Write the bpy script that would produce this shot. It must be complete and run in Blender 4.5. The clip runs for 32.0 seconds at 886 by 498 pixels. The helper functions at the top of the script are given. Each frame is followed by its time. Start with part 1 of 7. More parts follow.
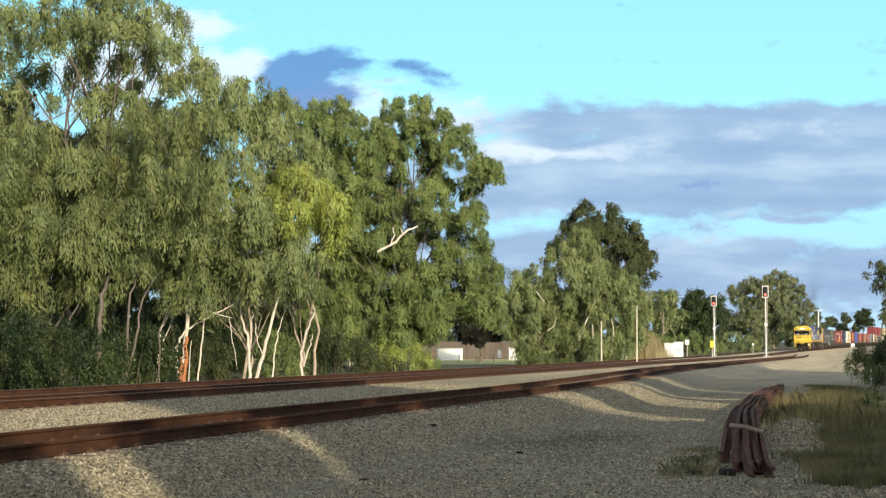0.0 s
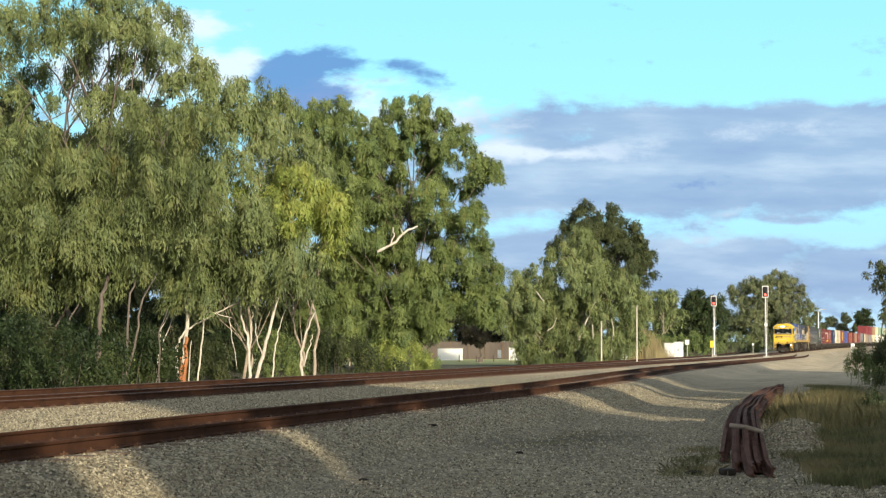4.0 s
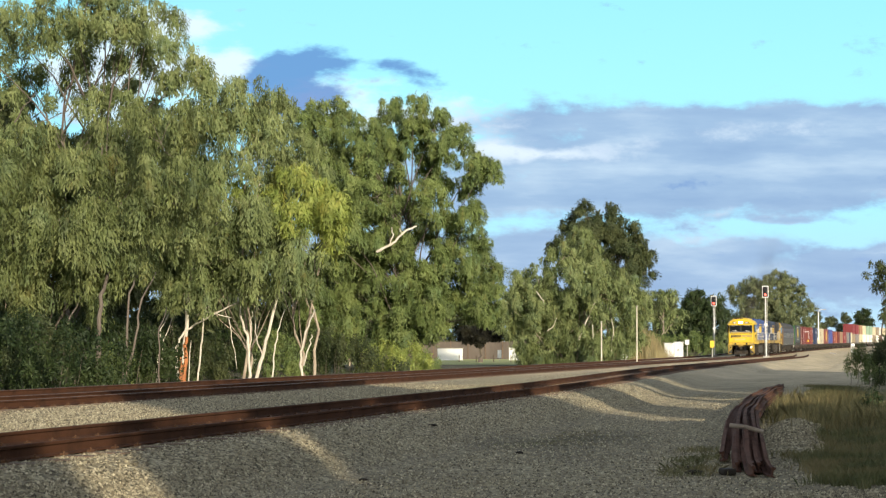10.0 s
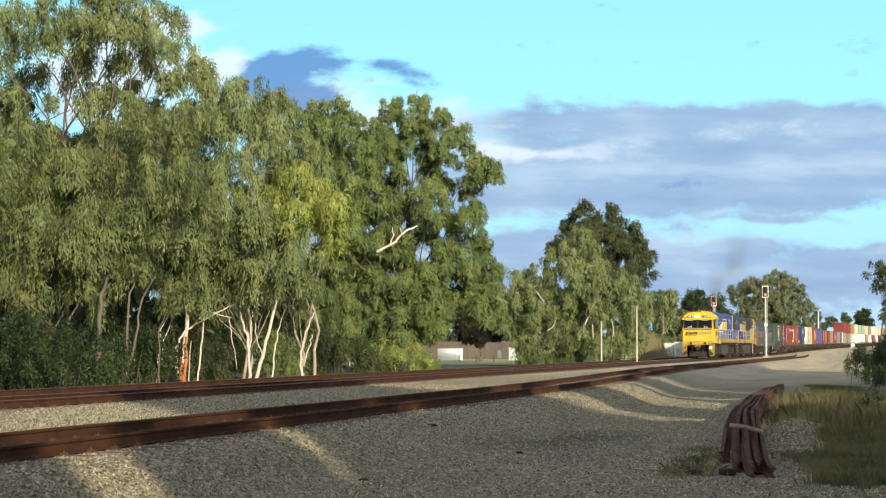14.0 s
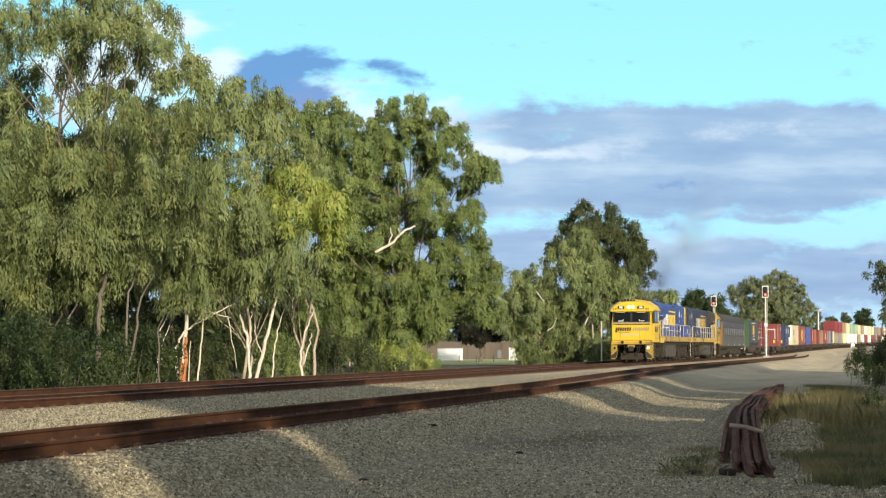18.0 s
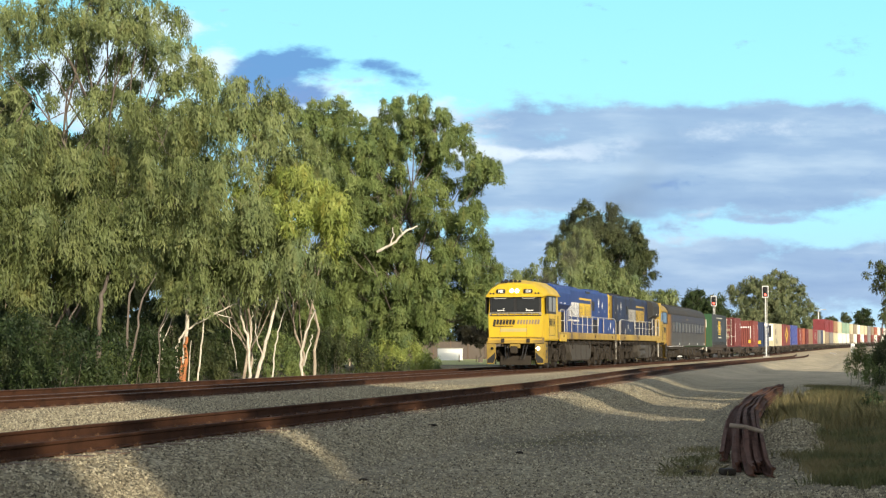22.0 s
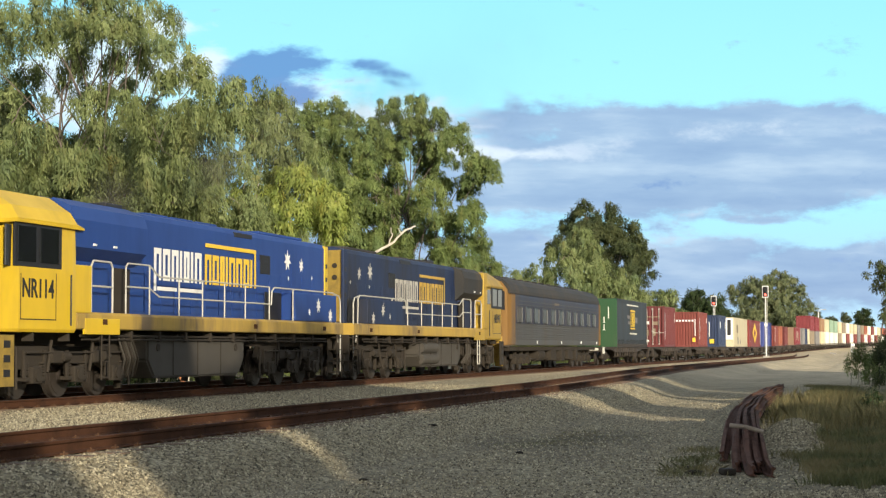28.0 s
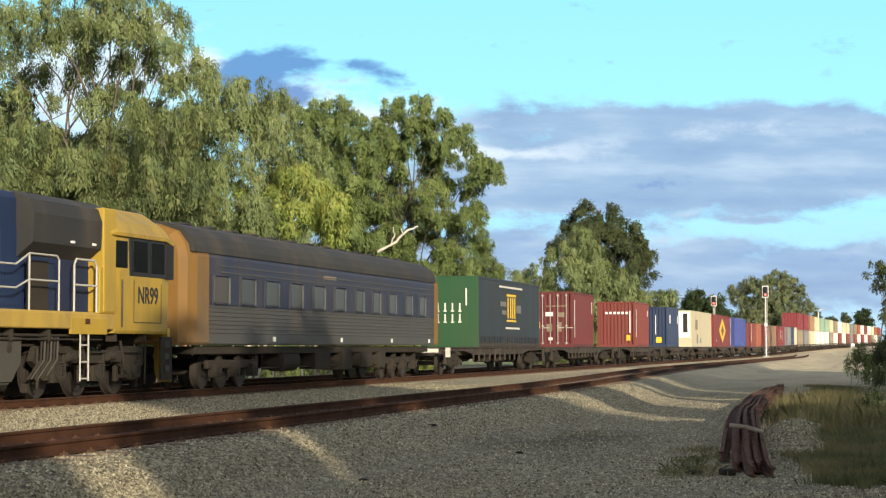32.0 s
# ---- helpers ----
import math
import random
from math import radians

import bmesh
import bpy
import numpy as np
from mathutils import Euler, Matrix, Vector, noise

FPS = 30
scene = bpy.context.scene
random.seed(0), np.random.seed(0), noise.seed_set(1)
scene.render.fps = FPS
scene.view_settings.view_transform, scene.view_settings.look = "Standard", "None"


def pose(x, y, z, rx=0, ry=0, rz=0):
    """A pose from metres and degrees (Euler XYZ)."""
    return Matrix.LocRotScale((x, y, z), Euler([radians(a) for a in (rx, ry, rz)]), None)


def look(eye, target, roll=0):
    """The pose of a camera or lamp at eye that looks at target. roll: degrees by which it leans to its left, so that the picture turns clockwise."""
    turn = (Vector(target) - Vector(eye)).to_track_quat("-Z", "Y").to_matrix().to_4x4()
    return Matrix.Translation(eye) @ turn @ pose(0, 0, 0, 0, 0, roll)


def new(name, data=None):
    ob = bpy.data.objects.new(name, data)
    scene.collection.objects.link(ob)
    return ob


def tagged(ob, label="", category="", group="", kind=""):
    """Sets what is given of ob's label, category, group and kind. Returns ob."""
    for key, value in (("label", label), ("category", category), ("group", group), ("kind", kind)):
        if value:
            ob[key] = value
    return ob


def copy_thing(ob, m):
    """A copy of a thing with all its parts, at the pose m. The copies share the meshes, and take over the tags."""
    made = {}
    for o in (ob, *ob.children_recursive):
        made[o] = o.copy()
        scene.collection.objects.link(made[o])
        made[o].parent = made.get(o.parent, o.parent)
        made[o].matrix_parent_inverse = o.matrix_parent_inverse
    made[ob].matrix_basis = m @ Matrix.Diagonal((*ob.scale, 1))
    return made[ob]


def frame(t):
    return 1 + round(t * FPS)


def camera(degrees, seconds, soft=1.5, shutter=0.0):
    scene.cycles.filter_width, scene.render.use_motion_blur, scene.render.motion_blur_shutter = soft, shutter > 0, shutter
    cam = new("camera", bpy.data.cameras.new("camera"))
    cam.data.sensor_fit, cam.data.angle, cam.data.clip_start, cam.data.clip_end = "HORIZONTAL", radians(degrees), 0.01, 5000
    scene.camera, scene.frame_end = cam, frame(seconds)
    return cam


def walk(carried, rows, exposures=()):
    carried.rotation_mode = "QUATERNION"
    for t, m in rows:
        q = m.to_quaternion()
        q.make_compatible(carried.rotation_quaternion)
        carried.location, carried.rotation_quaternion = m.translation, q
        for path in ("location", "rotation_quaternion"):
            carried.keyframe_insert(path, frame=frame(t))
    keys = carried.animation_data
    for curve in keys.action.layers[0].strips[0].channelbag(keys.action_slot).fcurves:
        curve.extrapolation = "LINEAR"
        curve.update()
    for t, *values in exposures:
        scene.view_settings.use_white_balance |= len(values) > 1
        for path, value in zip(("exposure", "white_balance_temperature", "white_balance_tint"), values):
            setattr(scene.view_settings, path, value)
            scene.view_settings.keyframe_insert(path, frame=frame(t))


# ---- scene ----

# World: metres. X to the right of the line, Y along the line away from the camera, z = 0 at the rail heads.
EYE = (0.0, 0.0, 1.04)
PAN, TILT, LEAN = radians(14.751), radians(3.165), -0.113
AIM = (-math.sin(PAN) * math.cos(TILT), math.cos(PAN) * math.cos(TILT), math.sin(TILT))
cam = camera(27.96, 32.0, soft=1.25)
HOLD = look(EYE, Vector(EYE) + 50 * Vector(AIM), LEAN)
walk(cam, [(0.0, HOLD), (32.0, HOLD)], exposures=[(0.0, 0.35), (32.0, 0.35)])

# ---- light ----
SUN_AZ = Vector((0.57, -0.82, 0.0)).normalized()
SUN_EL = radians(14.5)
sun_dir = SUN_AZ * math.cos(SUN_EL) + Vector((0, 0, math.sin(SUN_EL)))
sun = new("sun", bpy.data.lights.new("sun", "SUN"))
sun.data.energy, sun.data.angle, sun.data.color = 4.3, radians(0.6), (1.0, 0.88, 0.69)
sun.matrix_basis = look((0, 0, 60), Vector((0, 0, 60)) - sun_dir)

world = bpy.data.worlds.new("sky")
scene.world = world
world.use_nodes = True
wn, wl = world.node_tree.nodes, world.node_tree.links
sky = wn.new("ShaderNodeTexSky")
sky.sky_type, sky.sun_disc = "NISHITA", False
sky.sun_elevation, sky.sun_rotation = SUN_EL, math.atan2(SUN_AZ.x, SUN_AZ.y)
sky.air_density, sky.dust_density, sky.ozone_density = 1.0, 0.6, 2.0
# half the sky is cloud: its light is paler than a clear sky's
pale = wn.new("ShaderNodeHueSaturation")
pale.inputs["Saturation"].default_value, pale.inputs["Value"].default_value = 0.4, 1.1
wn["Background"].inputs["Strength"].default_value = 0.15
wl.new(sky.outputs["Color"], pale.inputs["Color"])
wl.new(pale.outputs["Color"], wn["Background"].inputs["Color"])


# ---- materials ----
def nodes_of(name):
    m = bpy.data.materials.new(name)
    m.use_nodes = True
    return m, m.node_tree.nodes, m.node_tree.links, m.node_tree.nodes["Principled BSDF"]


def ramp(n, l, src, stops):
    r = n.new("ShaderNodeValToRGB")
    while len(r.color_ramp.elements) < len(stops):
        r.color_ramp.elements.new(0.5)
    for e, (p, c) in zip(r.color_ramp.elements, stops):
        e.position, e.color = p, (*c, 1) if len(c) == 3 else c
    l.new(src, r.inputs["Fac"])
    return r.outputs["Color"]


def noise_of(n, l, scale, detail=4.0, rough=0.6, where="Object", stretch=(1, 1, 1)):
    tc = n.new("ShaderNodeTexCoord")
    mp = n.new("ShaderNodeMapping")
    mp.inputs["Scale"].default_value = stretch
    t = n.new("ShaderNodeTexNoise")
    t.inputs["Scale"].default_value, t.inputs["Detail"].default_value, t.inputs["Roughness"].default_value = scale, detail, rough
    l.new(tc.outputs[where], mp.inputs["Vector"])
    l.new(mp.outputs["Vector"], t.inputs["Vector"])
    return t.outputs["Fac"]


def blend(n, l, fac, a, b, mode="MIX"):
    m = n.new("ShaderNodeMix")
    m.data_type, m.blend_type = "RGBA", mode
    for sock, v in ((m.inputs[0], fac), (m.inputs[6], a), (m.inputs[7], b)):
        if isinstance(v, (int, float)):
            sock.default_value = v
        elif isinstance(v, tuple):
            sock.default_value = (*v, 1)
        else:
            l.new(v, sock)
    return m.outputs[2]


def bump(n, l, p, height, strength, dist):
    b = n.new("ShaderNodeBump")
    b.inputs["Strength"].default_value, b.inputs["Distance"].default_value = strength, dist
    l.new(height, b.inputs["Height"])
    l.new(b.outputs["Normal"], p.inputs["Normal"])


def paint(name, colour, rough=0.45, metal=0.0, dirt=(0.12, 0.09, 0.06), amount=0.35, grain=0.0, coarse=0.7, streak=False):
    """Weathered paint: large stains (streaked downwards if wanted), fine grime and a little uneven gloss."""
    m, n, l, p = nodes_of(name)
    big = noise_of(n, l, coarse, 5, 0.65, stretch=(1, 1, 0.25) if streak else (1, 1, 1))
    fine = noise_of(n, l, 14.0, 6, 0.7)
    g = ramp(n, l, big, [(0.38, (0, 0, 0)), (0.66, (amount,) * 3)])
    g2 = ramp(n, l, fine, [(0.45, (0, 0, 0)), (0.8, (amount * 0.6,) * 3)])
    c = blend(n, l, g, colour, dirt)
    c = blend(n, l, g2, c, dirt)
    tone = blend(n, l, fine, tuple(v * 0.92 for v in colour), tuple(min(1, v * 1.06) for v in colour))
    c = blend(n, l, g, tone, c)
    l.new(c, p.inputs["Base Color"])
    p.inputs["Metallic"].default_value = metal
    r = n.new("ShaderNodeMapRange")
    r.inputs["To Min"].default_value, r.inputs["To Max"].default_value = rough - 0.1, min(1.0, rough + 0.2)
    l.new(big, r.inputs["Value"])
    l.new(r.outputs["Result"], p.inputs["Roughness"])
    if grain:
        bump(n, l, p, fine, grain, 0.01)
    return m


def leaf_mat(name, dark, mid, light):
    m, n, l, p = nodes_of(name)
    geo = n.new("ShaderNodeNewGeometry")
    lo = tuple(0.3 * d + 0.7 * v for d, v in zip(dark, mid))
    hi = tuple(0.55 * v + 0.45 * w for v, w in zip(mid, light))
    c = ramp(n, l, geo.outputs["Random Per Island"], [(0.0, lo), (0.5, mid), (1.0, hi)])
    # sprays of older, darker leaf, of pale young leaf, of dry reddish leaf and of blue-grey leaf
    old = noise_of(n, l, 1.3, 3, 0.6, stretch=(1, 1, 0.6))
    c = blend(n, l, ramp(n, l, old, [(0.40, (0.9,) * 3), (0.53, (0, 0, 0))]), c, tuple(0.75 * d + 0.25 * v for d, v in zip(dark, mid)))
    young = noise_of(n, l, 0.55, 3)
    c = blend(n, l, ramp(n, l, young, [(0.45, (0, 0, 0)), (0.64, (0.8,) * 3)]), c, light)
    dry = noise_of(n, l, 1.7, 3, 0.6, stretch=(1, 1, 0.6))
    c = blend(n, l, ramp(n, l, dry, [(0.58, (0, 0, 0)), (0.72, (0.55,) * 3)]), c, (mid[0] * 1.35, mid[1] * 0.88, mid[2] * 0.75))
    cool = noise_of(n, l, 0.8, 3, 0.6, stretch=(1.0, 1.3, 0.6))
    c = blend(n, l, ramp(n, l, cool, [(0.52, (0, 0, 0)), (0.7, (0.5,) * 3)]), c, (mid[0] * 0.82, mid[1] * 0.98, mid[2] * 1.45))
    l.new(c, p.inputs["Base Color"])
    p.inputs["Roughness"].default_value, p.inputs["Specular IOR Level"].default_value = 0.55, 0.3
    t = n.new("ShaderNodeBsdfTranslucent")
    l.new(c, t.inputs["Color"])
    mx = n.new("ShaderNodeMixShader")
    mx.inputs["Fac"].default_value = 0.3
    l.new(p.outputs["BSDF"], mx.inputs[1])
    l.new(t.outputs["BSDF"], mx.inputs[2])
    l.new(mx.outputs["Shader"], n["Material Output"].inputs["Surface"])
    return m


M = {}
M["blue"] = paint("blue_paint", (0.009, 0.046, 0.215), 0.5, dirt=(0.02, 0.03, 0.07), amount=0.45, streak=True)
M["white"] = paint("white_paint", (0.75, 0.75, 0.72), 0.5, amount=0.2)
M["black"] = paint("black_paint", (0.012, 0.012, 0.013), 0.5, amount=0.2)
# grime, tank and wheel: real dirt, darkened further for the shade under the train
M["grime"] = paint("grimy_shaded_steel", (0.040, 0.033, 0.025), 0.82, dirt=(0.03, 0.024, 0.018), amount=0.6, grain=0.3, coarse=1.5)
M["tank"] = paint("fuel_tank_grey", (0.060, 0.053, 0.042), 0.78, dirt=(0.05, 0.04, 0.03), amount=0.6, grain=0.2)
M["wheel"] = paint("wheel_steel", (0.06, 0.05, 0.042), 0.55, metal=0.5, amount=0.4)
M["silver"] = paint("handrail_paint", (0.46, 0.44, 0.38), 0.5, amount=0.25)
M["rust"] = paint("rusty_steel", (0.072, 0.030, 0.014), 0.88, dirt=(0.018, 0.010, 0.007), amount=0.75, grain=0.4, coarse=2.0)
M["rail_head"] = paint("worn_rail_head", (0.16, 0.12, 0.10), 0.45, metal=0.5, dirt=(0.06, 0.035, 0.025), amount=0.6, coarse=1.0)
M["clip_rust"] = paint("pale_rusty_fastener", (0.14, 0.075, 0.042), 0.85, dirt=(0.05, 0.025, 0.012), amount=0.8, coarse=6.0)
M["concrete"] = paint("weathered_concrete", (0.36, 0.34, 0.30), 0.9, dirt=(0.14, 0.11, 0.08), amount=0.6, grain=0.4)
M["wood"] = paint("old_timber", (0.17, 0.115, 0.075), 0.85, dirt=(0.06, 0.045, 0.03), amount=0.6, grain=0.5, coarse=2.0)
M["leaf_a"] = leaf_mat("gum_leaf_green", (0.054, 0.076, 0.024), (0.168, 0.226, 0.068), (0.269, 0.323, 0.105))
M["leaf_b"] = leaf_mat("gum_leaf_olive", (0.052, 0.073, 0.027), (0.193, 0.239, 0.084), (0.300, 0.343, 0.140))
# the olive leaf darkened: shadow on the leftmost gum put into its colour
M["leaf_b_shaded"] = leaf_mat("shaded_weeping_gum_leaf", (0.036, 0.052, 0.018), (0.150, 0.184, 0.060), (0.245, 0.275, 0.100))
M["leaf_y"] = leaf_mat("gum_leaf_yellow_green", (0.13, 0.16, 0.035), (0.285, 0.345, 0.072), (0.43, 0.46, 0.125))
M["leaf_g"] = leaf_mat("far_gum_leaf", (0.055, 0.072, 0.032), (0.150, 0.178, 0.078), (0.25, 0.27, 0.13))
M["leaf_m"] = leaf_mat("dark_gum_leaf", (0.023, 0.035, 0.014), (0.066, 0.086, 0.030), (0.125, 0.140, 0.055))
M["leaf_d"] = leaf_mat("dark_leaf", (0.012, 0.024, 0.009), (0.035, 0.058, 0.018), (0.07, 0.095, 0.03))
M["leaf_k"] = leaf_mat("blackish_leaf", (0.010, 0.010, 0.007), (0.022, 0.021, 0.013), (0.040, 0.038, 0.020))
M["bark"] = paint("pale_gum_bark", (0.42, 0.35, 0.27), 0.9, dirt=(0.16, 0.11, 0.075), amount=0.8, grain=0.5, coarse=1.2)
M["bark_w"] = paint("white_gum_bark", (0.62, 0.57, 0.47), 0.9, dirt=(0.26, 0.19, 0.13), amount=0.6, grain=0.4, coarse=1.6)
M["bark_d"] = paint("dark_bark", (0.150, 0.125, 0.100), 0.9, dirt=(0.06, 0.045, 0.035), amount=0.6, grain=0.5, coarse=1.2)
M["bark_o"] = paint("orange_peeling_bark", (0.42, 0.165, 0.065), 0.9, dirt=(0.30, 0.20, 0.13), amount=0.7, grain=0.5, coarse=2.2)

for k in ("rust", "bark", "bark_w", "bark_d", "bark_o", "clip_rust", "grime"):
    M[k].node_tree.nodes["Principled BSDF"].inputs["Specular IOR Level"].default_value = 0.2


# ---- shape helpers ----
def mesh_from(name, bm, material, smooth=False):
    me = bpy.data.meshes.new(name)
    bm.to_mesh(me)
    bm.free()
    if smooth:
        me.polygons.foreach_set("use_smooth", [True] * len(me.polygons))
    mats = material if isinstance(material, (list, tuple)) else [material]
    for m in mats:
        me.materials.append(M[m] if isinstance(m, str) else m)
    return me


def part(name, bm, material, parent=None, label="", at=None, smooth=False):
    ob = new(name, bm if isinstance(bm, bpy.types.Mesh) else mesh_from(name, bm, material, smooth))
    if parent is not None:
        ob.parent = parent
    if at is not None:
        ob.matrix_basis = at
    if label:
        ob["label"] = label
    return ob


def box(bm, c, s, bevel=0.0, turn=None, mat=0):
    """A box of size s about c, with bevelled edges."""
    g = bmesh.ops.create_cube(bm, size=1.0)["verts"]
    bmesh.ops.scale(bm, vec=s, verts=g)
    if bevel:
        es = list({e for v in g for e in v.link_edges})
        r = bmesh.ops.bevel(bm, geom=es, offset=bevel, segments=2, affect="EDGES", profile=0.6)
        g = list({v for f in r["faces"] for v in f.verts} | {v for v in g if v.is_valid})
    if turn is not None:
        bmesh.ops.transform(bm, matrix=turn, verts=g)
    bmesh.ops.translate(bm, vec=c, verts=g)
    if mat:
        for f in {f for v in g for f in v.link_faces}:
            f.material_index = mat
    return g


def one_box(c, s, bevel=0.0, turn=None):
    bm = bmesh.new()
    box(bm, c, s, bevel, turn)
    return bm


def rod(bm, a, b, r, seg=8, r2=None):
    a, b = Vector(a), Vector(b)
    d = b - a
    g = bmesh.ops.create_cone(bm, cap_ends=True, segments=seg, radius1=r, radius2=r if r2 is None else r2, depth=d.length)["verts"]
    bmesh.ops.transform(bm, matrix=Matrix.Translation((a + b) / 2) @ d.to_track_quat("Z", "Y").to_matrix().to_4x4(), verts=g)
    return g


def rods(paths, r, seg=7):
    bm = bmesh.new()
    for path in paths:
        for a, b in zip(path, path[1:]):
            rod(bm, a, b, r, seg)
    return bm


def drum(bm, c, axis, r, w, seg=20, bevel=0.0):
    axis = Vector(axis).normalized()
    c = Vector(c)
    g = rod(bm, c - axis * w / 2, c + axis * w / 2, r, seg)
    if bevel:
        es = [e for e in {e for v in g for e in v.link_edges} if sum(len(f.verts) > 4 for f in e.link_faces) == 1]
        bmesh.ops.bevel(bm, geom=es, offset=bevel, segments=2, affect="EDGES")
    return g


def prism(outline, axis, lo, hi):
    """A closed outline of (u, w) points swept along axis: 'y' gives u=x, w=z; 'x' gives u=y, w=z."""
    bm = bmesh.new()
    def at(u, w, t):
        return (u, t, w) if axis == "y" else (t, u, w)
    a = [bm.verts.new(at(u, w, lo)) for u, w in outline]
    b = [bm.verts.new(at(u, w, hi)) for u, w in outline]
    k = len(outline)
    for i in range(k):
        bm.faces.new((a[i], a[(i + 1) % k], b[(i + 1) % k], b[i]))
    bm.faces.new(a)
    bm.faces.new(list(reversed(b)))
    bmesh.ops.recalc_face_normals(bm, faces=bm.faces)
    return bm


def soup(name, verts, faces, material, smooth=False):
    """One mesh from arrays: verts (n, 3), faces (m, k)."""
    me = bpy.data.meshes.new(name)
    m, k = faces.shape
    me.vertices.add(len(verts))
    me.vertices.foreach_set("co", np.asarray(verts, np.float32).ravel())
    me.loops.add(m * k)
    me.loops.foreach_set("vertex_index", faces.astype(np.int32).ravel())
    me.polygons.add(m)
    me.polygons.foreach_set("loop_start", np.arange(0, m * k, k, dtype=np.int32))
    me.polygons.foreach_set("loop_total", np.full(m, k, np.int32))
    if smooth:
        me.polygons.foreach_set("use_smooth", np.ones(m, bool))
    me.update(calc_edges=True)
    me.materials.append(M[material])
    return me


def thing(name, label, category, group="", at=None, kind=""):
    ob = tagged(new(name), label, category, group, kind)
    if at is not None:
        ob.matrix_basis = at
    return ob


# ---- the lie of the land ----
def ease(t):
    t = min(1.0, max(0.0, t))
    return t * t * (3 - 2 * t)


def main_line(y):
    """Centre of the line that the train takes: x, and the height of the rails."""
    far = max(0.0, y - 320.0)
    up = max(0.0, y - 190.0)
    return -18.25 + 0.00007 * far * far, 0.0035 * up * min(1.0, up / 80.0)


def loop_line(y):
    """Centre of the nearer track, which bends over and joins the main line."""
    q = max(0.0, y - 197.0)
    x = -10.13 - 2.2 * ease((y - 42) / 55.0) - 5.9 * min(1.0, q * q / (q + 18.0) / 105.0)
    return x, main_line(y)[1]


def ground_z(x, y):
    lift = main_line(y)[1]
    xl = loop_line(y)[0]
    xm = main_line(y)[0]
    shoulder = ease((x - (xl + 1.25)) / 2.1)
    bed = -0.185
    z = bed * (1 - shoulder) - 0.62 * shoulder
    between = math.exp(-(((x - (xl + xm) / 2) / 1.6) ** 2)) * 0.03 if y < 200 else 0.0
    z -= between
    back = ease((-x - 23.6) / 3.0)
    z += -0.38 * back
    bank = ease((x + 1.6 - 0.35 * math.sin(y * 0.31)) / 2.6) * ease((y - 19.5) / 4.0)
    z += 0.32 * bank + 0.6 * ease((x - 2.0) / 8.0)
    z += 0.05 * noise.noise((x * 0.22, y * 0.16, 3.1)) * (shoulder * 0.9 + 0.15)
    if 0.0 < y < 140.0 and x > xl + 1.3:
        # uneven tipped ballast on the slope and ruts worn into the road
        z += 0.055 * noise.noise((x * 0.75, y * 0.33, 8.0)) * shoulder + 0.07 * noise.noise((x * 0.5, y * 0.22, 5.0)) * math.exp(-(((x - xl - 2.6) / 1.5) ** 2))
    heap = math.exp(-(((x + 2.12) / 0.55) ** 2) - ((y - 33.0) / 3.4) ** 2)
    z += 0.34 * heap
    z += 0.75 * math.exp(-(((x + 6.6) / 2.2) ** 2) - ((y - 272.0) / 9.0) ** 2) + 0.35 * math.exp(-(((x + 9.6) / 1.5) ** 2) - ((y - 158.0) / 16.0) ** 2) * shoulder
    for c in (-7.6, -5.9):
        # wheel ruts that curve across the sandy road
        z -= 0.14 * math.exp(-(((x - c - 0.00022 * (y - 215.0) ** 2) / 0.28) ** 2)) * ease((y - 120.0) / 25.0) * (y < 300)
    far = max(abs(x + 10) - 300, y - 900, 0)
    return z + lift - 0.0004 * far


def strand(lo, hi, fine_lo, fine_hi, fine, grow=1.18):
    """Grid lines: even within the fine stretch, wider and wider outside it."""
    out = list(np.arange(fine_lo, fine_hi + 1e-6, fine))
    s = fine
    while out[-1] < hi:
        s *= grow
        out.append(min(hi, out[-1] + s))
    s = fine
    while out[0] > lo:
        s *= grow
        out.insert(0, max(lo, out[0] - s))
    return np.array(out)


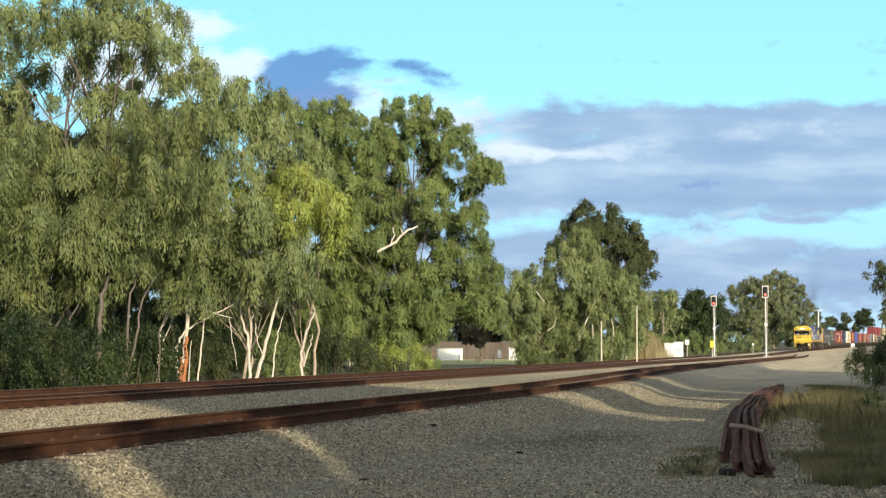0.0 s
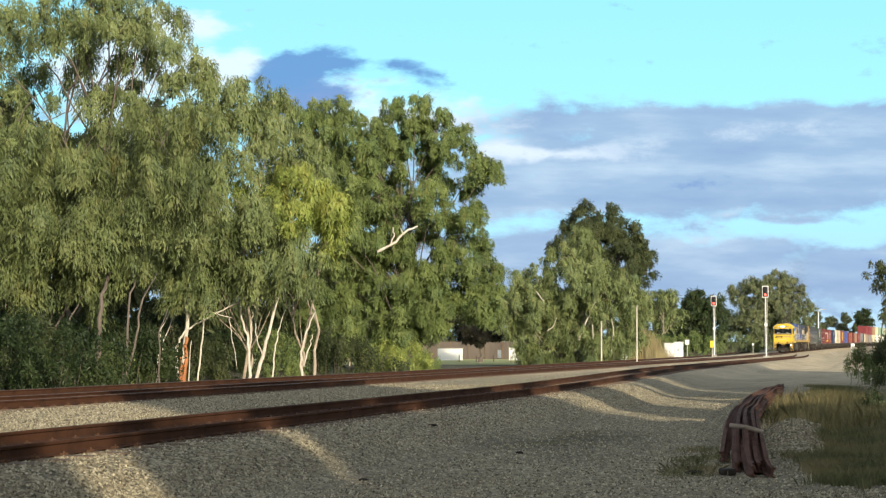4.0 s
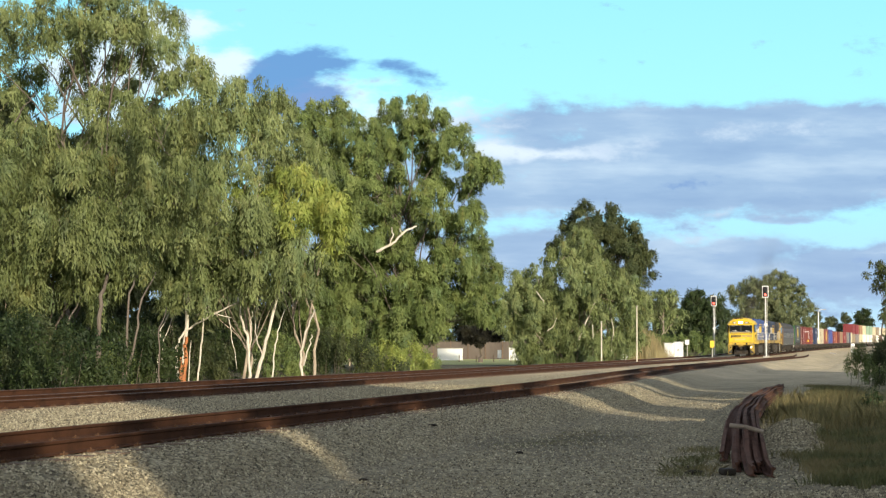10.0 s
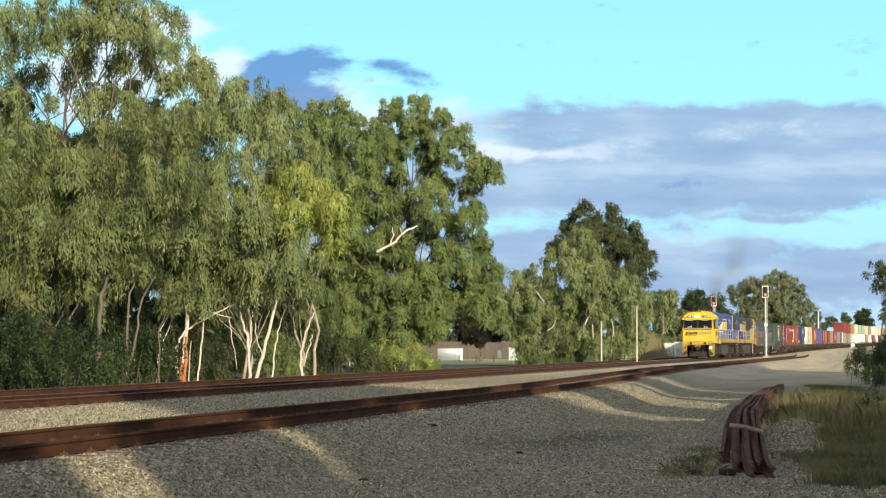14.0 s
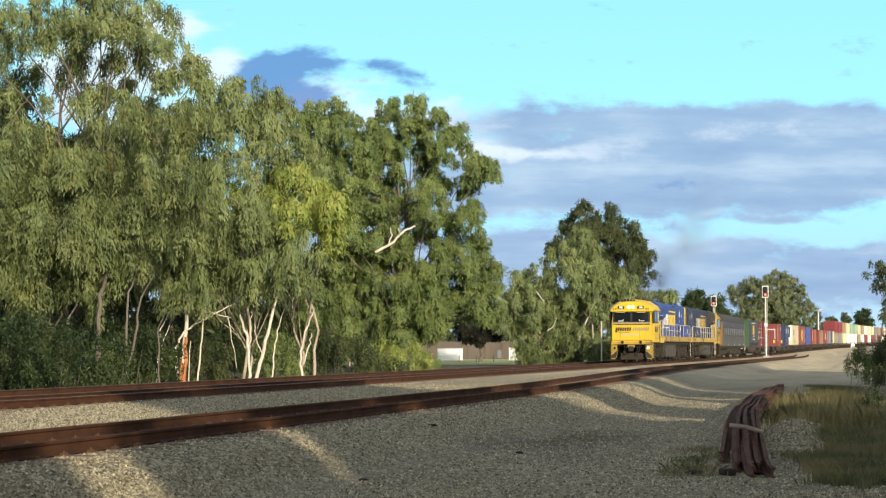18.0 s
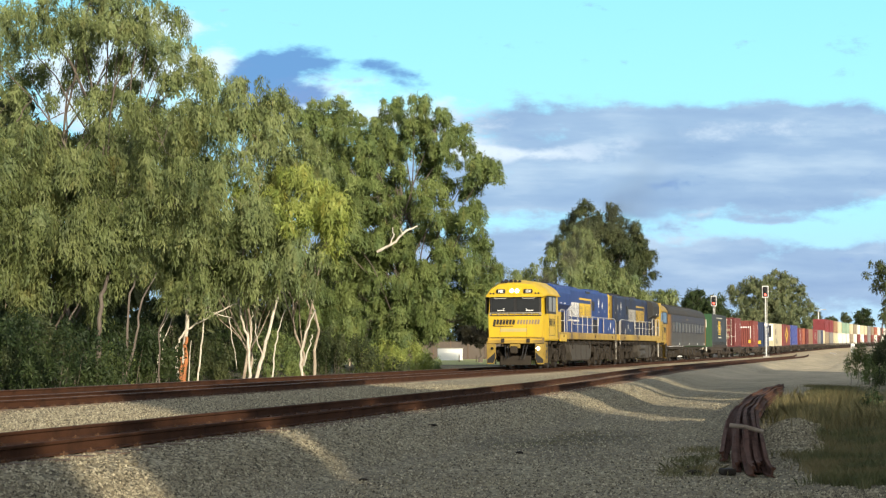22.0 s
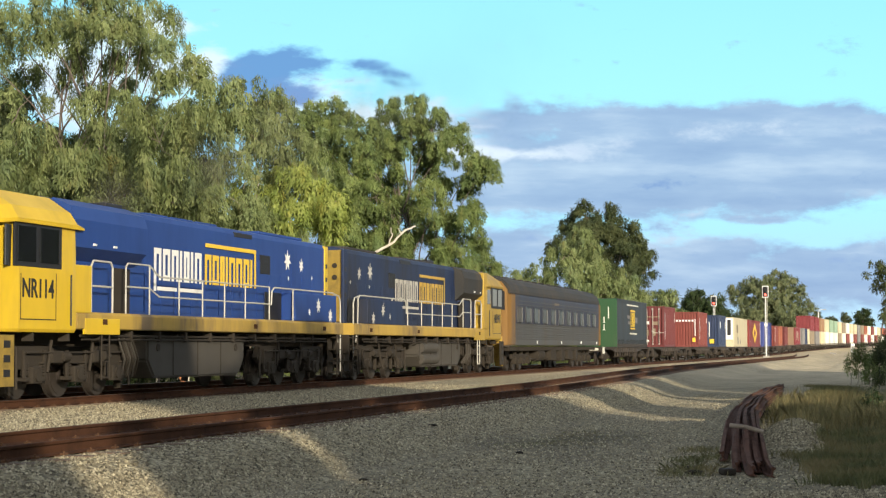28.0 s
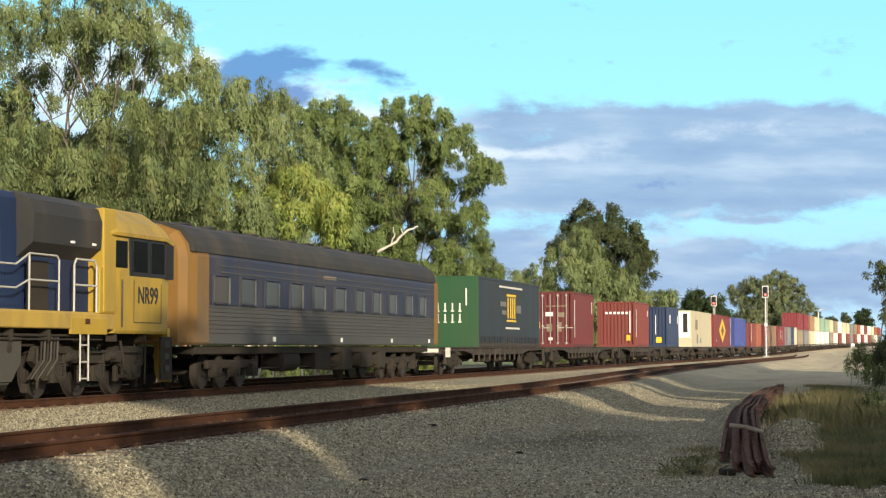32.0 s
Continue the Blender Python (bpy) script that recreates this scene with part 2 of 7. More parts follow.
def ground_mat():
    """Ballast on the track beds, crushed gravel on the service road, litter and soil under the trees, with ragged borders."""
    m, n, l, p = nodes_of("ground_cover")
    tc = n.new("ShaderNodeTexCoord")
    sp = n.new("ShaderNodeSeparateXYZ")
    l.new(tc.outputs["Object"], sp.inputs["Vector"])
    v = n.new("ShaderNodeTexVoronoi")
    v.inputs["Scale"].default_value = 19.0
    l.new(tc.outputs["Object"], v.inputs["Vector"])
    sep = n.new("ShaderNodeSeparateColor")
    l.new(v.outputs["Color"], sep.inputs["Color"])
    stone = ramp(n, l, sep.outputs["Red"], [(0.0, (0.115, 0.095, 0.055)), (0.5, (0.325, 0.278, 0.172)), (1.0, (0.600, 0.527, 0.335))])
    big = noise_of(n, l, 0.3, 6, 0.65)
    lumps = noise_of(n, l, 5.0, 5, 0.7)
    stone = blend(n, l, ramp(n, l, lumps, [(0.36, (0.62,) * 3), (0.50, (0, 0, 0))]), stone, (0.130, 0.103, 0.062))
    stone = blend(n, l, ramp(n, l, lumps, [(0.56, (0, 0, 0)), (0.72, (0.45,) * 3)]), stone, (0.560, 0.492, 0.327))
    road = blend(n, l, ramp(n, l, big, [(0.38, (0, 0, 0)), (0.68, (0.75,) * 3)]), stone, (0.175, 0.148, 0.093))
    soil = ramp(n, l, noise_of(n, l, 1.4, 8, 0.7), [(0.3, (0.035, 0.03, 0.016)), (0.55, (0.085, 0.08, 0.038)), (0.75, (0.15, 0.13, 0.07))])
    edge = noise_of(n, l, 0.45, 5, 0.65)

    def border(at, soft, jitter, src):
        a = n.new("ShaderNodeMath")
        a.operation = "MULTIPLY_ADD"
        l.new(edge, a.inputs[0])
        a.inputs[1].default_value = jitter
        l.new(src, a.inputs[2])
        r = n.new("ShaderNodeMapRange")
        r.interpolation_type = "SMOOTHSTEP"
        r.inputs["From Min"].default_value, r.inputs["From Max"].default_value = at - soft + jitter / 2, at + soft + jitter / 2
        l.new(a.outputs["Value"], r.inputs["Value"])
        return r.outputs["Result"]

    c = blend(n, l, border(-7.6, 0.5, 1.4, sp.outputs["X"]), stone, road)
    c = blend(n, l, border(80.0, 18.0, 40.0, sp.outputs["Y"]), c, blend(n, l, ramp(n, l, noise_of(n, l, 0.4, 8, 0.75, stretch=(1.0, 0.35, 1.0)), [(0.34, (0.25,) * 3), (0.60, (0.85,) * 3)]), blend(n, l, 0.3, stone, (0.30, 0.245, 0.165)), (0.64, 0.53, 0.34)))
    right = border(-0.9, 0.4, 2.6, sp.outputs["X"])
    near = border(21.6, 0.6, 2.0, sp.outputs["Y"])
    k = n.new("ShaderNodeMath")
    k.operation = "MULTIPLY"
    l.new(right, k.inputs[0])
    l.new(near, k.inputs[1])
    c = blend(n, l, k.outputs["Value"], c, soil)
    c = blend(n, l, border(-23.4, 0.5, 1.6, sp.outputs["X"]), soil, c)
    # a ragged darker patch on the road, where the low weeds stand
    spot = n.new("ShaderNodeVectorMath")
    spot.operation = "MULTIPLY_ADD"
    l.new(tc.outputs["Object"], spot.inputs[0])
    spot.inputs[1].default_value, spot.inputs[2].default_value = (0.27, 0.11, 0.0), (5.9 * 0.27, -30.8 * 0.11, 0.0)
    far = n.new("ShaderNodeVectorMath")
    far.operation = "LENGTH"
    l.new(spot.outputs["Vector"], far.inputs[0])
    ragged = n.new("ShaderNodeMath")
    ragged.operation = "MULTIPLY_ADD"
    l.new(noise_of(n, l, 1.6, 6, 0.7), ragged.inputs[0])
    ragged.inputs[1].default_value = 0.7
    l.new(far.outputs["Value"], ragged.inputs[2])
    c = blend(n, l, ramp(n, l, ragged.outputs["Value"], [(0.40, (0.75,) * 3), (0.85, (0, 0, 0))]), c, (0.060, 0.055, 0.032))
    l.new(c, p.inputs["Base Color"])
    p.inputs["Roughness"].default_value = 0.92
    bump(n, l, p, v.outputs["Distance"], 0.9, 0.03)
    return m


M["ground"] = ground_mat()


def build_ground():
    xs = strand(-2600, 2600, -26.0, 4.0, 0.3)
    ys = strand(-400, 4600, 12.0, 75.0, 0.5, 1.12)
    verts = np.array([(x, y, ground_z(x, y)) for y in ys for x in xs])
    nx = len(xs)
    i = np.arange(len(ys) - 1)[:, None] * nx + np.arange(nx - 1)[None, :]
    f = np.stack([i, i + 1, i + 1 + nx, i + nx], -1).reshape(-1, 4)
    ob = new("ground", soup("ground", verts, f, "ground", True))
    tagged(ob, "grey ballast shoulder, gravel service road and leaf-littered verge", "ground", kind="structure")


build_ground()


# ---- tracks ----
RAIL = [(-0.07, 0.0), (0.07, 0.0), (0.07, 0.012), (0.012, 0.032), (0.010, 0.115), (0.034, 0.130), (0.036, 0.158), (0.028, 0.165),
        (-0.028, 0.165), (-0.036, 0.158), (-0.034, 0.130), (-0.010, 0.115), (-0.012, 0.032), (-0.07, 0.012)]


def sweep(outline, path, heads=(), wobble=0.0):
    """Sweeps an outline of (across, up) along path points (x, y, z); faces between outline points in heads get material 1."""
    bm = bmesh.new()
    rings = []
    for i, q in enumerate(path):
        a, b = Vector(path[max(0, i - 1)]), Vector(path[min(len(path) - 1, i + 1)])
        d = (b - a).normalized()
        side = d.cross(Vector((0, 0, 1))).normalized()
        up = side.cross(d)
        j = Vector((random.uniform(-wobble, wobble), 0, random.uniform(-wobble, wobble)))
        rings.append([bm.verts.new(Vector(q) + j + side * u + up * w) for u, w in outline])
    k = len(outline)
    for r, s in zip(rings, rings[1:]):
        for i in range(k):
            f = bm.faces.new((r[i], r[(i + 1) % k], s[(i + 1) % k], s[i]))
            f.material_index = 1 if i in heads else 0
    bm.faces.new(rings[0])
    bm.faces.new(list(reversed(rings[-1])))
    bmesh.ops.recalc_face_normals(bm, faces=bm.faces)
    return bm


def build_track(name, label, line, lo, hi, sleepers_to, seed, sleeper_mat, head="rail_head"):
    rng = random.Random(seed)
    track = thing(name, label, "railway track", kind="structure")
    ys = list(strand(lo, hi, lo, 120, 2.0, 1.1))
    for side in (-0.7525, 0.7525):
        path = [(line(y)[0] + side, y, line(y)[1] - 0.165) for y in ys]
        part("rail", sweep(RAIL, path, heads=(6, 7, 8), wobble=0.004), ["rust", head], track, "rusty brown steel rail with worn head")
    sl = mesh_from("sleeper", one_box((0, 0, -0.10), (2.5, 0.24, 0.20), 0.012), sleeper_mat)
    bm = bmesh.new()
    for s in (-1, 1):
        box(bm, (s * 0.10, 0, 0.014), (0.05, 0.11, 0.028), 0.006)
        rod(bm, (s * 0.115, -0.03, 0.0), (s * 0.115, -0.03, 0.05), 0.012, 6)
    clip = mesh_from("rail_clip", bm, "clip_rust")
    y = lo + 0.4
    while y < sleepers_to:
        x, z = line(y)
        part("sleeper", sl, None, track, at=pose(x + rng.uniform(-0.04, 0.04), y, z - 0.168, 0, 0, rng.uniform(-1.5, 1.5)))
        if y < 60:
            for side in (-0.7525, 0.7525):
                part("rail_clip", clip, None, track, at=pose(x + side, y, z - 0.166))
        y += rng.uniform(0.64, 0.70)
    return track


def lone_rail():
    """The rail that runs behind the main line and swings away from it."""
    t = thing("side_rail", "rusty rail of a siding with a bright worn head", "railway track", kind="structure")
    path = [(-21.85 - 3.4 * ease((y - 90) / 190.0), y, main_line(y)[1] - 0.165) for y in strand(12, 290, 12, 120, 2.0, 1.1)]
    part("rail", sweep(RAIL, path, heads=(6, 7, 8)), ["rust", "rail_head"], t)


# ---- trees ----
RIGHT = Vector((math.cos(PAN), math.sin(PAN), 0))
AWAY = Vector((-math.sin(PAN), math.cos(PAN), 0))


def leaves(rng, centres, radii, per, length, width, droop, hubs=None):
    """Leaf blades hung in clumps: verts and quads. Each blade is a slim kite."""
    k = np.repeat(np.arange(len(centres)), per)
    n = len(k)
    d = rng.normal(size=(n, 3))
    d /= np.linalg.norm(d, axis=1, keepdims=True)
    r = rng.random(n) ** 0.45
    pos = centres[k] + d * (radii[k] * r)[:, None] * np.array([0.85, 0.85, 1.3])
    pos[:, 2] -= rng.random(n) ** 2 * radii[k] * droop
    ax = rng.normal(size=(n, 3)) * 0.6
    ax[:, 2] -= 0.6 + droop
    ax /= np.linalg.norm(ax, axis=1, keepdims=True)
    if hubs is not None:
        out = pos - hubs[k]
        d = d * 0.45 + out / (np.linalg.norm(out, axis=1, keepdims=True) + 1e-6)
    sd = np.cross(ax, d + rng.normal(size=(n, 3)) * 0.26)
    sd /= np.linalg.norm(sd, axis=1, keepdims=True) + 1e-9
    ln = (length * rng.uniform(0.6, 1.3, n))[:, None]
    w = (width * rng.uniform(0.7, 1.3, n))[:, None]
    v = np.stack([pos, pos + ax * ln * 0.45 + sd * w, pos + ax * ln, pos + ax * ln * 0.45 - sd * w], 1).reshape(-1, 3)
    return v, np.arange(n * 4).reshape(-1, 4)


def tufts(rng, centres, radii, blade, fill, droop, gap=-0.20):
    """Leafy sprays: a small dome of blades on each twig end with strands that hang below its rim, with gaps between one spray and the next."""
    cs, rs, hub = [], [], []
    for c, r in zip(centres, radii):
        for _ in range(int(7 + 5.4 * r * r)):
            d = rng.normal(size=3) + np.array([0, 0, 0.2])
            d /= np.linalg.norm(d)
            e = c + d * r * (0.30 + 0.72 * rng.random() ** 0.6)
            if noise.noise((e[0] * 0.75, e[1] * 0.75, e[2] * 0.6 + 7.0)) < gap:
                continue
            cs.append(e)
            rs.append(rng.uniform(0.30, 0.66) * (0.66 + 0.24 * r))
            hub.append(c)
    cs, rs, hub = np.array(cs), np.array(rs), np.array(hub)
    per = np.maximum(14, fill * 36.0 * rs * rs * (1 + 0.6 * droop) / (blade * blade)).astype(int)
    k = np.repeat(np.arange(len(cs)), per)
    n = len(k)
    # each blade belongs to one of a few strands of its spray
    s_dir = rng.normal(size=(len(cs), 14, 3))
    s_dir[..., 2] = np.abs(s_dir[..., 2]) * 0.9 - 0.1
    s_dir /= np.linalg.norm(s_dir, axis=2, keepdims=True)
    d = s_dir[k, rng.integers(0, 14, n)] + rng.normal(size=(n, 3)) * 0.20
    nrm = d / np.linalg.norm(d, axis=1, keepdims=True)
    pos = cs[k] + nrm * (rs[k] * rng.uniform(0.55, 1.0, n))[:, None] * np.array([1.0, 1.0, 0.8])
    pos[:, 2] -= rng.random(n) ** 1.5 * rs[k] * (0.35 + 2.3 * droop)
    ax = rng.normal(size=(n, 3)) * (0.40 - 0.14 * droop) + nrm * (0.5 - 0.35 * droop)
    ax[:, 2] -= 0.55 + 0.75 * droop
    ax /= np.linalg.norm(ax, axis=1, keepdims=True)
    out = cs[k] - hub[k]
    out /= np.linalg.norm(out, axis=1, keepdims=True) + 1e-6
    face = nrm + 0.45 * out + rng.normal(size=(n, 3)) * 0.26
    sd = np.cross(ax, face)
    sd /= np.linalg.norm(sd, axis=1, keepdims=True) + 1e-9
    ln = (blade * rng.uniform(0.75, 1.6, n))[:, None]
    w = ln * rng.uniform(0.08, 0.16, n)[:, None]
    v = np.stack([pos, pos + ax * ln * 0.45 + sd * w, pos + ax * ln, pos + ax * ln * 0.45 - sd * w], 1).reshape(-1, 3)
    return v, np.arange(n * 4).reshape(-1, 4), cs, hub


def limb(bm, pts, r0, r1, seg=7):
    """One smooth tapered tube through the points."""
    k = len(pts) - 1
    pts = [Vector(p) for p in pts]
    last = None
    for i, p in enumerate(pts):
        d = (pts[min(k, i + 1)] - pts[max(0, i - 1)]).normalized()
        u = d.orthogonal() if abs(d.x) > 0.95 else d.cross(Vector((1, 0, 0))).normalized()
        w = d.cross(u)
        r = r0 + (r1 - r0) * i / k
        ring = [bm.verts.new(p + (u * math.cos(6.2832 * q / seg) + w * math.sin(6.2832 * q / seg)) * r) for q in range(seg)]
        if last:
            for q in range(seg):
                bm.faces.new((last[q], last[(q + 1) % seg], ring[(q + 1) % seg], ring[q]))
        last = ring
    bm.faces.new(last)


def wiggle(rng, a, b, k, amount):
    a, b = Vector(a), Vector(b)
    out = [a]
    for i in range(1, k):
        j = Vector((rng.normal(), rng.normal(), rng.normal() * 0.5)) * amount
        out.append(a.lerp(b, i / k) + j)
    return out + [b]


SWAYING = []


def tree(label, x, y, lobes, leaf="leaf_a", bark="bark", stems=1, blade=0.26, fill=1.0, droop=0.5, depth=1.0, stem_r=0.16, spread=0.8, seed=1, name="gum_tree", category="tree", twig=1.0, ahead=0.6, gap=-0.20, swell=1.0):
    """A gum: stems, limbs out to each bough, and boughs of hanging leaf clumps. lobes: (across the view, up, radius) of each bough from the foot."""
    rng = np.random.default_rng(seed)
    z0 = ground_z(x, y)
    t = thing(name, label, category, at=pose(x, y, z0))
    foot = [RIGHT * float(rng.uniform(-1, 1)) * spread * (stems > 1) + AWAY * float(rng.uniform(-1, 1)) * 0.8 * (stems > 1) for _ in range(stems)]
    tops, wood = [], bmesh.new()
    tip = max(w + r for _, w, r in lobes)
    mid_u = sum(u for u, _, _ in lobes) / len(lobes)
    columns = []
    for i, f in enumerate(foot):
        lean = RIGHT * float(mid_u * 0.7 + rng.uniform(-1, 1) * (1.2 if stems > 1 else 0.4))
        head = f + lean + Vector((0, 0, tip * float(rng.uniform(0.52, 0.68))))
        pts = wiggle(rng, f - Vector((0, 0, 0.15)), head, 7, 0.16)
        limb(wood, pts, stem_r * float(rng.uniform(0.75, 1.15)), stem_r * 0.3, 8)
        columns.append(pts)
    cs, rs = [], []
    foot_far = (Vector((x, y, z0)) - Vector(EYE)).length
    for u, w, r in lobes:
        # boughs lie well before and behind the stem; the low skirts keep close to it
        back = float(rng.uniform(-1, 1)) * depth * (2.3 if w > 6.0 else 1.0) - ahead
        near = 1.0 + back / foot_far
        c = (Vector((x, y, z0)) + RIGHT * u + Vector((0, 0, w - z0)) - Vector(EYE)) * near + Vector(EYE) - Vector((x, y, z0))
        r *= near * swell
        col = columns[int(rng.integers(len(columns)))]
        axis = col[-1].lerp(col[0], 0.5)
        out = math.hypot(c.x - axis.x, c.y - axis.y)
        rise = max(1.4, c.z - float(rng.uniform(0.4, 1.6)) - 1.2 * out)
        low, high = max([(p, q) for p, q in zip(col, col[1:])], key=lambda e: min(0.0, rise - e[0].z) * 5 + e[0].z)
        start = low.lerp(high, min(1.0, max(0.0, (rise - low.z) / max(0.01, high.z - low.z))))
        elbow = start.lerp(c, 0.5) + Vector((0, 0, 0.12 * out))
        limb(wood, wiggle(rng, start, elbow, 3, 0.05 * r)[:-1] + wiggle(rng, elbow, c, 3, 0.05 * r), stem_r * 0.34, stem_r * 0.11, 6)
        cs.append(np.array(c))
        rs.append(r)
    v, q, ends, hubs = tufts(rng, cs, rs, blade, fill, droop, gap)
    for e, c in zip(ends, hubs):
        if rng.random() < 0.22 * twig:
            limb(wood, wiggle(rng, Vector(c), Vector(e), 2, 0.1), stem_r * 0.15, stem_r * 0.05, 4)
    part("trunk", wood, bark, t, smooth=True)
    SWAYING.append((t, x, y, z0))
    part("crown", soup("crown", v, q, leaf), None, t)
    return t


def stems_of(t, material, label, runs, ahead=2.0, rise=True):
    """Bare stems and dead boughs of a tree: (radius, [(across, up), ...]) from its foot, each a part."""
    rng = np.random.default_rng(len(runs))
    base = t.matrix_basis.translation.copy()
    eye = Vector(EYE)
    near = 1.0 - ahead / (base - eye).length
    for r, run_ in runs:
        bm = bmesh.new()
        pts = []
        for u, w in run_:
            p = eye + (base + RIGHT * u + Vector((0, 0, w)) - eye) * near - base
            pts.append(p + AWAY * 0.2 * math.sin(u * 3))
        if rise and run_[0][1] < 0.5 and r > 0.055:
            # runs on up into the leaves
            pts.append(pts[-1] + (pts[-1] - pts[-2]).normalized() * 1.0 + AWAY * 2.0)
        smooth_pts = []
        for p, q in zip(pts, pts[1:]):
            smooth_pts += wiggle(rng, p, q, 4, 0.03)[:-1]
        limb(bm, smooth_pts + [pts[-1]], r * 0.54, r * 0.28, 9)
        part("stem", bm, material, t, label, smooth=True)


def scrub(label, x, y, wide, high, leaf, blade=0.2, fill=1.0, seed=1, name="shrub", deep=1.0, z=None):
    """A low bush: a few thin stems and leaf clumps down to the ground."""
    rng = np.random.default_rng(seed)
    t = thing(name, label, "bush", at=pose(x, y, ground_z(x, y) if z is None else z))
    wood = bmesh.new()
    cs, rs = [], []
    for _ in range(int(10 + 7 * wide * high)):
        u, h = rng.uniform(-1, 1), rng.random() ** 0.8
        c = RIGHT * float(u * wide / 2) + AWAY * float(rng.uniform(-1, 1) * deep) + Vector((0, 0, float(h * high * (1 - 0.45 * u * u))))
        if rng.random() < 0.3:
            limb(wood, wiggle(rng, Vector((c.x * 0.8, c.y * 0.8, -0.05)), c * 0.9, 2, 0.05), 0.012, 0.005, 3)
        cs.append(np.array(c))
        rs.append(rng.uniform(0.25, 0.45) * min(1.0, 0.4 + 0.3 * high))
    part("twig_mass", wood, "bark_d", t)["kind"] = "stuff"
    cs, rs = np.array(cs), np.array(rs)
    per = np.maximum(10, (fill * 5.0 * rs * rs / (blade * blade * 0.24))).astype(int)
    v, q = leaves(rng, cs, rs, per, blade, blade * 0.16, 0.1)
    part("foliage", soup("foliage", v, q, leaf), None, t)
    return t


build_track("loop_track", "rusty disused-looking track on pale grey ballast", loop_line, 10.0, 234.0, 110.0, 5, "wood", "rust")
build_track("main_track", "main line track with worn brown rails on ballast", main_line, 10.0, 900.0, 110.0, 6, "wood")
lone_rail()

tall = tree("tall gum with grey-green crown and pale forked limbs", -36.0, 73.4, [(1.6, 14.3, 0.5), (2.4, 15.2, 0.6), (1.4, 12.5, 0.6), (2.1, 13.2, 0.5), (1.3, 15.5, 0.7), (2.0, 12.1, 0.6), (-3.0, 14.2, 1.2), (-1.6, 15.1, 1.1), (-0.5, 15.1, 1.4), (0.0, 13.5, 1.2), (-1.0, 12.9, 0.9), (-3.4, 12.3, 1.1), (-3.6, 15.8, 1.3), (-2.3, 16.5, 1.0), (0.0, 16.7, 1.5), (1.0, 17.7, 1.5), (2.1, 16.2, 0.8), (3.3, 15.8, 1.1), (3.6, 14.6, 1.0), (2.9, 14.3, 0.6), (3.9, 13.5, 0.7), (5.0, 14.0, 0.8), (5.3, 13.2, 0.5), (2.7, 11.3, 1.2), (4.0, 11.5, 1.3), (0.9, 10.7, 0.9), (-0.7, 10.1, 1.2), (4.7, 11.3, 1.1), (-3.0, 9.7, 1.5), (0.4, 12.0, 0.9), (-1.8, 10.1, 1.1), (2.7, 18.0, 1.5), (-1.3, 18.3, 1.5), (-5.3, 15.2, 2.0), (-5.3, 11.6, 2.0), (3.8, 12.7, 0.7), (1.9, 10.0, 1.1), (0.3, 9.3, 1.3), (3.3, 9.9, 1.1), (-2.3, 8.3, 1.5), (0.0, 7.8, 1.5), (2.3, 8.1, 1.4)], "leaf_b", "bark_d", 2, 0.165, 0.80, 0.55, 1.6, 0.14, seed=11, twig=1.6)
weeping = tree("weeping gum with dense hanging olive foliage, darkened as in shadow", -30.0, 59.8, [(-1.9, 7.6, 1.9), (0.2, 7.6, 2.0), (2.3, 7.6, 1.8), (-2.1, 5.1, 1.9), (-0.2, 4.9, 2.0), (1.9, 5.1, 1.9), (3.6, 6.4, 1.7), (3.4, 8.6, 1.6), (-1.2, 3.8, 1.1), (1.1, 3.8, 1.1), (-3.7, 6.0, 2.3)], "leaf_b_shaded", "bark_d", 2, 0.16, 0.84, 0.65, 1.5, 0.09, 2.4, seed=12, ahead=1.2, gap=-0.26)
peeling = tree("weeping gum with several pale and orange peeling stems", -29.0, 72.9, [(-1.7, 9.6, 2.0), (0.7, 10.6, 1.6), (1.9, 10.0, 1.2), (0.9, 11.7, 1.4), (2.1, 11.2, 1.2), (-0.7, 11.7, 1.5), (-0.2, 7.9, 2.1), (-2.5, 6.9, 1.9), (-1.0, 5.1, 2.1), (1.2, 5.4, 2.0), (1.6, 6.9, 1.1), (-2.7, 4.4, 1.4), (0.5, 4.2, 1.2), (2.5, 4.2, 1.1), (-1.2, 4.3, 1.0), (3.4, 5.0, 1.1), (3.1, 9.5, 1.2), (3.5, 8.1, 1.1), (2.6, 8.7, 1.1)], "leaf_b", "bark", 2, 0.165, 0.84, 0.62, 1.4, 0.08, 1.2, seed=13, ahead=1.6, gap=-0.26)
tree("young gum with bright yellow-green sunlit crown", -26.0, 74.4, [(-0.1, 8.0, 1.1), (0.7, 7.7, 0.9), (0.6, 6.4, 0.8), (-0.5, 6.7, 0.9), (-1.4, 7.8, 0.8), (-2.4, 7.8, 0.7), (-2.8, 8.3, 0.5), (1.1, 5.9, 0.6), (-0.4, 8.7, 0.6), (-1.6, 6.9, 0.6), (1.4, 6.8, 0.6), (-2.2, 7.1, 0.6), (1.5, 7.5, 0.6)], "leaf_y", "bark", 2, 0.18, 0.9, 0.5, 0.6, 0.08, seed=14, ahead=2.2)
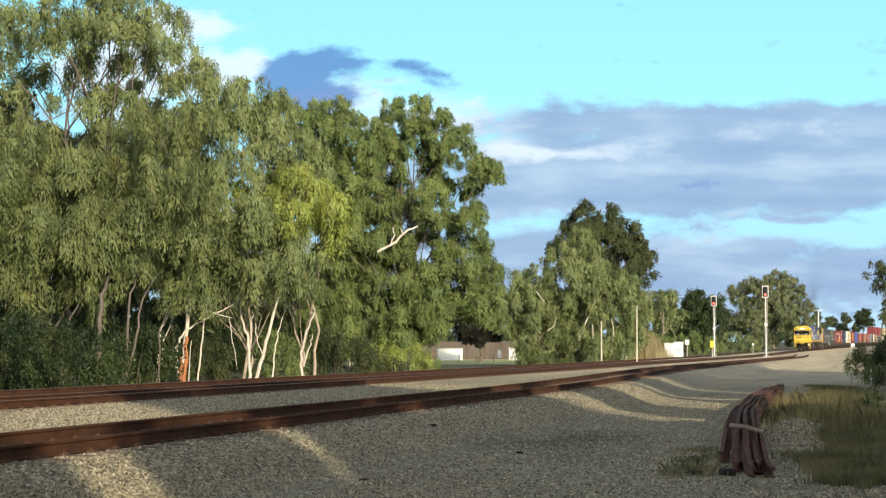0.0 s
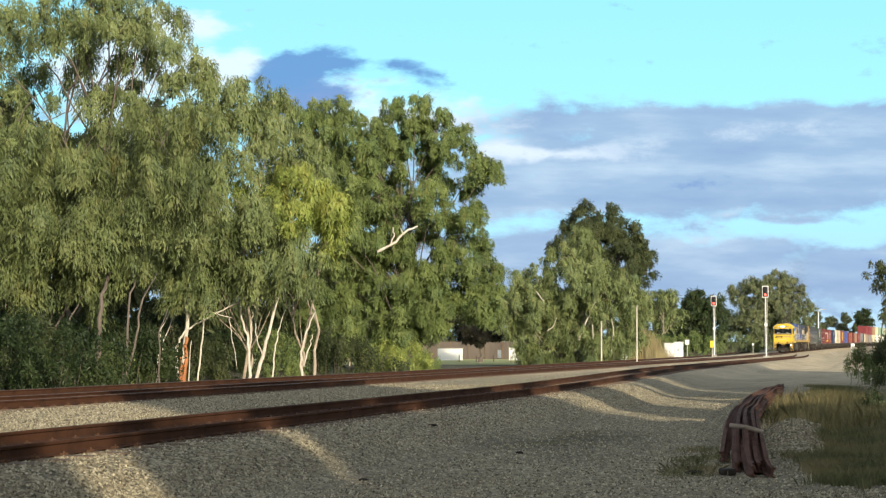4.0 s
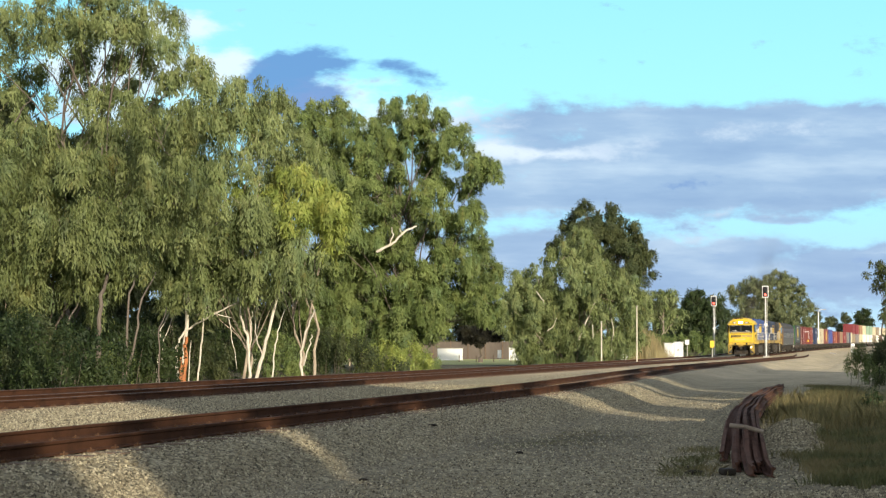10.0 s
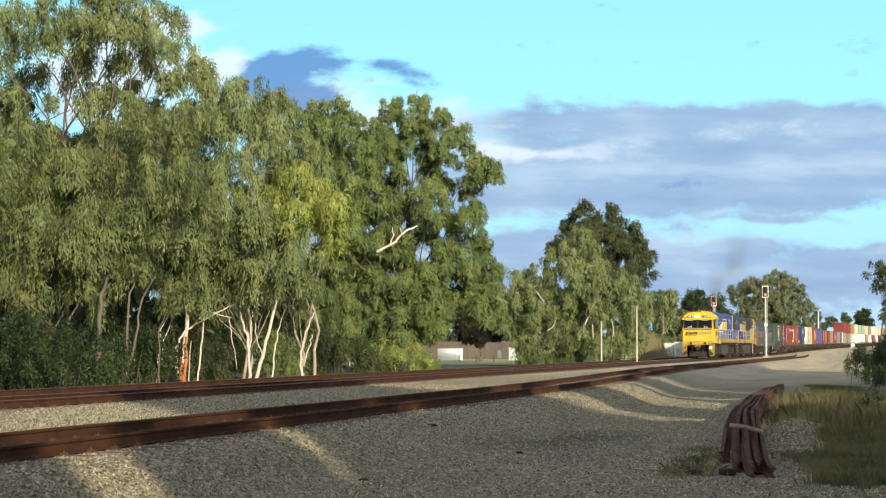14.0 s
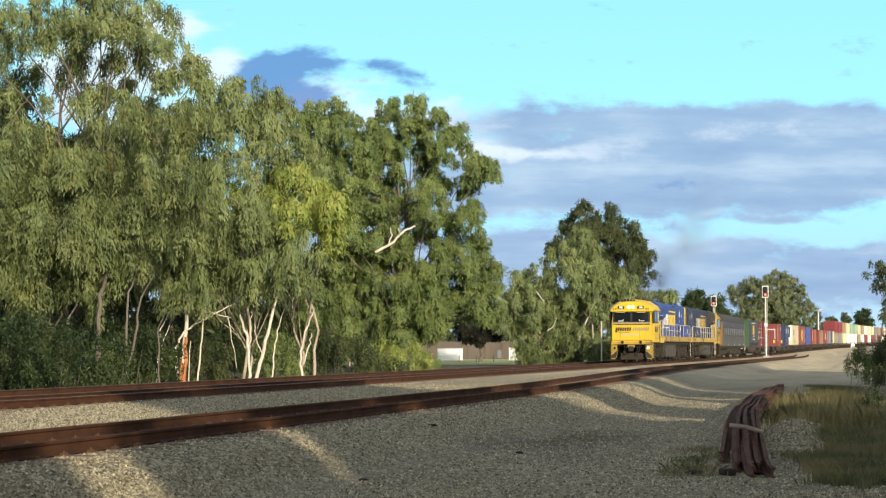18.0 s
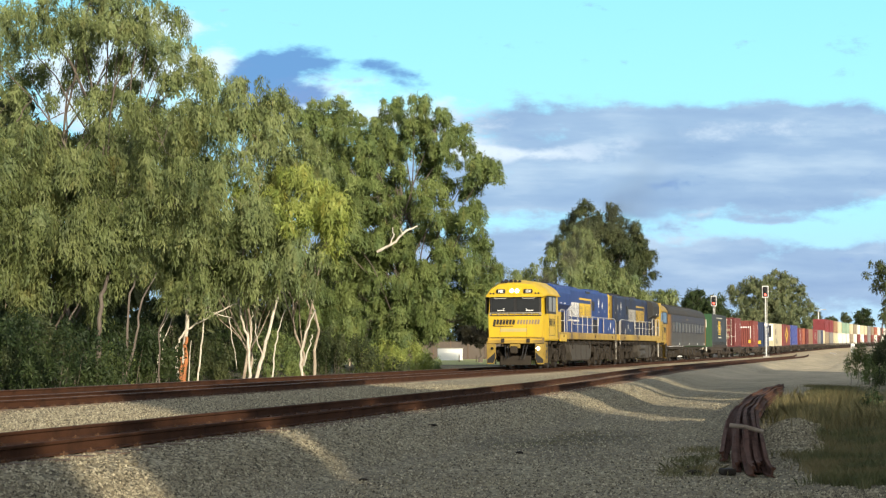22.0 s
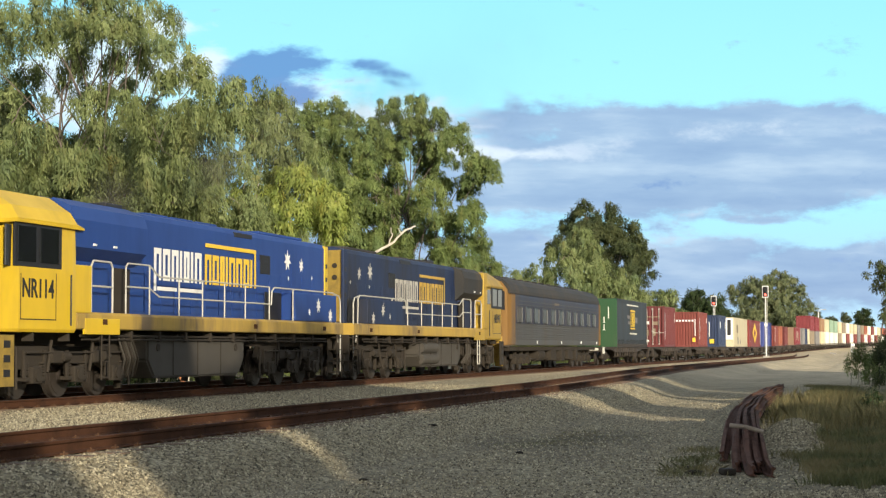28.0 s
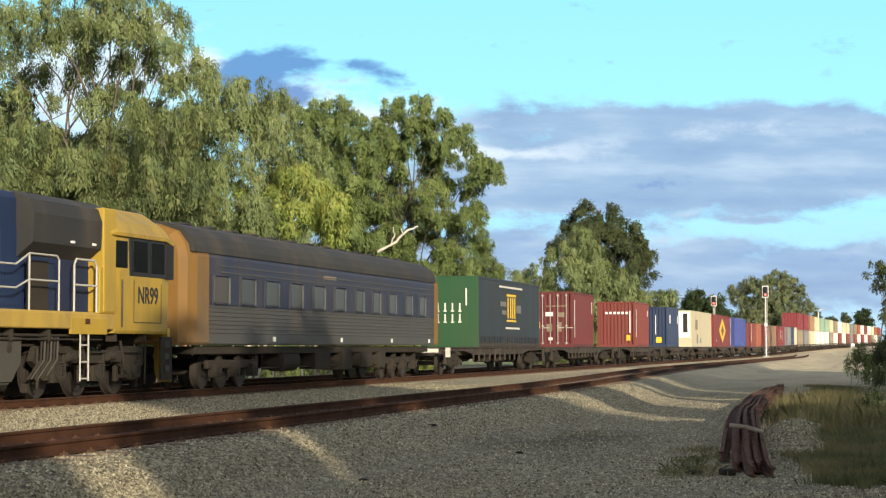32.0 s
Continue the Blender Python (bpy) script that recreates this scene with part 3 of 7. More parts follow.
broad = tree("broad gum with rounded green boughs and white limbs", -31.0, 108.7, [(-2.6, 9.5, 1.1), (-1.1, 7.9, 1.0), (-2.9, 7.9, 1.1), (-0.3, 10.0, 1.0), (-3.4, 13.4, 1.0), (-1.9, 10.6, 1.1), (-1.1, 9.3, 1.0), (-2.5, 12.0, 0.9), (-1.6, 11.5, 0.9), (-6.3, 15.2, 1.5), (-4.3, 15.6, 1.4), (-5.2, 13.8, 1.2), (-2.3, 15.2, 1.4), (-1.1, 16.1, 1.1), (-0.0, 14.7, 1.4), (1.8, 15.0, 1.3), (0.5, 16.3, 0.9), (3.0, 14.3, 1.1), (4.3, 12.7, 1.2), (5.1, 12.4, 0.8), (-1.1, 13.2, 1.4), (1.6, 12.4, 1.4), (3.4, 11.3, 1.0), (-3.6, 12.4, 1.2), (-0.5, 11.1, 1.4), (-2.9, 10.9, 1.3), (1.8, 10.4, 1.4), (0.7, 8.8, 1.2), (3.9, 9.3, 1.0), (4.7, 8.0, 1.0), (2.5, 8.0, 1.5), (-2.2, 8.8, 1.3), (-4.0, 9.1, 1.3), (2.9, 6.3, 1.7), (1.1, 6.3, 1.4), (4.7, 6.3, 1.2), (-1.1, 5.5, 1.8), (-2.9, 6.3, 1.7), (5.4, 4.8, 1.0), (1.4, 4.5, 1.9), (3.9, 4.3, 1.4), (-0.7, 3.2, 1.8), (-3.6, 3.7, 1.7), (2.1, 3.2, 1.2), (4.6, 3.5, 1.0), (5.3, 3.0, 0.7), (-4.7, 7.3, 1.4), (-5.0, 5.5, 1.5), (-5.4, 11.3, 1.3), (-4.7, 2.3, 1.6), (-2.5, 1.9, 1.4), (0.4, 1.9, 1.1), (-5.9, 9.1, 1.3), (-5.7, 3.4, 1.4), (-1.4, 7.3, 1.2), (-2.5, 13.4, 1.1), (-4.3, 11.3, 1.2), (-0.2, 7.7, 0.9), (-5.7, 12.7, 1.2)], "leaf_a", "bark_d", 2, 0.19, 1.3, 0.42, 1.4, 0.15, 1.5, seed=15, ahead=1.0, twig=1.0, gap=-0.34, swell=1.09)
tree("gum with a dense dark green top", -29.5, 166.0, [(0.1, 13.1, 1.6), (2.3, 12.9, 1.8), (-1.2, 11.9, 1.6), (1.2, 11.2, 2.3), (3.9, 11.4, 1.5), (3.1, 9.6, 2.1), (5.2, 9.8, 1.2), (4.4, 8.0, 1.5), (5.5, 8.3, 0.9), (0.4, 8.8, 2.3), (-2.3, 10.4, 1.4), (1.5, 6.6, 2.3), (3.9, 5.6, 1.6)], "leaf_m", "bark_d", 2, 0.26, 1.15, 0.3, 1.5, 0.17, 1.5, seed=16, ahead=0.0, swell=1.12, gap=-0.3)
drooping = tree("gum with grey-green drooping skirts and pale limbs", -27.5, 151.0, [(-3.3, 8.0, 1.1), (-1.4, 8.8, 1.5), (0.1, 10.3, 1.3), (0.8, 8.3, 1.7), (-0.7, 6.6, 2.0), (-3.8, 6.1, 1.7), (-5.5, 6.4, 1.2), (-5.9, 4.4, 1.3), (-4.1, 4.2, 2.0), (-1.4, 4.2, 2.2), (1.3, 5.4, 2.1), (3.5, 6.1, 1.7), (4.4, 4.4, 1.7), (2.0, 3.0, 2.2), (4.7, 2.5, 1.4), (-0.4, 1.8, 2.1), (-3.1, 1.8, 1.9), (-5.0, 2.2, 1.4), (-4.3, 0.7, 1.2), (-2.1, 0.4, 1.3), (1.0, 0.8, 1.4), (3.5, 1.2, 1.3), (-6.6, 3.6, 1.2)], "leaf_b", "bark", 3, 0.235, 1.0, 0.5, 1.5, 0.11, 3.2, seed=20, ahead=1.0, swell=1.12, gap=-0.26)
tree("distant pale grey-green gum", -45.0, 329.5, [(-1.6, 9.9, 2.3), (1.0, 9.9, 2.3), (-0.5, 6.7, 2.9), (3.1, 6.7, 2.1)], "leaf_b", "bark", 1, 0.7, 0.9, 0.4, 1.5, 0.2, seed=17)
tree("distant dark rounded tree", -40.0, 349.5, [(-0.0, 9.2, 3.3), (-2.8, 7.0, 3.1), (3.3, 8.1, 3.3), (-1.1, 3.7, 3.5), (2.7, 3.2, 3.1), (-5.0, 3.7, 2.7)], "leaf_d", "bark_d", 1, 0.75, 1.2, 0.2, 2.0, 0.25, seed=18)
tree("distant group of olive gums beside the line", -36.0, 449.3, [(-5.7, 14.3, 3.1), (-2.9, 17.1, 2.5), (0.2, 15.7, 3.4), (3.5, 17.4, 3.4), (6.3, 16.7, 2.8), (8.7, 14.3, 3.1), (11.2, 10.8, 2.5), (-2.9, 8.7, 4.8), (3.5, 10.1, 4.8), (7.7, 7.2, 3.9), (-7.1, 6.5, 3.9), (-0.7, 3.7, 3.7), (12.2, 6.5, 2.3)], "leaf_g", "bark_d", 2, 0.7, 1.0, 0.4, 3.0, 0.3, 4.0, seed=19)

# bare stems under the crowns
stems_of(peeling, "bark_w", "white peeling gum stem", [
    (0.17, [(-1.93, 0.03), (-1.86, 1.44), (-1.73, 2.92), (-1.66, 4.41), (-1.36, 5.64), (-0.94, 7.01), (-0.5, 7.87)]),
    (0.1, [(-2.13, 0.05), (-2.18, 1.63), (-1.86, 2.3), (-1.36, 2.67), (-0.84, 2.87), (-0.45, 3.12)]),
    (0.06, [(-1.36, 3.02), (-0.99, 3.22), (-0.37, 3.1), (0.22, 2.92)]),
    (0.035, [(-1.04, 3.19), (-0.84, 3.42), (-0.59, 3.34)]),
    (0.13, [(0.99, 0.1), (0.99, 1.44), (0.92, 2.18), (0.62, 2.92)]),
    (0.05, [(0.99, 1.39), (1.06, 2.55), (1.14, 3.17)]),
    (0.16, [(1.29, 0.1), (1.61, 1.19), (1.93, 2.55), (2.28, 3.91)]),
    (0.06, [(1.63, 1.24), (1.36, 1.93), (1.29, 2.67)]),
    (0.07, [(1.98, 0.05), (2.13, 1.56), (2.23, 2.3)]),
    (0.11, [(3.34, 0.35), (3.27, 1.44), (3.49, 2.3)]),
    (0.07, [(3.39, 0.82), (3.66, 1.68), (3.76, 2.18)]),
    (0.07, [(-3.04, -0.05), (-2.87, 2.18)]),
    (0.06, [(-2.85, -0.05), (-2.72, 1.93)]),
    (0.08, [(-1.26, 0.15), (-1.11, 1.68), (-0.99, 2.92)]),
    (0.04, [(0.1, 2.92), (0.3, 1.68), (0.45, 0.69)]),
    (0.05, [(-1.66, 0.0), (-1.56, 1.93)])], 2.1)
stems_of(peeling, "bark_o", "orange patch of fresh bark", [(0.21, [(-1.84, -0.05), (-1.86, 0.5), (-1.76, 1.1), (-1.80, 1.6), (-1.76, 2.1)]), (0.12, [(-2.02, -0.05), (-1.96, 0.8), (-1.98, 1.2)])], 2.22, False)
stems_of(weeping, "bark_d", "brown rough stem", [
    (0.19, [(1.07, 0.15), (1.13, 1.88), (1.2, 3.53)]),
    (0.1, [(2.02, 0.15), (2.16, 1.88), (2.23, 3.63)]),
    (0.09, [(2.08, 0.15), (2.47, 2.08), (2.68, 3.42)]),
    (0.09, [(-0.31, 0.06), (-0.04, 1.88), (0.04, 2.7)]),
    (0.05, [(0.56, 0.1), (0.62, 1.47)]),
    (0.06, [(3.4, 0.23), (3.34, 2.08)])], 3.6)
stems_of(broad, "bark_w", "white bare bough", [
    (0.17, [(-1.9, 7.7), (-1.08, 8.1), (0.0, 9.07), (0.65, 9.32)]),
    (0.09, [(-1.08, 8.1), (-0.82, 8.81), (-0.93, 9.24)]),
    (0.08, [(-0.29, 8.74), (-0.43, 9.17)])], 4.0)

stems_of(drooping, "bark_w", "pale bare limb", [
    (0.12, [(-0.2, 2.2), (0.55, 4.0), (1.3, 5.6)]),
    (0.09, [(1.0, 0.9), (1.0, 3.4), (0.8, 4.3)]),
    (0.08, [(-3.8, 6.4), (-3.2, 5.6), (-3.3, 5.1)]),
    (0.07, [(-2.9, 3.0), (-2.4, 3.4), (-2.1, 4.1)]),
    (0.08, [(2.6, 1.0), (2.8, 3.2), (2.5, 5.0)])], 3.0, False)
stems_of(tall, "bark_d", "dark bare limb", [
    (0.075, [(1.24, 8.07), (1.49, 10.24), (1.85, 12.65), (2.10, 14.69), (2.31, 16.60)]),
    (0.05, [(0.91, 9.86), (1.03, 12.40), (1.41, 15.71)]),
    (0.06, [(1.49, 10.24), (2.31, 12.91), (2.61, 15.20)]),
    (0.08, [(-4.06, 9.80), (-3.29, 10.62), (-2.40, 11.56)]),
    (0.06, [(-3.24, 11.84), (-2.78, 12.53), (-2.28, 13.09)]),
    (0.05, [(-2.28, 11.64), (-1.51, 12.09), (-0.80, 12.35)])], 2.6)
stems_of(peeling, "bark_w", "pale bare limb", [
    (0.11, [(-1.19, 5.14), (-0.94, 6.13), (-0.70, 6.75), (-0.30, 7.12)]),
    (0.06, [(-0.25, 5.39), (0.20, 5.59), (0.44, 5.64)])], 2.7)


# ---- clouds ----
def cloud_sheet():
    """A far bank of cloud that drifts with the wind, thin where the sky shows through."""
    m = bpy.data.materials.new("cloud_vapour")
    m.use_nodes = True
    n, l = m.node_tree.nodes, m.node_tree.links
    n.remove(n["Principled BSDF"])
    tc = n.new("ShaderNodeTexCoord")
    warp = n.new("ShaderNodeTexNoise")
    warp.inputs["Scale"].default_value, warp.inputs["Detail"].default_value = 5.0, 6.0
    mp = n.new("ShaderNodeMapping")
    mp.inputs["Scale"].default_value = (1, 1, 2.2)
    l.new(tc.outputs["Object"], mp.inputs["Vector"])
    l.new(mp.outputs["Vector"], warp.inputs["Vector"])
    sub = n.new("ShaderNodeVectorMath")
    sub.operation = "SUBTRACT"
    l.new(warp.outputs["Color"], sub.inputs[0])
    sub.inputs[1].default_value = (0.5, 0.5, 0.5)
    mad = n.new("ShaderNodeVectorMath")
    mad.operation = "MULTIPLY_ADD"
    l.new(sub.outputs["Vector"], mad.inputs[0])
    mad.inputs[1].default_value = (0.22, 0.22, 0.085)
    l.new(tc.outputs["Object"], mad.inputs[2])
    sp = n.new("ShaderNodeSeparateXYZ")
    l.new(mad.outputs["Vector"], sp.inputs["Vector"])

    def calc(op, *a):
        k = n.new("ShaderNodeMath")
        k.operation = op
        for i, v in enumerate(a):
            if isinstance(v, (int, float)):
                k.inputs[i].default_value = v
            else:
                l.new(v, k.inputs[i])
        return k.outputs["Value"]

    def puff(x, z, a, b, power=1.0):
        """A soft patch about (x, z), a wide and b high."""
        dx = calc("DIVIDE", calc("SUBTRACT", sp.outputs["X"], x), a)
        dz = calc("DIVIDE", calc("SUBTRACT", sp.outputs["Z"], z), b)
        r2 = calc("ADD", calc("MULTIPLY", dx, dx), calc("MULTIPLY", dz, dz))
        return calc("MULTIPLY", calc("EXPONENT", calc("MULTIPLY", r2, -1.0)), power)

    def total(items):
        s = items[0]
        for i in items[1:]:
            s = calc("ADD", s, i)
        return s

    # x and z count in widths of the view from its middle
    wisps = n.new("ShaderNodeTexNoise")
    wisps.inputs["Scale"].default_value, wisps.inputs["Detail"].default_value = 11.0, 8.0
    l.new(mp.outputs["Vector"], wisps.inputs["Vector"])
    fray = n.new("ShaderNodeTexNoise")
    fray.inputs["Scale"].default_value, fray.inputs["Detail"].default_value, fray.inputs["Roughness"].default_value = 34.0, 9.0, 0.62
    l.new(mp.outputs["Vector"], fray.inputs["Vector"])
    rag = calc("ADD", calc("MULTIPLY", calc("SUBTRACT", wisps.outputs["Fac"], 0.5), 3.0), calc("MULTIPLY", calc("SUBTRACT", fray.outputs["Fac"], 0.5), 2.0))

    def layer(items, lo, hi, ragged):
        r = n.new("ShaderNodeMapRange")
        r.interpolation_type = "SMOOTHSTEP"
        r.inputs["From Min"].default_value, r.inputs["From Max"].default_value = lo, hi
        l.new(calc("ADD", total(items), calc("MULTIPLY", rag, ragged)), r.inputs["Value"])
        return r.outputs["Result"]

    grey = layer([puff(0.265, 0.103, 0.36, 0.048, 1.0), puff(0.17, 0.148, 0.22, 0.018, 0.9), puff(0.45, 0.118, 0.22, 0.042, 0.9), puff(0.14, 0.062, 0.22, 0.022, 0.8), puff(0.42, 0.066, 0.26, 0.026, 0.8),
                  puff(0.30, -0.045, 0.6, 0.036, 1.1), puff(0.36, -0.012, 0.5, 0.024, 1.0), puff(0.02, 0.0, 0.2, 0.03, 0.7), puff(0.42, 0.034, 0.07, 0.006, 0.6), puff(-0.42, 0.08, 0.3, 0.12, 0.8)], 0.26, 1.1, 0.7)
    white = layer([puff(-0.36, 0.20, 0.085, 0.075, 1.5), puff(-0.236, 0.205, 0.045, 0.026, 1.3), puff(-0.07, 0.166, 0.13, 0.020, 1.0), puff(-0.283, 0.259, 0.05, 0.013, 0.9), puff(0.05, 0.128, 0.07, 0.032, 0.65), puff(0.138, 0.110, 0.09, 0.010, 0.75),
                   puff(0.36, 0.124, 0.16, 0.014, 0.55), puff(0.37, 0.040, 0.035, 0.008, 0.5)], 0.28, 1.2, 0.6)
    dark = layer([puff(-0.178, 0.192, 0.048, 0.031, 1.35), puff(-0.142, 0.178, 0.045, 0.030, 1.2), puff(-0.120, 0.196, 0.032, 0.020, 0.9), puff(-0.075, 0.204, 0.026, 0.012, 0.7), puff(-0.026, 0.206, 0.024, 0.014, 0.85), puff(0.006, 0.192, 0.030, 0.013, 0.75), puff(0.12, 0.135, 0.10, 0.008, 0.3), puff(0.33, 0.075, 0.3, 0.012, 0.25)], 0.32, 1.15, 0.8)
    deep = n.new("ShaderNodeMapRange")
    deep.inputs["From Min"].default_value, deep.inputs["From Max"].default_value = -0.08, 0.29
    raw = n.new("ShaderNodeSeparateXYZ")
    l.new(tc.outputs["Object"], raw.inputs["Vector"])
    l.new(raw.outputs["Z"], deep.inputs["Value"])
    c = ramp(n, l, deep.outputs["Result"], [(0.0, (0.42, 0.62, 0.78)), (0.35, (0.36, 0.74, 0.91)), (0.7, (0.33, 0.76, 0.92)), (1.0, (0.29, 0.71, 0.92))])
    lump = n.new("ShaderNodeTexNoise")
    lump.inputs["Scale"].default_value, lump.inputs["Detail"].default_value, lump.inputs["Roughness"].default_value = 9.0, 7.0, 0.55
    long = n.new("ShaderNodeMapping")
    long.inputs["Scale"].default_value = (0.6, 1, 3.2)
    l.new(tc.outputs["Object"], long.inputs["Vector"])
    l.new(long.outputs["Vector"], lump.inputs["Vector"])
    c = blend(n, l, calc("MULTIPLY", grey, 0.9), c, ramp(n, l, lump.outputs["Fac"], [(0.3, (0.225, 0.325, 0.52)), (0.5, (0.29, 0.40, 0.58)), (0.72, (0.46, 0.57, 0.70))]))
    c = blend(n, l, calc("MULTIPLY", white, 0.85), c, (0.68, 0.78, 0.86))
    c = blend(n, l, calc("MULTIPLY", dark, 0.85), c, (0.10, 0.22, 0.50))
    em = n.new("ShaderNodeEmission")
    em.inputs["Strength"].default_value = 1.03
    l.new(c, em.inputs["Color"])
    l.new(em.outputs["Emission"], n["Material Output"].inputs["Surface"])
    dist = 3600.0
    wide = 2 * dist * math.tan(radians(27.96) / 2)
    bm = bmesh.new()
    v = [bm.verts.new(q) for q in ((-0.9, 0, -0.14), (0.9, 0, -0.14), (0.9, 0, 0.42), (-0.9, 0, 0.42))]
    bm.faces.new(v)
    ob = new("cloud_backdrop", mesh_from("cloud_backdrop", bm, m))
    ob.scale = (wide, wide, wide)
    tagged(ob, "bank of lilac-grey and white clouds drifting over a bright sky", "clouds", kind="structure")
    ob.visible_shadow = False
    return ob, dist


clouds, CLOUD_FAR = cloud_sheet()


# ---- train ----
def run(t):
    """Distance from the camera's cross-line to the front of the train."""
    k = (t - 24.0) / 12.0
    return 65.826 - 104.576 * k + 3.7275 * k ** 2 - 5.0339 * k ** 3 - 1.1728 * k ** 4


def on_line(y, turn=0.0):
    x, z = main_line(y)
    dx, dz = (main_line(y + 5)[0] - main_line(y - 5)[0]) / 10, (main_line(y + 5)[1] - main_line(y - 5)[1]) / 10
    return Matrix.Translation((x, y, z)) @ Matrix.Rotation(-math.atan(dx), 4, "Z") @ Matrix.Rotation(math.atan(dz), 4, "X") @ pose(0, 0, 0, 0, 0, turn)


VEHICLES = []


def couple(ob, offset, turn=0.0):
    VEHICLES.append((ob, offset, turn))
    return ob


def paints(table):
    for key, (colour, rough, amount) in table.items():
        M[key] = paint(key + "_paint", colour, rough, amount=amount, streak=True)


paints({
    # the second locomotive's yellow is lowered for dirt and for weaker sun on it
    "loco_yellow": ((0.66, 0.44, 0.016), 0.42, 0.45), "loco_yellow_dull": ((0.42, 0.27, 0.026), 0.5, 0.75), "mark_dull": ((0.50, 0.48, 0.42), 0.6, 0.5), "mark_dull_yellow": ((0.50, 0.33, 0.06), 0.6, 0.5), "sill_yellow": ((0.46, 0.30, 0.05), 0.6, 0.95), "worn_yellow": ((0.50, 0.41, 0.16), 0.6, 0.6),
    # van yellow and van steel are dirty, and darkened further for shade on the van
    "van_yellow": ((0.22, 0.11, 0.018), 0.65, 0.85), "van_pane": ((0.036, 0.045, 0.048), 0.3, 0.4), "van_blue": ((0.015, 0.023, 0.050), 0.5, 0.6), "van_roof": ((0.023, 0.023, 0.022), 0.7, 0.6),
    "van_steel": ((0.060, 0.061, 0.058), 0.5, 0.6), "box_green": ((0.012, 0.074, 0.022), 0.55, 0.5), "box_navy": ((0.012, 0.022, 0.030), 0.5, 0.45),
    "box_maroon": ((0.13, 0.020, 0.021), 0.6, 0.5), "box_red": ((0.185, 0.037, 0.028), 0.6, 0.45), "box_blue": ((0.018, 0.035, 0.085), 0.5, 0.35),
    "box_cream": ((0.56, 0.49, 0.32), 0.6, 0.35), "box_scarlet": ((0.20, 0.022, 0.020), 0.55, 0.45), "box_royal": ((0.045, 0.065, 0.24), 0.55, 0.3),
    "box_brown": ((0.30, 0.17, 0.09), 0.6, 0.4), "box_grey": ((0.20, 0.19, 0.18), 0.6, 0.4), "box_white": ((0.72, 0.70, 0.60), 0.6, 0.3),
    "box_mint": ((0.25, 0.36, 0.25), 0.6, 0.35), "box_crimson": ((0.19, 0.024, 0.03), 0.55, 0.4), "box_sand": ((0.26, 0.205, 0.135), 0.6, 0.5),
    "box_orange": ((0.30, 0.085, 0.04), 0.6, 0.4), "deck": ((0.042, 0.033, 0.026), 0.8, 0.6), "mark_white": ((0.80, 0.79, 0.74), 0.5, 0.15),
    "mark_yellow": ((0.78, 0.52, 0.04), 0.5, 0.15), "mark_black": ((0.015, 0.015, 0.016), 0.5, 0.05)})


def lamp_mat(name, colour, strength):
    m, n, l, p = nodes_of(name)
    p.inputs["Emission Color"].default_value = (*colour, 1)
    p.inputs["Emission Strength"].default_value = strength
    p.inputs["Base Color"].default_value = (*colour, 1)
    return m


M["headlight"] = lamp_mat("headlight_glow", (1.0, 0.97, 0.92), 9.0)
M["red_aspect"] = lamp_mat("red_signal_glow", (1.0, 0.06, 0.04), 6.0)


def pane_mat():
    m, n, l, p = nodes_of("tinted_window")
    p.inputs["Base Color"].default_value = (0.010, 0.012, 0.014, 1)
    p.inputs["Roughness"].default_value = 0.06
    p.inputs["Specular IOR Level"].default_value = 0.35
    return m


M["pane"] = pane_mat()


def loft(outlines):
    """A closed body through outlines [(y, [(x, z), ...]), ...] of equal length."""
    bm = bmesh.new()
    rings = [[bm.verts.new((x, y, z)) for x, z in o] for y, o in outlines]
    k = len(rings[0])
    for r, q in zip(rings, rings[1:]):
        for i in range(k):
            bm.faces.new((r[i], r[(i + 1) % k], q[(i + 1) % k], q[i]))
    bm.faces.new(rings[0])
    bm.faces.new(list(reversed(rings[-1])))
    bmesh.ops.recalc_face_normals(bm, faces=bm.faces)
    return bm


def mirror_x(pts):
    return pts + [(-x, z) for x, z in reversed(pts)]


def wheelset_mesh(r, wide=1.435):
    bm = bmesh.new()
    for s in (-1, 1):
        drum(bm, (s * (wide / 2 + 0.035), 0, r), (1, 0, 0), r, 0.13, 28, 0.012)
        drum(bm, (s * (wide / 2 - 0.04), 0, r), (1, 0, 0), r + 0.028, 0.03, 28)
        drum(bm, (s * (wide / 2 + 0.105), 0, r), (1, 0, 0), r * 0.84, 0.02, 24)
        drum(bm, (s * (wide / 2 + 0.13), 0, r), (1, 0, 0), r * 0.32, 0.10, 14, 0.01)
    rod(bm, (-0.8, 0, r), (0.8, 0, r), 0.085, 10)
    return mesh_from("wheelset", bm, "wheel")


WHEELS = {r: wheelset_mesh(r) for r in (0.50, 0.44)}


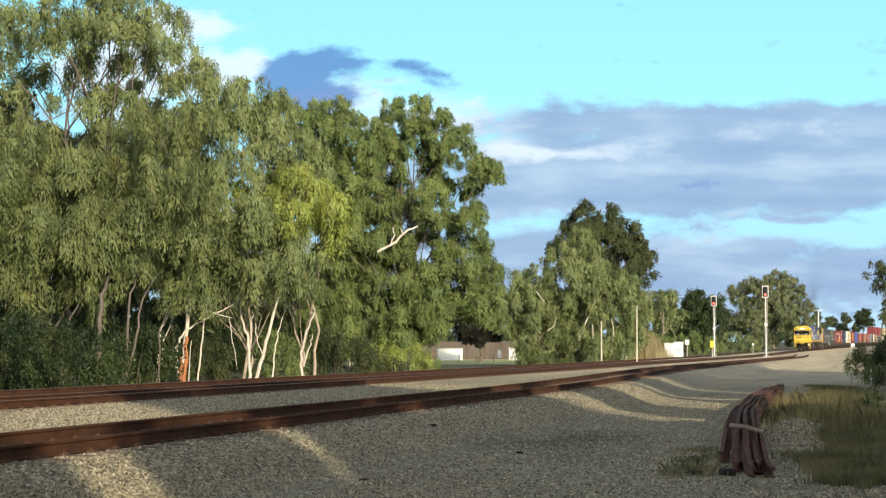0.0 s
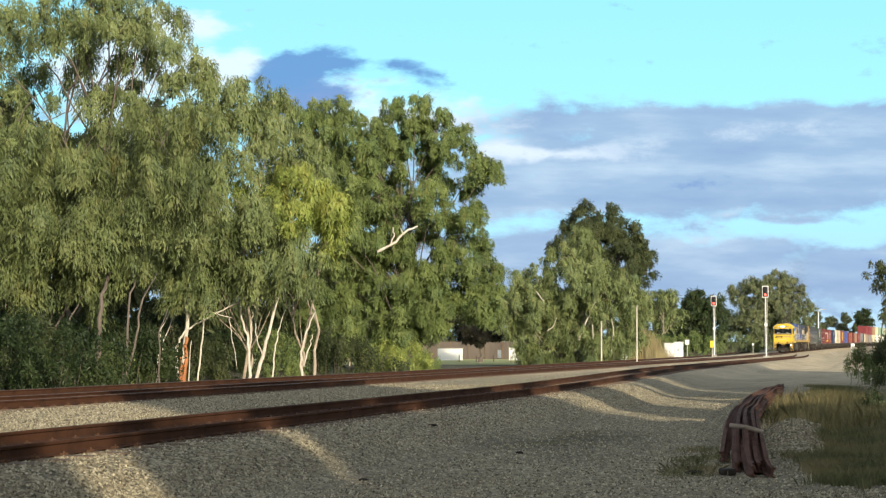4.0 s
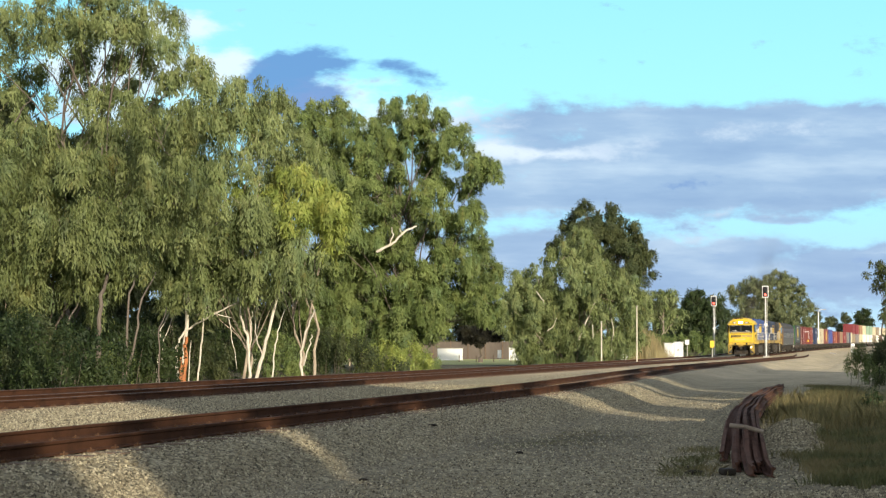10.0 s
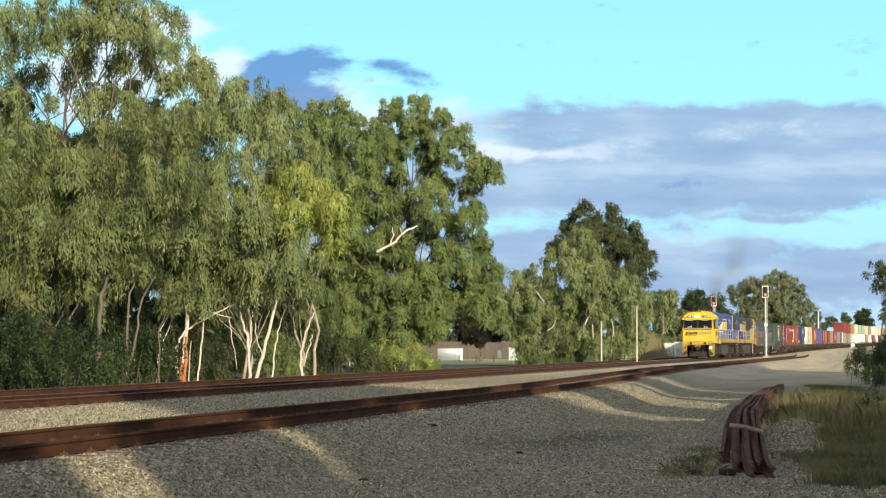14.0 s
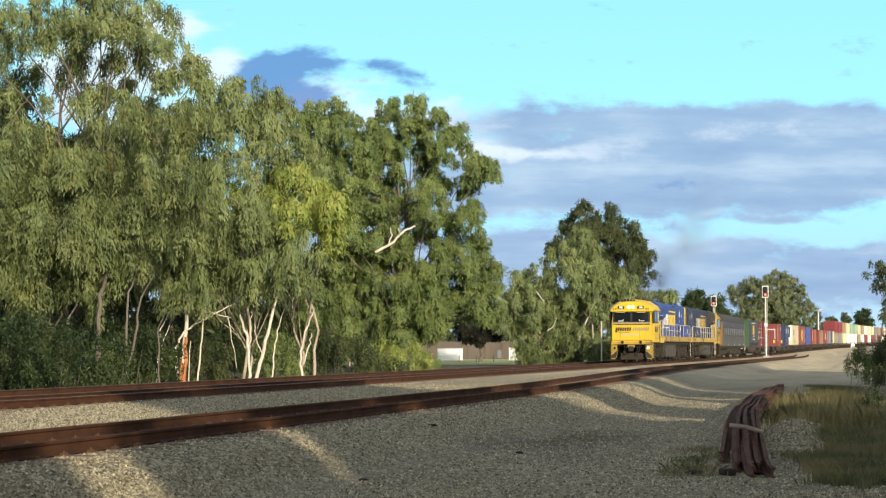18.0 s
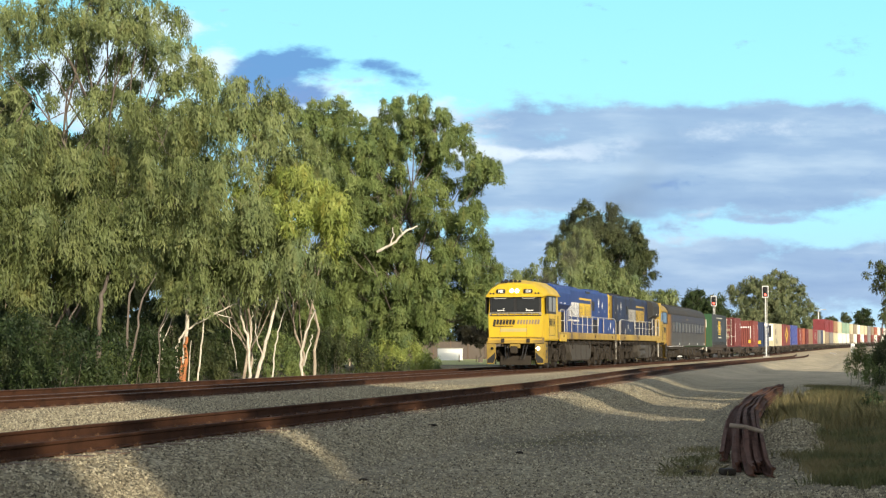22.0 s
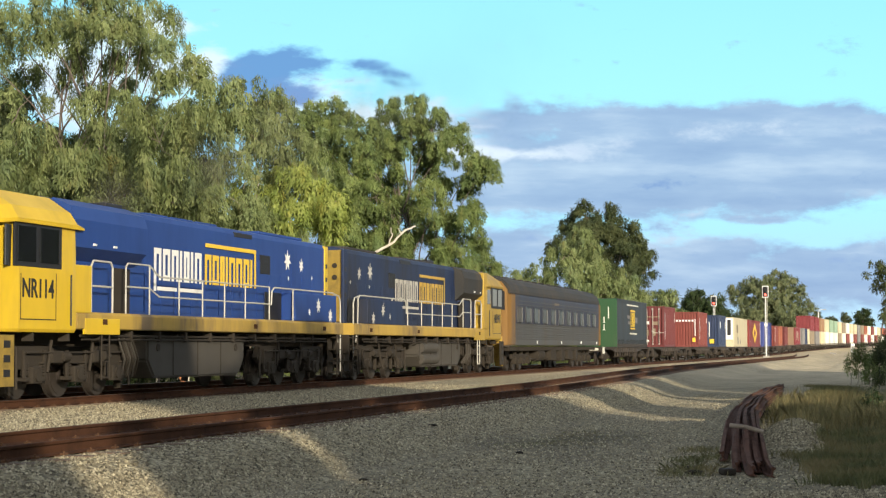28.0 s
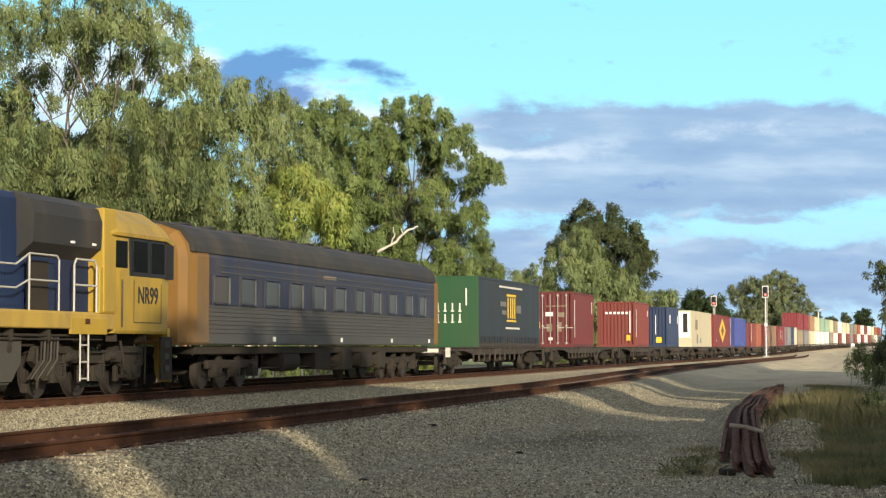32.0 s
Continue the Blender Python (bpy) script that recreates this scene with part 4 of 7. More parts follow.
def loco_bogie(parent, y):
    """Three-axle bogie: deep side frames, axle boxes, coil springs, brake gear."""
    bm = bmesh.new()
    for s in (-1, 1):
        x = s * 1.12
        side = [(-2.75, 0.78), (-2.55, 1.08), (-1.1, 1.08), (-0.8, 0.95), (0.8, 0.95), (1.1, 1.08), (2.55, 1.08), (2.75, 0.78), (2.45, 0.62), (1.45, 0.60), (1.1, 0.72), (-1.1, 0.72), (-1.45, 0.60), (-2.45, 0.62)]
        tmp = prism(side, "x", x - 0.07, x + 0.07)
        me = bpy.data.meshes.new("tmp")
        tmp.to_mesh(me)
        tmp.free()
        bm.from_mesh(me)
        bpy.data.meshes.remove(me)
        for ax in (-1.85, 0.0, 1.85):
            box(bm, (x + s * 0.05, ax, 0.5), (0.26, 0.42, 0.34), 0.03)
            drum(bm, (x + s * 0.19, ax, 0.5), (1, 0, 0), 0.13, 0.05, 14, 0.01)
            for d in (-0.34, 0.34):
                for k in range(5):
                    drum(bm, (x + s * 0.06, ax + d, 0.52 + 0.055 * k), (0, 0, 1), 0.085, 0.032, 12)
                box(bm, (x + s * 0.04, ax + d, 0.42), (0.2, 0.2, 0.08), 0.015)
                box(bm, (x + s * 0.10, ax + d * 1.25, 0.72), (0.06, 0.10, 0.56), 0.015)
            box(bm, (x - s * 0.02, ax + 0.56, 0.50), (0.10, 0.14, 0.40), 0.03)
        for d in (-0.95, 0.95):
            box(bm, (x + s * 0.10, d, 0.86), (0.16, 0.52, 0.26), 0.04)
            drum(bm, (x + s * 0.16, d + 0.3, 0.86), (0, 1, 0), 0.10, 0.34, 12, 0.02)
            rod(bm, (x + s * 0.14, d - 0.25, 1.2), (x + s * 0.16, d - 0.45, 0.55), 0.035, 8)
        rod(bm, (x + s * 0.16, -2.3, 0.95), (x + s * 0.16, 2.3, 0.95), 0.02, 6)
        for e in (-2.6, 2.6):
            rod(bm, (x + s * 0.1, e, 1.05), (x + s * 0.1, e, 0.22), 0.03, 6)
            box(bm, (s * 0.95, e, 0.24), (0.16, 0.12, 0.2), 0.02)
    for d in (-0.95, 0.95):
        box(bm, (0, d, 0.8), (2.2, 0.35, 0.3), 0.03)
    b = part("bogie", bm, "grime", parent, "grimy grey-brown three-axle bogie", pose(0, y, 0))
    for ax in (-1.85, 0.0, 1.85):
        part("wheelset", WHEELS[0.50], None, b, at=pose(0, ax, 0))
    return b


def freight_bogie_mesh():
    bm = bmesh.new()
    for s in (-1, 1):
        x = s * 1.0
        tmp = prism([(-1.15, 0.40), (-1.15, 0.60), (-0.45, 0.80), (0.45, 0.80), (1.15, 0.60), (1.15, 0.40), (0.5, 0.28), (-0.5, 0.28)], "x", x - 0.06, x + 0.06)
        me = bpy.data.meshes.new("tmp")
        tmp.to_mesh(me)
        tmp.free()
        bm.from_mesh(me)
        bpy.data.meshes.remove(me)
        for ax in (-0.88, 0.88):
            box(bm, (x + s * 0.06, ax, 0.46), (0.18, 0.26, 0.22), 0.02)
            drum(bm, (x + s * 0.16, ax, 0.46), (1, 0, 0), 0.10, 0.05, 12)
        for d in (-0.16, 0.0, 0.16):
            for k in range(4):
                drum(bm, (x + s * 0.05, d, 0.38 + 0.06 * k), (0, 0, 1), 0.07, 0.035, 10)
    box(bm, (0, 0, 0.66), (2.1, 0.36, 0.24), 0.03)
    return mesh_from("bogie", bm, "grime")


FREIGHT_BOGIE = freight_bogie_mesh()


def freight_bogie(parent, y):
    b = part("bogie", FREIGHT_BOGIE, None, parent, "grimy two-axle wagon bogie", pose(0, y, 0))
    for ax in (-0.88, 0.88):
        part("wheelset", WHEELS[0.44], None, b, at=pose(0, ax, 0))


def star(r, points=7, inner=0.45):
    out = []
    for i in range(points * 2):
        a = math.pi * i / points + math.pi / 2
        q = r if i % 2 == 0 else r * inner
        out.append((q * math.cos(a), q * math.sin(a)))
    return out


def flat_shape(outline, side, x, y, z, thick=0.006):
    """A thin plate of the outline (along, up), laid on a wall at x; side: -1 or 1, the way it faces."""
    return prism([(y + u, z + w) for u, w in outline], "x", x, x + side * thick)


def bars(side, x, items, thick=0.006):
    bm = bmesh.new()
    for y0, z0, y1, z1 in items:
        box(bm, (x + side * thick / 2, (y0 + y1) / 2, (z0 + z1) / 2), (thick, abs(y1 - y0), abs(z1 - z0)))
    return bm


def lettering(text, size, m, parent, material, name="number", squash=1.0):
    c = bpy.data.curves.new(name, "FONT")
    c.body, c.size, c.align_x, c.extrude = text, size, "CENTER", 0.003
    c.offset = 0.012
    ob = new(name, c)
    bpy.context.view_layer.update()
    me = bpy.data.meshes.new_from_object(ob)
    bpy.data.objects.remove(ob)
    me.materials.clear()
    me.materials.append(M[material])
    me.transform(Matrix.Diagonal((squash, 1, 1, 1)))
    return part(name, me, None, parent, "painted running number", m)


def tube_rail(parent, paths, r=0.022, name="handrail", material="silver"):
    for path in paths:
        part(name if len(path) > 2 or path[0][2] == path[-1][2] else "stanchion", rods([path], r, 6), material, parent, "silver painted handrail" if material == "silver" else "")


def locomotive(number, blue, yellow, worn, label):
    """Big freight locomotive. The cab is at -y; the floor is 1.80 m up, the hood 4.0 m; headstocks at y = -10.5 and 10.5."""
    t = thing("locomotive", label, "locomotive", "locomotives at the head of the train")
    # underframe and sill
    part("sill", prism(mirror_x([(1.44, 1.44), (1.46, 1.46), (1.46, 1.74), (1.40, 1.80)]), "y", -7.2, 10.72), "sill_yellow", t, "dirty yellow underframe sill")
    bm = bmesh.new()
    box(bm, (0, 0, 1.25), (1.5, 19.6, 0.36), 0.03)
    for s in (-1, 1):
        for y in np.arange(-9.0, 9.6, 1.55):
            box(bm, (s * 1.28, float(y), 1.30), (0.24, 0.08, 0.24), 0.01)
        rod(bm, (s * 1.33, -6.8, 1.30), (s * 1.33, 9.4, 1.30), 0.03, 6)
        rod(bm, (s * 1.37, -6.8, 1.22), (s * 1.37, 9.4, 1.22), 0.02, 6)
    part("underframe", bm, "grime", t)
    for s in (-1, 1):
        part("sill_drop", one_box((s * 1.44, -6.0, 1.50), (0.06, 1.7, 0.34), 0.01), yellow, t)
        for y in (-5.9, 3.2, 8.9):
            part("jacking_pocket", one_box((s * 1.468, y, 1.60), (0.02, 0.22, 0.12), 0.004), "rust", t, "dark rusty sill pocket")
    # fuel tank with its end slopes, and air reservoirs
    tank = prism([(-3.35, 1.30), (-3.35, 0.75), (-2.95, 0.34), (2.35, 0.34), (2.75, 0.75), (2.75, 1.30)], "x", -1.32, 1.32)
    bmesh.ops.bevel(tank, geom=list(tank.edges), offset=0.05, segments=2, affect="EDGES")
    part("fuel_tank", tank, "tank", t, "streaked grey fuel tank")
    for s in (-1, 1):
        for y in (-1.9, -0.4, 1.1):
            part("tank_seam", one_box((s * 1.325, y, 0.82), (0.016, 0.03, 0.85)), "grime", t)
        for y in (-2.8, 2.1):
            bm = bmesh.new()
            drum(bm, (s * 1.33, y, 1.05), (1, 0, 0), 0.09, 0.04, 14)
            part("filler_cap", bm, "grime", t)
        for z in (0.62, 1.02):
            bm = bmesh.new()
            drum(bm, (s * 1.28, 1.4, z), (0, 1, 0), 0.19, 2.2, 18, 0.04)
            part("air_reservoir", bm, "tank", t) if worn else bm.free()
    for s in (-1, 1):
        for k in range(6):
            a = -4.9 + 0.14 * k
            part("pipe", rods([[(s * 1.3, a, 1.3), (s * 1.38, a + 0.2, 0.8), (s * 1.2, a + 0.4, 0.42)]], 0.024, 6), "grime" if k % 2 else "tank", t)
    for y in (-6.75, 6.75):
        loco_bogie(t, y)
    # hood
    hood = loft([(y, mirror_x([(1.02, 1.8), (1.02, 4.02), (0.95, 4.14), (0.62, 4.22)])) for y in (-7.3, 10.28)])
    bmesh.ops.bevel(hood, geom=[e for e in hood.edges if abs(e.verts[0].co.y - e.verts[1].co.y) < 0.01], offset=0.03, segments=2, affect="EDGES")
    part("hood", hood, blue, t, "blue engine hood")
    for s in (-1, 1):
        for i, y in enumerate(np.arange(-3.4, 10.0, 0.92)):
            h = 1.2 if i % 3 else 1.55
            bm = one_box((s * 1.026, float(y), 1.88 + h / 2), (0.014, 0.88, h), 0.004)
            box(bm, (s * 1.038, float(y) + 0.34, 2.45), (0.02, 0.04, 0.12), 0.004)
            part("hood_door", bm, blue, t)
    for s in (-1, 1):
        bm = one_box((s * 1.026, 5.05, 3.32), (0.02, 0.80, 0.52))
        for k in range(7):
            box(bm, (s * 1.034, 5.05, 3.10 + 0.075 * k), (0.03, 0.74, 0.035), 0.004)
        part("louvre", bm, "black", t, "dark louvred intake")
        part("roof_grille", one_box((s * 0.99, 3.4, 4.02), (0.09, 1.3, 0.12), 0.01), "black", t)
    # shoulder blocks of the air filters behind the cab, with sloped undersides
    for s in (-1, 1):
        bm = bmesh.new()
        tmp = prism([(s * 0.9, 2.75), (s * 1.40, 3.16), (s * 1.42, 3.74), (s * 1.32, 4.02), (s * 0.9, 4.20)], "y", -7.28, -3.6)
        me = bpy.data.meshes.new("tmp")
        tmp.to_mesh(me)
        tmp.free()
        bm.from_mesh(me)
        bpy.data.meshes.remove(me)
        part("filter_housing", bm, "van_roof" if worn else blue, t, "sooty black filter housing" if worn else "")
    for s in (-1, 1):
        for y in (-6.3, -5.3):
            part("marker_plate", one_box((s * 1.41, y, 3.24), (0.04, 0.16, 0.05), 0.01), "mark_white", t)
    part("cabinet", one_box((0, -5.6, 2.35), (2.2, 3.2, 1.1), 0.03), blue, t)
    for s in (-1, 1):
        # solid dark plate: the doorway's inner shade is its colour
        part("side_door", one_box((s * 1.11, -4.35, 2.32), (0.04, 0.85, 1.0), 0.01), "grime", t, "dark plate for the shade in an open doorway")
    if worn:
        part("bulkhead", one_box((-1.06, -6.98, 2.93), (0.82, 0.62, 2.26), 0.04), yellow, t, "tall yellow bulkhead behind the cab")
        part("bulkhead_window", one_box((-1.455, -7.55, 3.10), (0.03, 0.62, 0.60), 0.01), "pane", t)
    # roof gear
    for y in (-1.2, 0.4, 2.0):
        part("roof_hatch", one_box((0, y, 4.24), (1.15, 1.3, 0.08), 0.03), "van_roof" if worn else blue, t)
    part("radiator_cover", one_box((0, 7.4, 4.25), (1.3, 3.6, 0.10), 0.04), "van_roof" if worn else blue, t)
    part("exhaust", one_box((0, -2.9, 4.30), (0.5, 0.9, 0.22), 0.03), "black", t, "sooty exhaust stack")
    # tail: yellow end with doors, corner strips
    # dirtier yellow than the cab: it also carries the shadow on the tail
    part("tail_wall", one_box((0, 10.32, 2.98), (1.96, 0.10, 2.26), 0.03), "plough_paint" if worn else "sill_yellow", t, "yellow hood end")
    for s in (-1, 1):
        bm = one_box((s * 1.0, 10.30, 2.96), (0.10, 0.30, 2.30), 0.02)
        part("corner_strip", bm, blue if worn else yellow, t)
        for z in (3.62, 3.25):
            bm = bmesh.new()
            drum(bm, (s * 0.72, 10.39, z), (0, 1, 0), 0.08, 0.05, 14)
            part("tail_lamp", bm, "grime", t)
        for z in (3.5, 3.1, 2.7):
            # no hollow here: a black plate paints the shade of each grab recess
            part("grab_recess_shade", one_box((s * 1.052, 10.3, z), (0.012, 0.16, 0.13), 0.004), "black", t)
    part("tail_door", one_box((0.25, 10.38, 2.6), (0.6, 0.03, 1.4), 0.01), "grime" if worn else yellow, t)
    # low side lockers at the tail, flush with the sill
    for s in (-1, 1):
        part("side_locker", one_box((s * 1.22, 7.15 if worn else 8.25, 2.20), (0.44, 4.0 if worn else 3.7, 0.80), 0.025), blue, t)
    for s in (-1, 1):
        # the opening is a flat black plate that stands for the dark inside
        part("hood_opening_shade", one_box((s * 1.035, 9.62 if worn else 5.65, 2.20), (0.04, 0.86 if worn else 1.3, 0.76), 0.005), "black", t, "black plate for the shade in a hood opening")
        part("cab_rear_panel", one_box((s * 1.40, -6.92, 2.28), (0.10, 0.80, 1.0), 0.02), yellow, t, "yellow panel behind the cab")
    # cab
    half = [(1.44, 1.36), (1.47, 1.42), (1.47, 2.62), (1.44, 3.52), (1.30, 3.76), (0.80, 4.06)]
    nose = [(1.30, 1.36), (1.33, 1.42), (1.36, 2.60), (1.30, 3.36), (1.05, 3.66), (0.70, 3.84)]
    cab = loft([(-10.45, mirror_x([(x * 0.97, z) for x, z in nose])), (-10.28, mirror_x(nose)), (-9.75, mirror_x(half)), (-7.45, mirror_x(half)), (-7.25, mirror_x([(x * 0.985, z) for x, z in half]))])
    part("cab", cab, yellow, t, "yellow driving cab")
    # raised roof visor, overhanging the windows and running back past the cab
    vis = [(1.52, 3.50), (1.53, 3.58), (1.36, 3.84), (0.86, 4.17), (0.3, 4.25)]
    front = [(1.38, 3.43), (1.38, 3.50), (1.16, 3.78), (0.78, 4.02), (0.3, 4.08)]
    part("roof_visor", loft([(-10.62, mirror_x(front)), (-9.9, mirror_x(vis)), (-7.35, mirror_x(vis)), (-6.98, mirror_x([(1.50, 3.50), (1.50, 3.54), (1.30, 3.66), (0.9, 3.84), (0.3, 3.9)]))]), yellow, t)
    bm = bmesh.new()
    box(bm, (0, -10.44, 3.03), (2.52, 0.08, 0.80), 0.03)
    for s in (-1, 1):
        g = box(bm, (s * 1.458, -8.95, 3.07), (0.035, 2.0, 0.86), 0.012)
        g = box(bm, (s * 1.40, -9.99, 3.03), (0.04, 0.7, 0.80), 0.012, Matrix.Rotation(s * radians(14), 4, "Z"))
    part("window_band", bm, "black", t, "black surround of the cab windows")
    for s in (-1, 1):
        part("windscreen", one_box((s * 0.61, -10.485, 3.06), (1.08, 0.02, 0.60), 0.006), "pane", t, "dark windscreen pane")
        for y, w in ((-9.45, 0.74), (-8.5, 0.78)):
            part("side_window", one_box((s * 1.482, y, 3.09), (0.02, w, 0.70), 0.006), "pane", t)
    for s in (-1, 1):
        bm = bmesh.new()
        rod(bm, (s * 0.62, -10.51, 2.78), (s * 0.52, -10.51, 2.9), 0.012, 5)
        box(bm, (s * 0.70, -10.52, 2.79), (0.36, 0.02, 0.04))
        part("wiper", bm, "mark_white", t)
    # nose details: shelf with rail, number boards, headlights
    bm = bmesh.new()
    box(bm, (0, -10.44, 2.55), (2.5, 0.10, 0.05), 0.01)
    for k in range(9):
        rod(bm, (-1.16 + 0.29 * k, -10.49, 2.55), (-1.16 + 0.29 * k, -10.49, 2.66), 0.012, 5)
    part("nose_shelf", bm, "black", t)
    part("nose_rail", rods([[(-1.28, -10.40, 2.56), (-1.26, -10.52, 2.67), (1.26, -10.52, 2.67), (1.28, -10.40, 2.56)]] + [[(-1.2 + 0.4 * k, -10.52, 2.56), (-1.2 + 0.4 * k, -10.52, 2.67)] for k in range(7)], 0.018, 6), "silver", t, "white rail across the nose")
    for s in (-1, 1):
        bm = bmesh.new()
        drum(bm, (s * 0.13, -10.66, 3.72), (0, 1, 0), 0.09, 0.06, 16)
        part("headlight", bm, "pane" if worn else "headlight", t, "dark unlit headlight" if worn else "bright twin headlight")
        part("number_board", one_box((s * 0.66, -10.645, 3.70), (0.44, 0.06, 0.20), 0.07), "black", t, "small dark rounded number board")
        lettering(number[:2] if s < 0 else number[2:], 0.19, Matrix.Translation((s * 0.66, -10.68, 3.635)) @ Matrix.Rotation(radians(90), 4, "X"), t, "mark_white", squash=0.9)
        for k, x in enumerate((1.02, 1.16)):
            bm = bmesh.new()
            drum(bm, (s * x, -10.64, 3.60), (0, 1, 0), 0.045, 0.05, 12)
            part("marker_light", bm, "black", t)
        part("grab_bar", rods([[(s * 0.98, -10.66, 3.40), (s * 0.94, -10.70, 3.36), (s * 0.42, -10.70, 3.36), (s * 0.38, -10.66, 3.40)]], 0.02, 6), "silver", t)
    part("lamp_plate", one_box((0, -10.635, 3.72), (0.62, 0.03, 0.30), 0.03), yellow, t)
    for k, (x, r) in enumerate(((-0.62, 0.07), (-0.44, 0.10), (-0.22, 0.09), (0.0, 0.08), (0.2, 0.07))):
        bm = bmesh.new()
        rod(bm, (x, -10.45, 4.09 + r), (x, -9.95, 4.11 + r), r, 14, 0.035)
        part("horn", bm, "black", t, "black air horn on the cab roof")
    part("horn_bracket", one_box((-0.2, -10.1, 4.12), (1.15, 0.3, 0.08), 0.02), "black", t)
    # lower front: apron, steps, ditch lights, coupler, plough
    # apron takes the dirty sill yellow to darken it as the nose's shade would
    bm = one_box((0, -10.36, 1.36), (2.74, 0.16, 0.28), 0.02)
    part("apron", bm, "sill_yellow", t)
    for z in (1.27, 1.36, 1.45):
        part("apron_rib", one_box((0, -10.45, z), (2.66, 0.03, 0.05), 0.012), "sill_yellow", t)
    for s in (-1, 1):
        part("apron_bracket", one_box((s * 0.62, -10.48, 1.36), (0.16, 0.08, 0.2), 0.02), "grime", t)
        bm = one_box((s * 1.40, -10.12, 0.80), (0.05, 0.62, 1.0), 0.01)
        for z in (1.12, 0.84, 0.56):
            box(bm, (s * 1.425, -10.12, z), (0.02, 0.28, 0.16), 0.01)
        part("corner_step", bm, "grime" if worn else "plough_paint", t, "dirty yellow corner step frame")
        for z in (1.12, 0.84, 0.56):
            # black plates on the frame paint the shade within the steps
            part("step_recess_shade", one_box((s * 1.43, -10.12, z), (0.02, 0.26, 0.14)), "black", t)
        tmp = prism([(s * 0.96, 1.20), (s * 1.38, 1.20), (s * 1.38, 0.24), (s * 1.06, 0.24), (s * 0.96, 0.52)], "y", -10.52, -10.46)
        part("plough_plate", tmp, "plough_paint", t, "grimy yellow slanted plough plate")
        part("plough_stripe", prism([(s * 0.98, 0.80), (s * 1.36, 0.46), (s * 1.36, 0.30), (s * 1.08, 0.30), (s * 0.98, 0.48)], "y", -10.53, -10.521), "black", t, "black slanted stripe on the plough")
        bm = bmesh.new()
        drum(bm, (s * 1.12, -10.56, 0.98), (0, 1, 0), 0.07, 0.06, 16)
        part("ditch_light", bm, "pane" if worn or s < 0 else "headlight", t, "unlit ditch light" if worn or s < 0 else "bright ditch light")
    for e in (-1, 1):
        bm = bmesh.new()
        box(bm, (0, e * 10.74, 0.92), (0.24, 0.6, 0.26), 0.03)
        box(bm, (0.05, e * 11.06, 0.92), (0.34, 0.18, 0.34), 0.05)
        part("coupler", bm, "grime", t, "rusty knuckle coupler")
        for x in (-0.5, -0.35, 0.42, 0.58):
            part("brake_hose", rods([[(x, e * 10.45, 1.15), (x * 0.9, e * 10.66, 0.72), (x * 0.8, e * 10.72, 0.5)]], 0.025), "black", t)
    part("plough", one_box((0, -10.40, 0.42), (1.5, 0.06, 0.44), 0.02), "grime", t)
    part("headstock", one_box((0, 10.66, 1.15), (2.6, 0.14, 0.6), 0.03), "grime", t)
    part("coupler_guard", one_box((0, -10.56, 1.10), (0.5, 0.12, 0.20), 0.02), "plough_paint", t)
    # tail steps
    for s in (-1, 1):
        bm = bmesh.new()
        box(bm, (s * 1.12, 10.45, 0.85), (0.03, 0.5, 1.3), 0.008)
        for z in (1.35, 0.98, 0.62, 0.3):
            box(bm, (s * 1.26, 10.45, z), (0.36, 0.46, 0.035), 0.006)
        for y in (10.22, 10.68):
            box(bm, (s * 1.42, y, 0.90), (0.04, 0.05, 1.5), 0.008)
        part("tail_step", bm, "grime", t)
    # walkway handrails
    for s in (-1, 1):
        x = s * 1.40
        tube_rail(t, [[(x, -6.45, 1.8), (x, -6.45, 2.78), (x, -6.35, 2.9), (x, -5.5, 2.9), (x, -5.4, 2.78), (x, -5.4, 1.8)], [(x, -6.45, 2.36), (x, -5.4, 2.36)]], 0.024)
        tube_rail(t, [[(x, -4.72, 1.8), (x, -4.72, 2.84), (x, -4.62, 2.92), (x, -3.45, 2.92), (x, -2.9, 2.68), (x, 4.4, 2.68)], [(x, -4.72, 2.40), (x, -3.45, 2.40), (x, -2.9, 2.22), (x, 4.4, 2.22)],
                      *[[(x, y, 1.8), (x, y, 2.68 if y > -3 else 2.9)] for y in (-3.45, -1.75, -0.3, 1.15, 2.6, 4.4)]], 0.02)
        tube_rail(t, [[(x, 4.55, 2.2), (x, 4.6, 2.58), (x, 4.8, 2.68), (x, 9.9, 2.68), (x, 10.1, 2.58), (x, 10.14, 1.75), (x, 10.35, 1.2)], [(x, 10.6, 0.3), (x, 10.6, 2.42), (x, 10.45, 2.6), (x, 9.95, 2.66)], [(x, 6.3, 1.8), (x, 6.3, 2.68)]], 0.022)
        tube_rail(t, [[(s * 1.38, -9.93, 1.5), (s * 1.40, -9.93, 2.5)], [(s * 1.49, -7.55, 1.5), (s * 1.49, -7.55, 2.55)]], 0.018, material="black")
    # ladder below the cab door
    for s in (-1, 1):
        bm = bmesh.new()
        for y in (-6.0, -5.62):
            rod(bm, (s * 1.44, y, 0.35), (s * 1.44, y, 1.6), 0.02, 6)
        for z in (0.4, 0.75, 1.1, 1.42):
            rod(bm, (s * 1.44, -6.0, z), (s * 1.44, -5.62, z), 0.018, 6)
        part("ladder", bm, "silver" if worn else "grime", t, "ladder to the walkway")
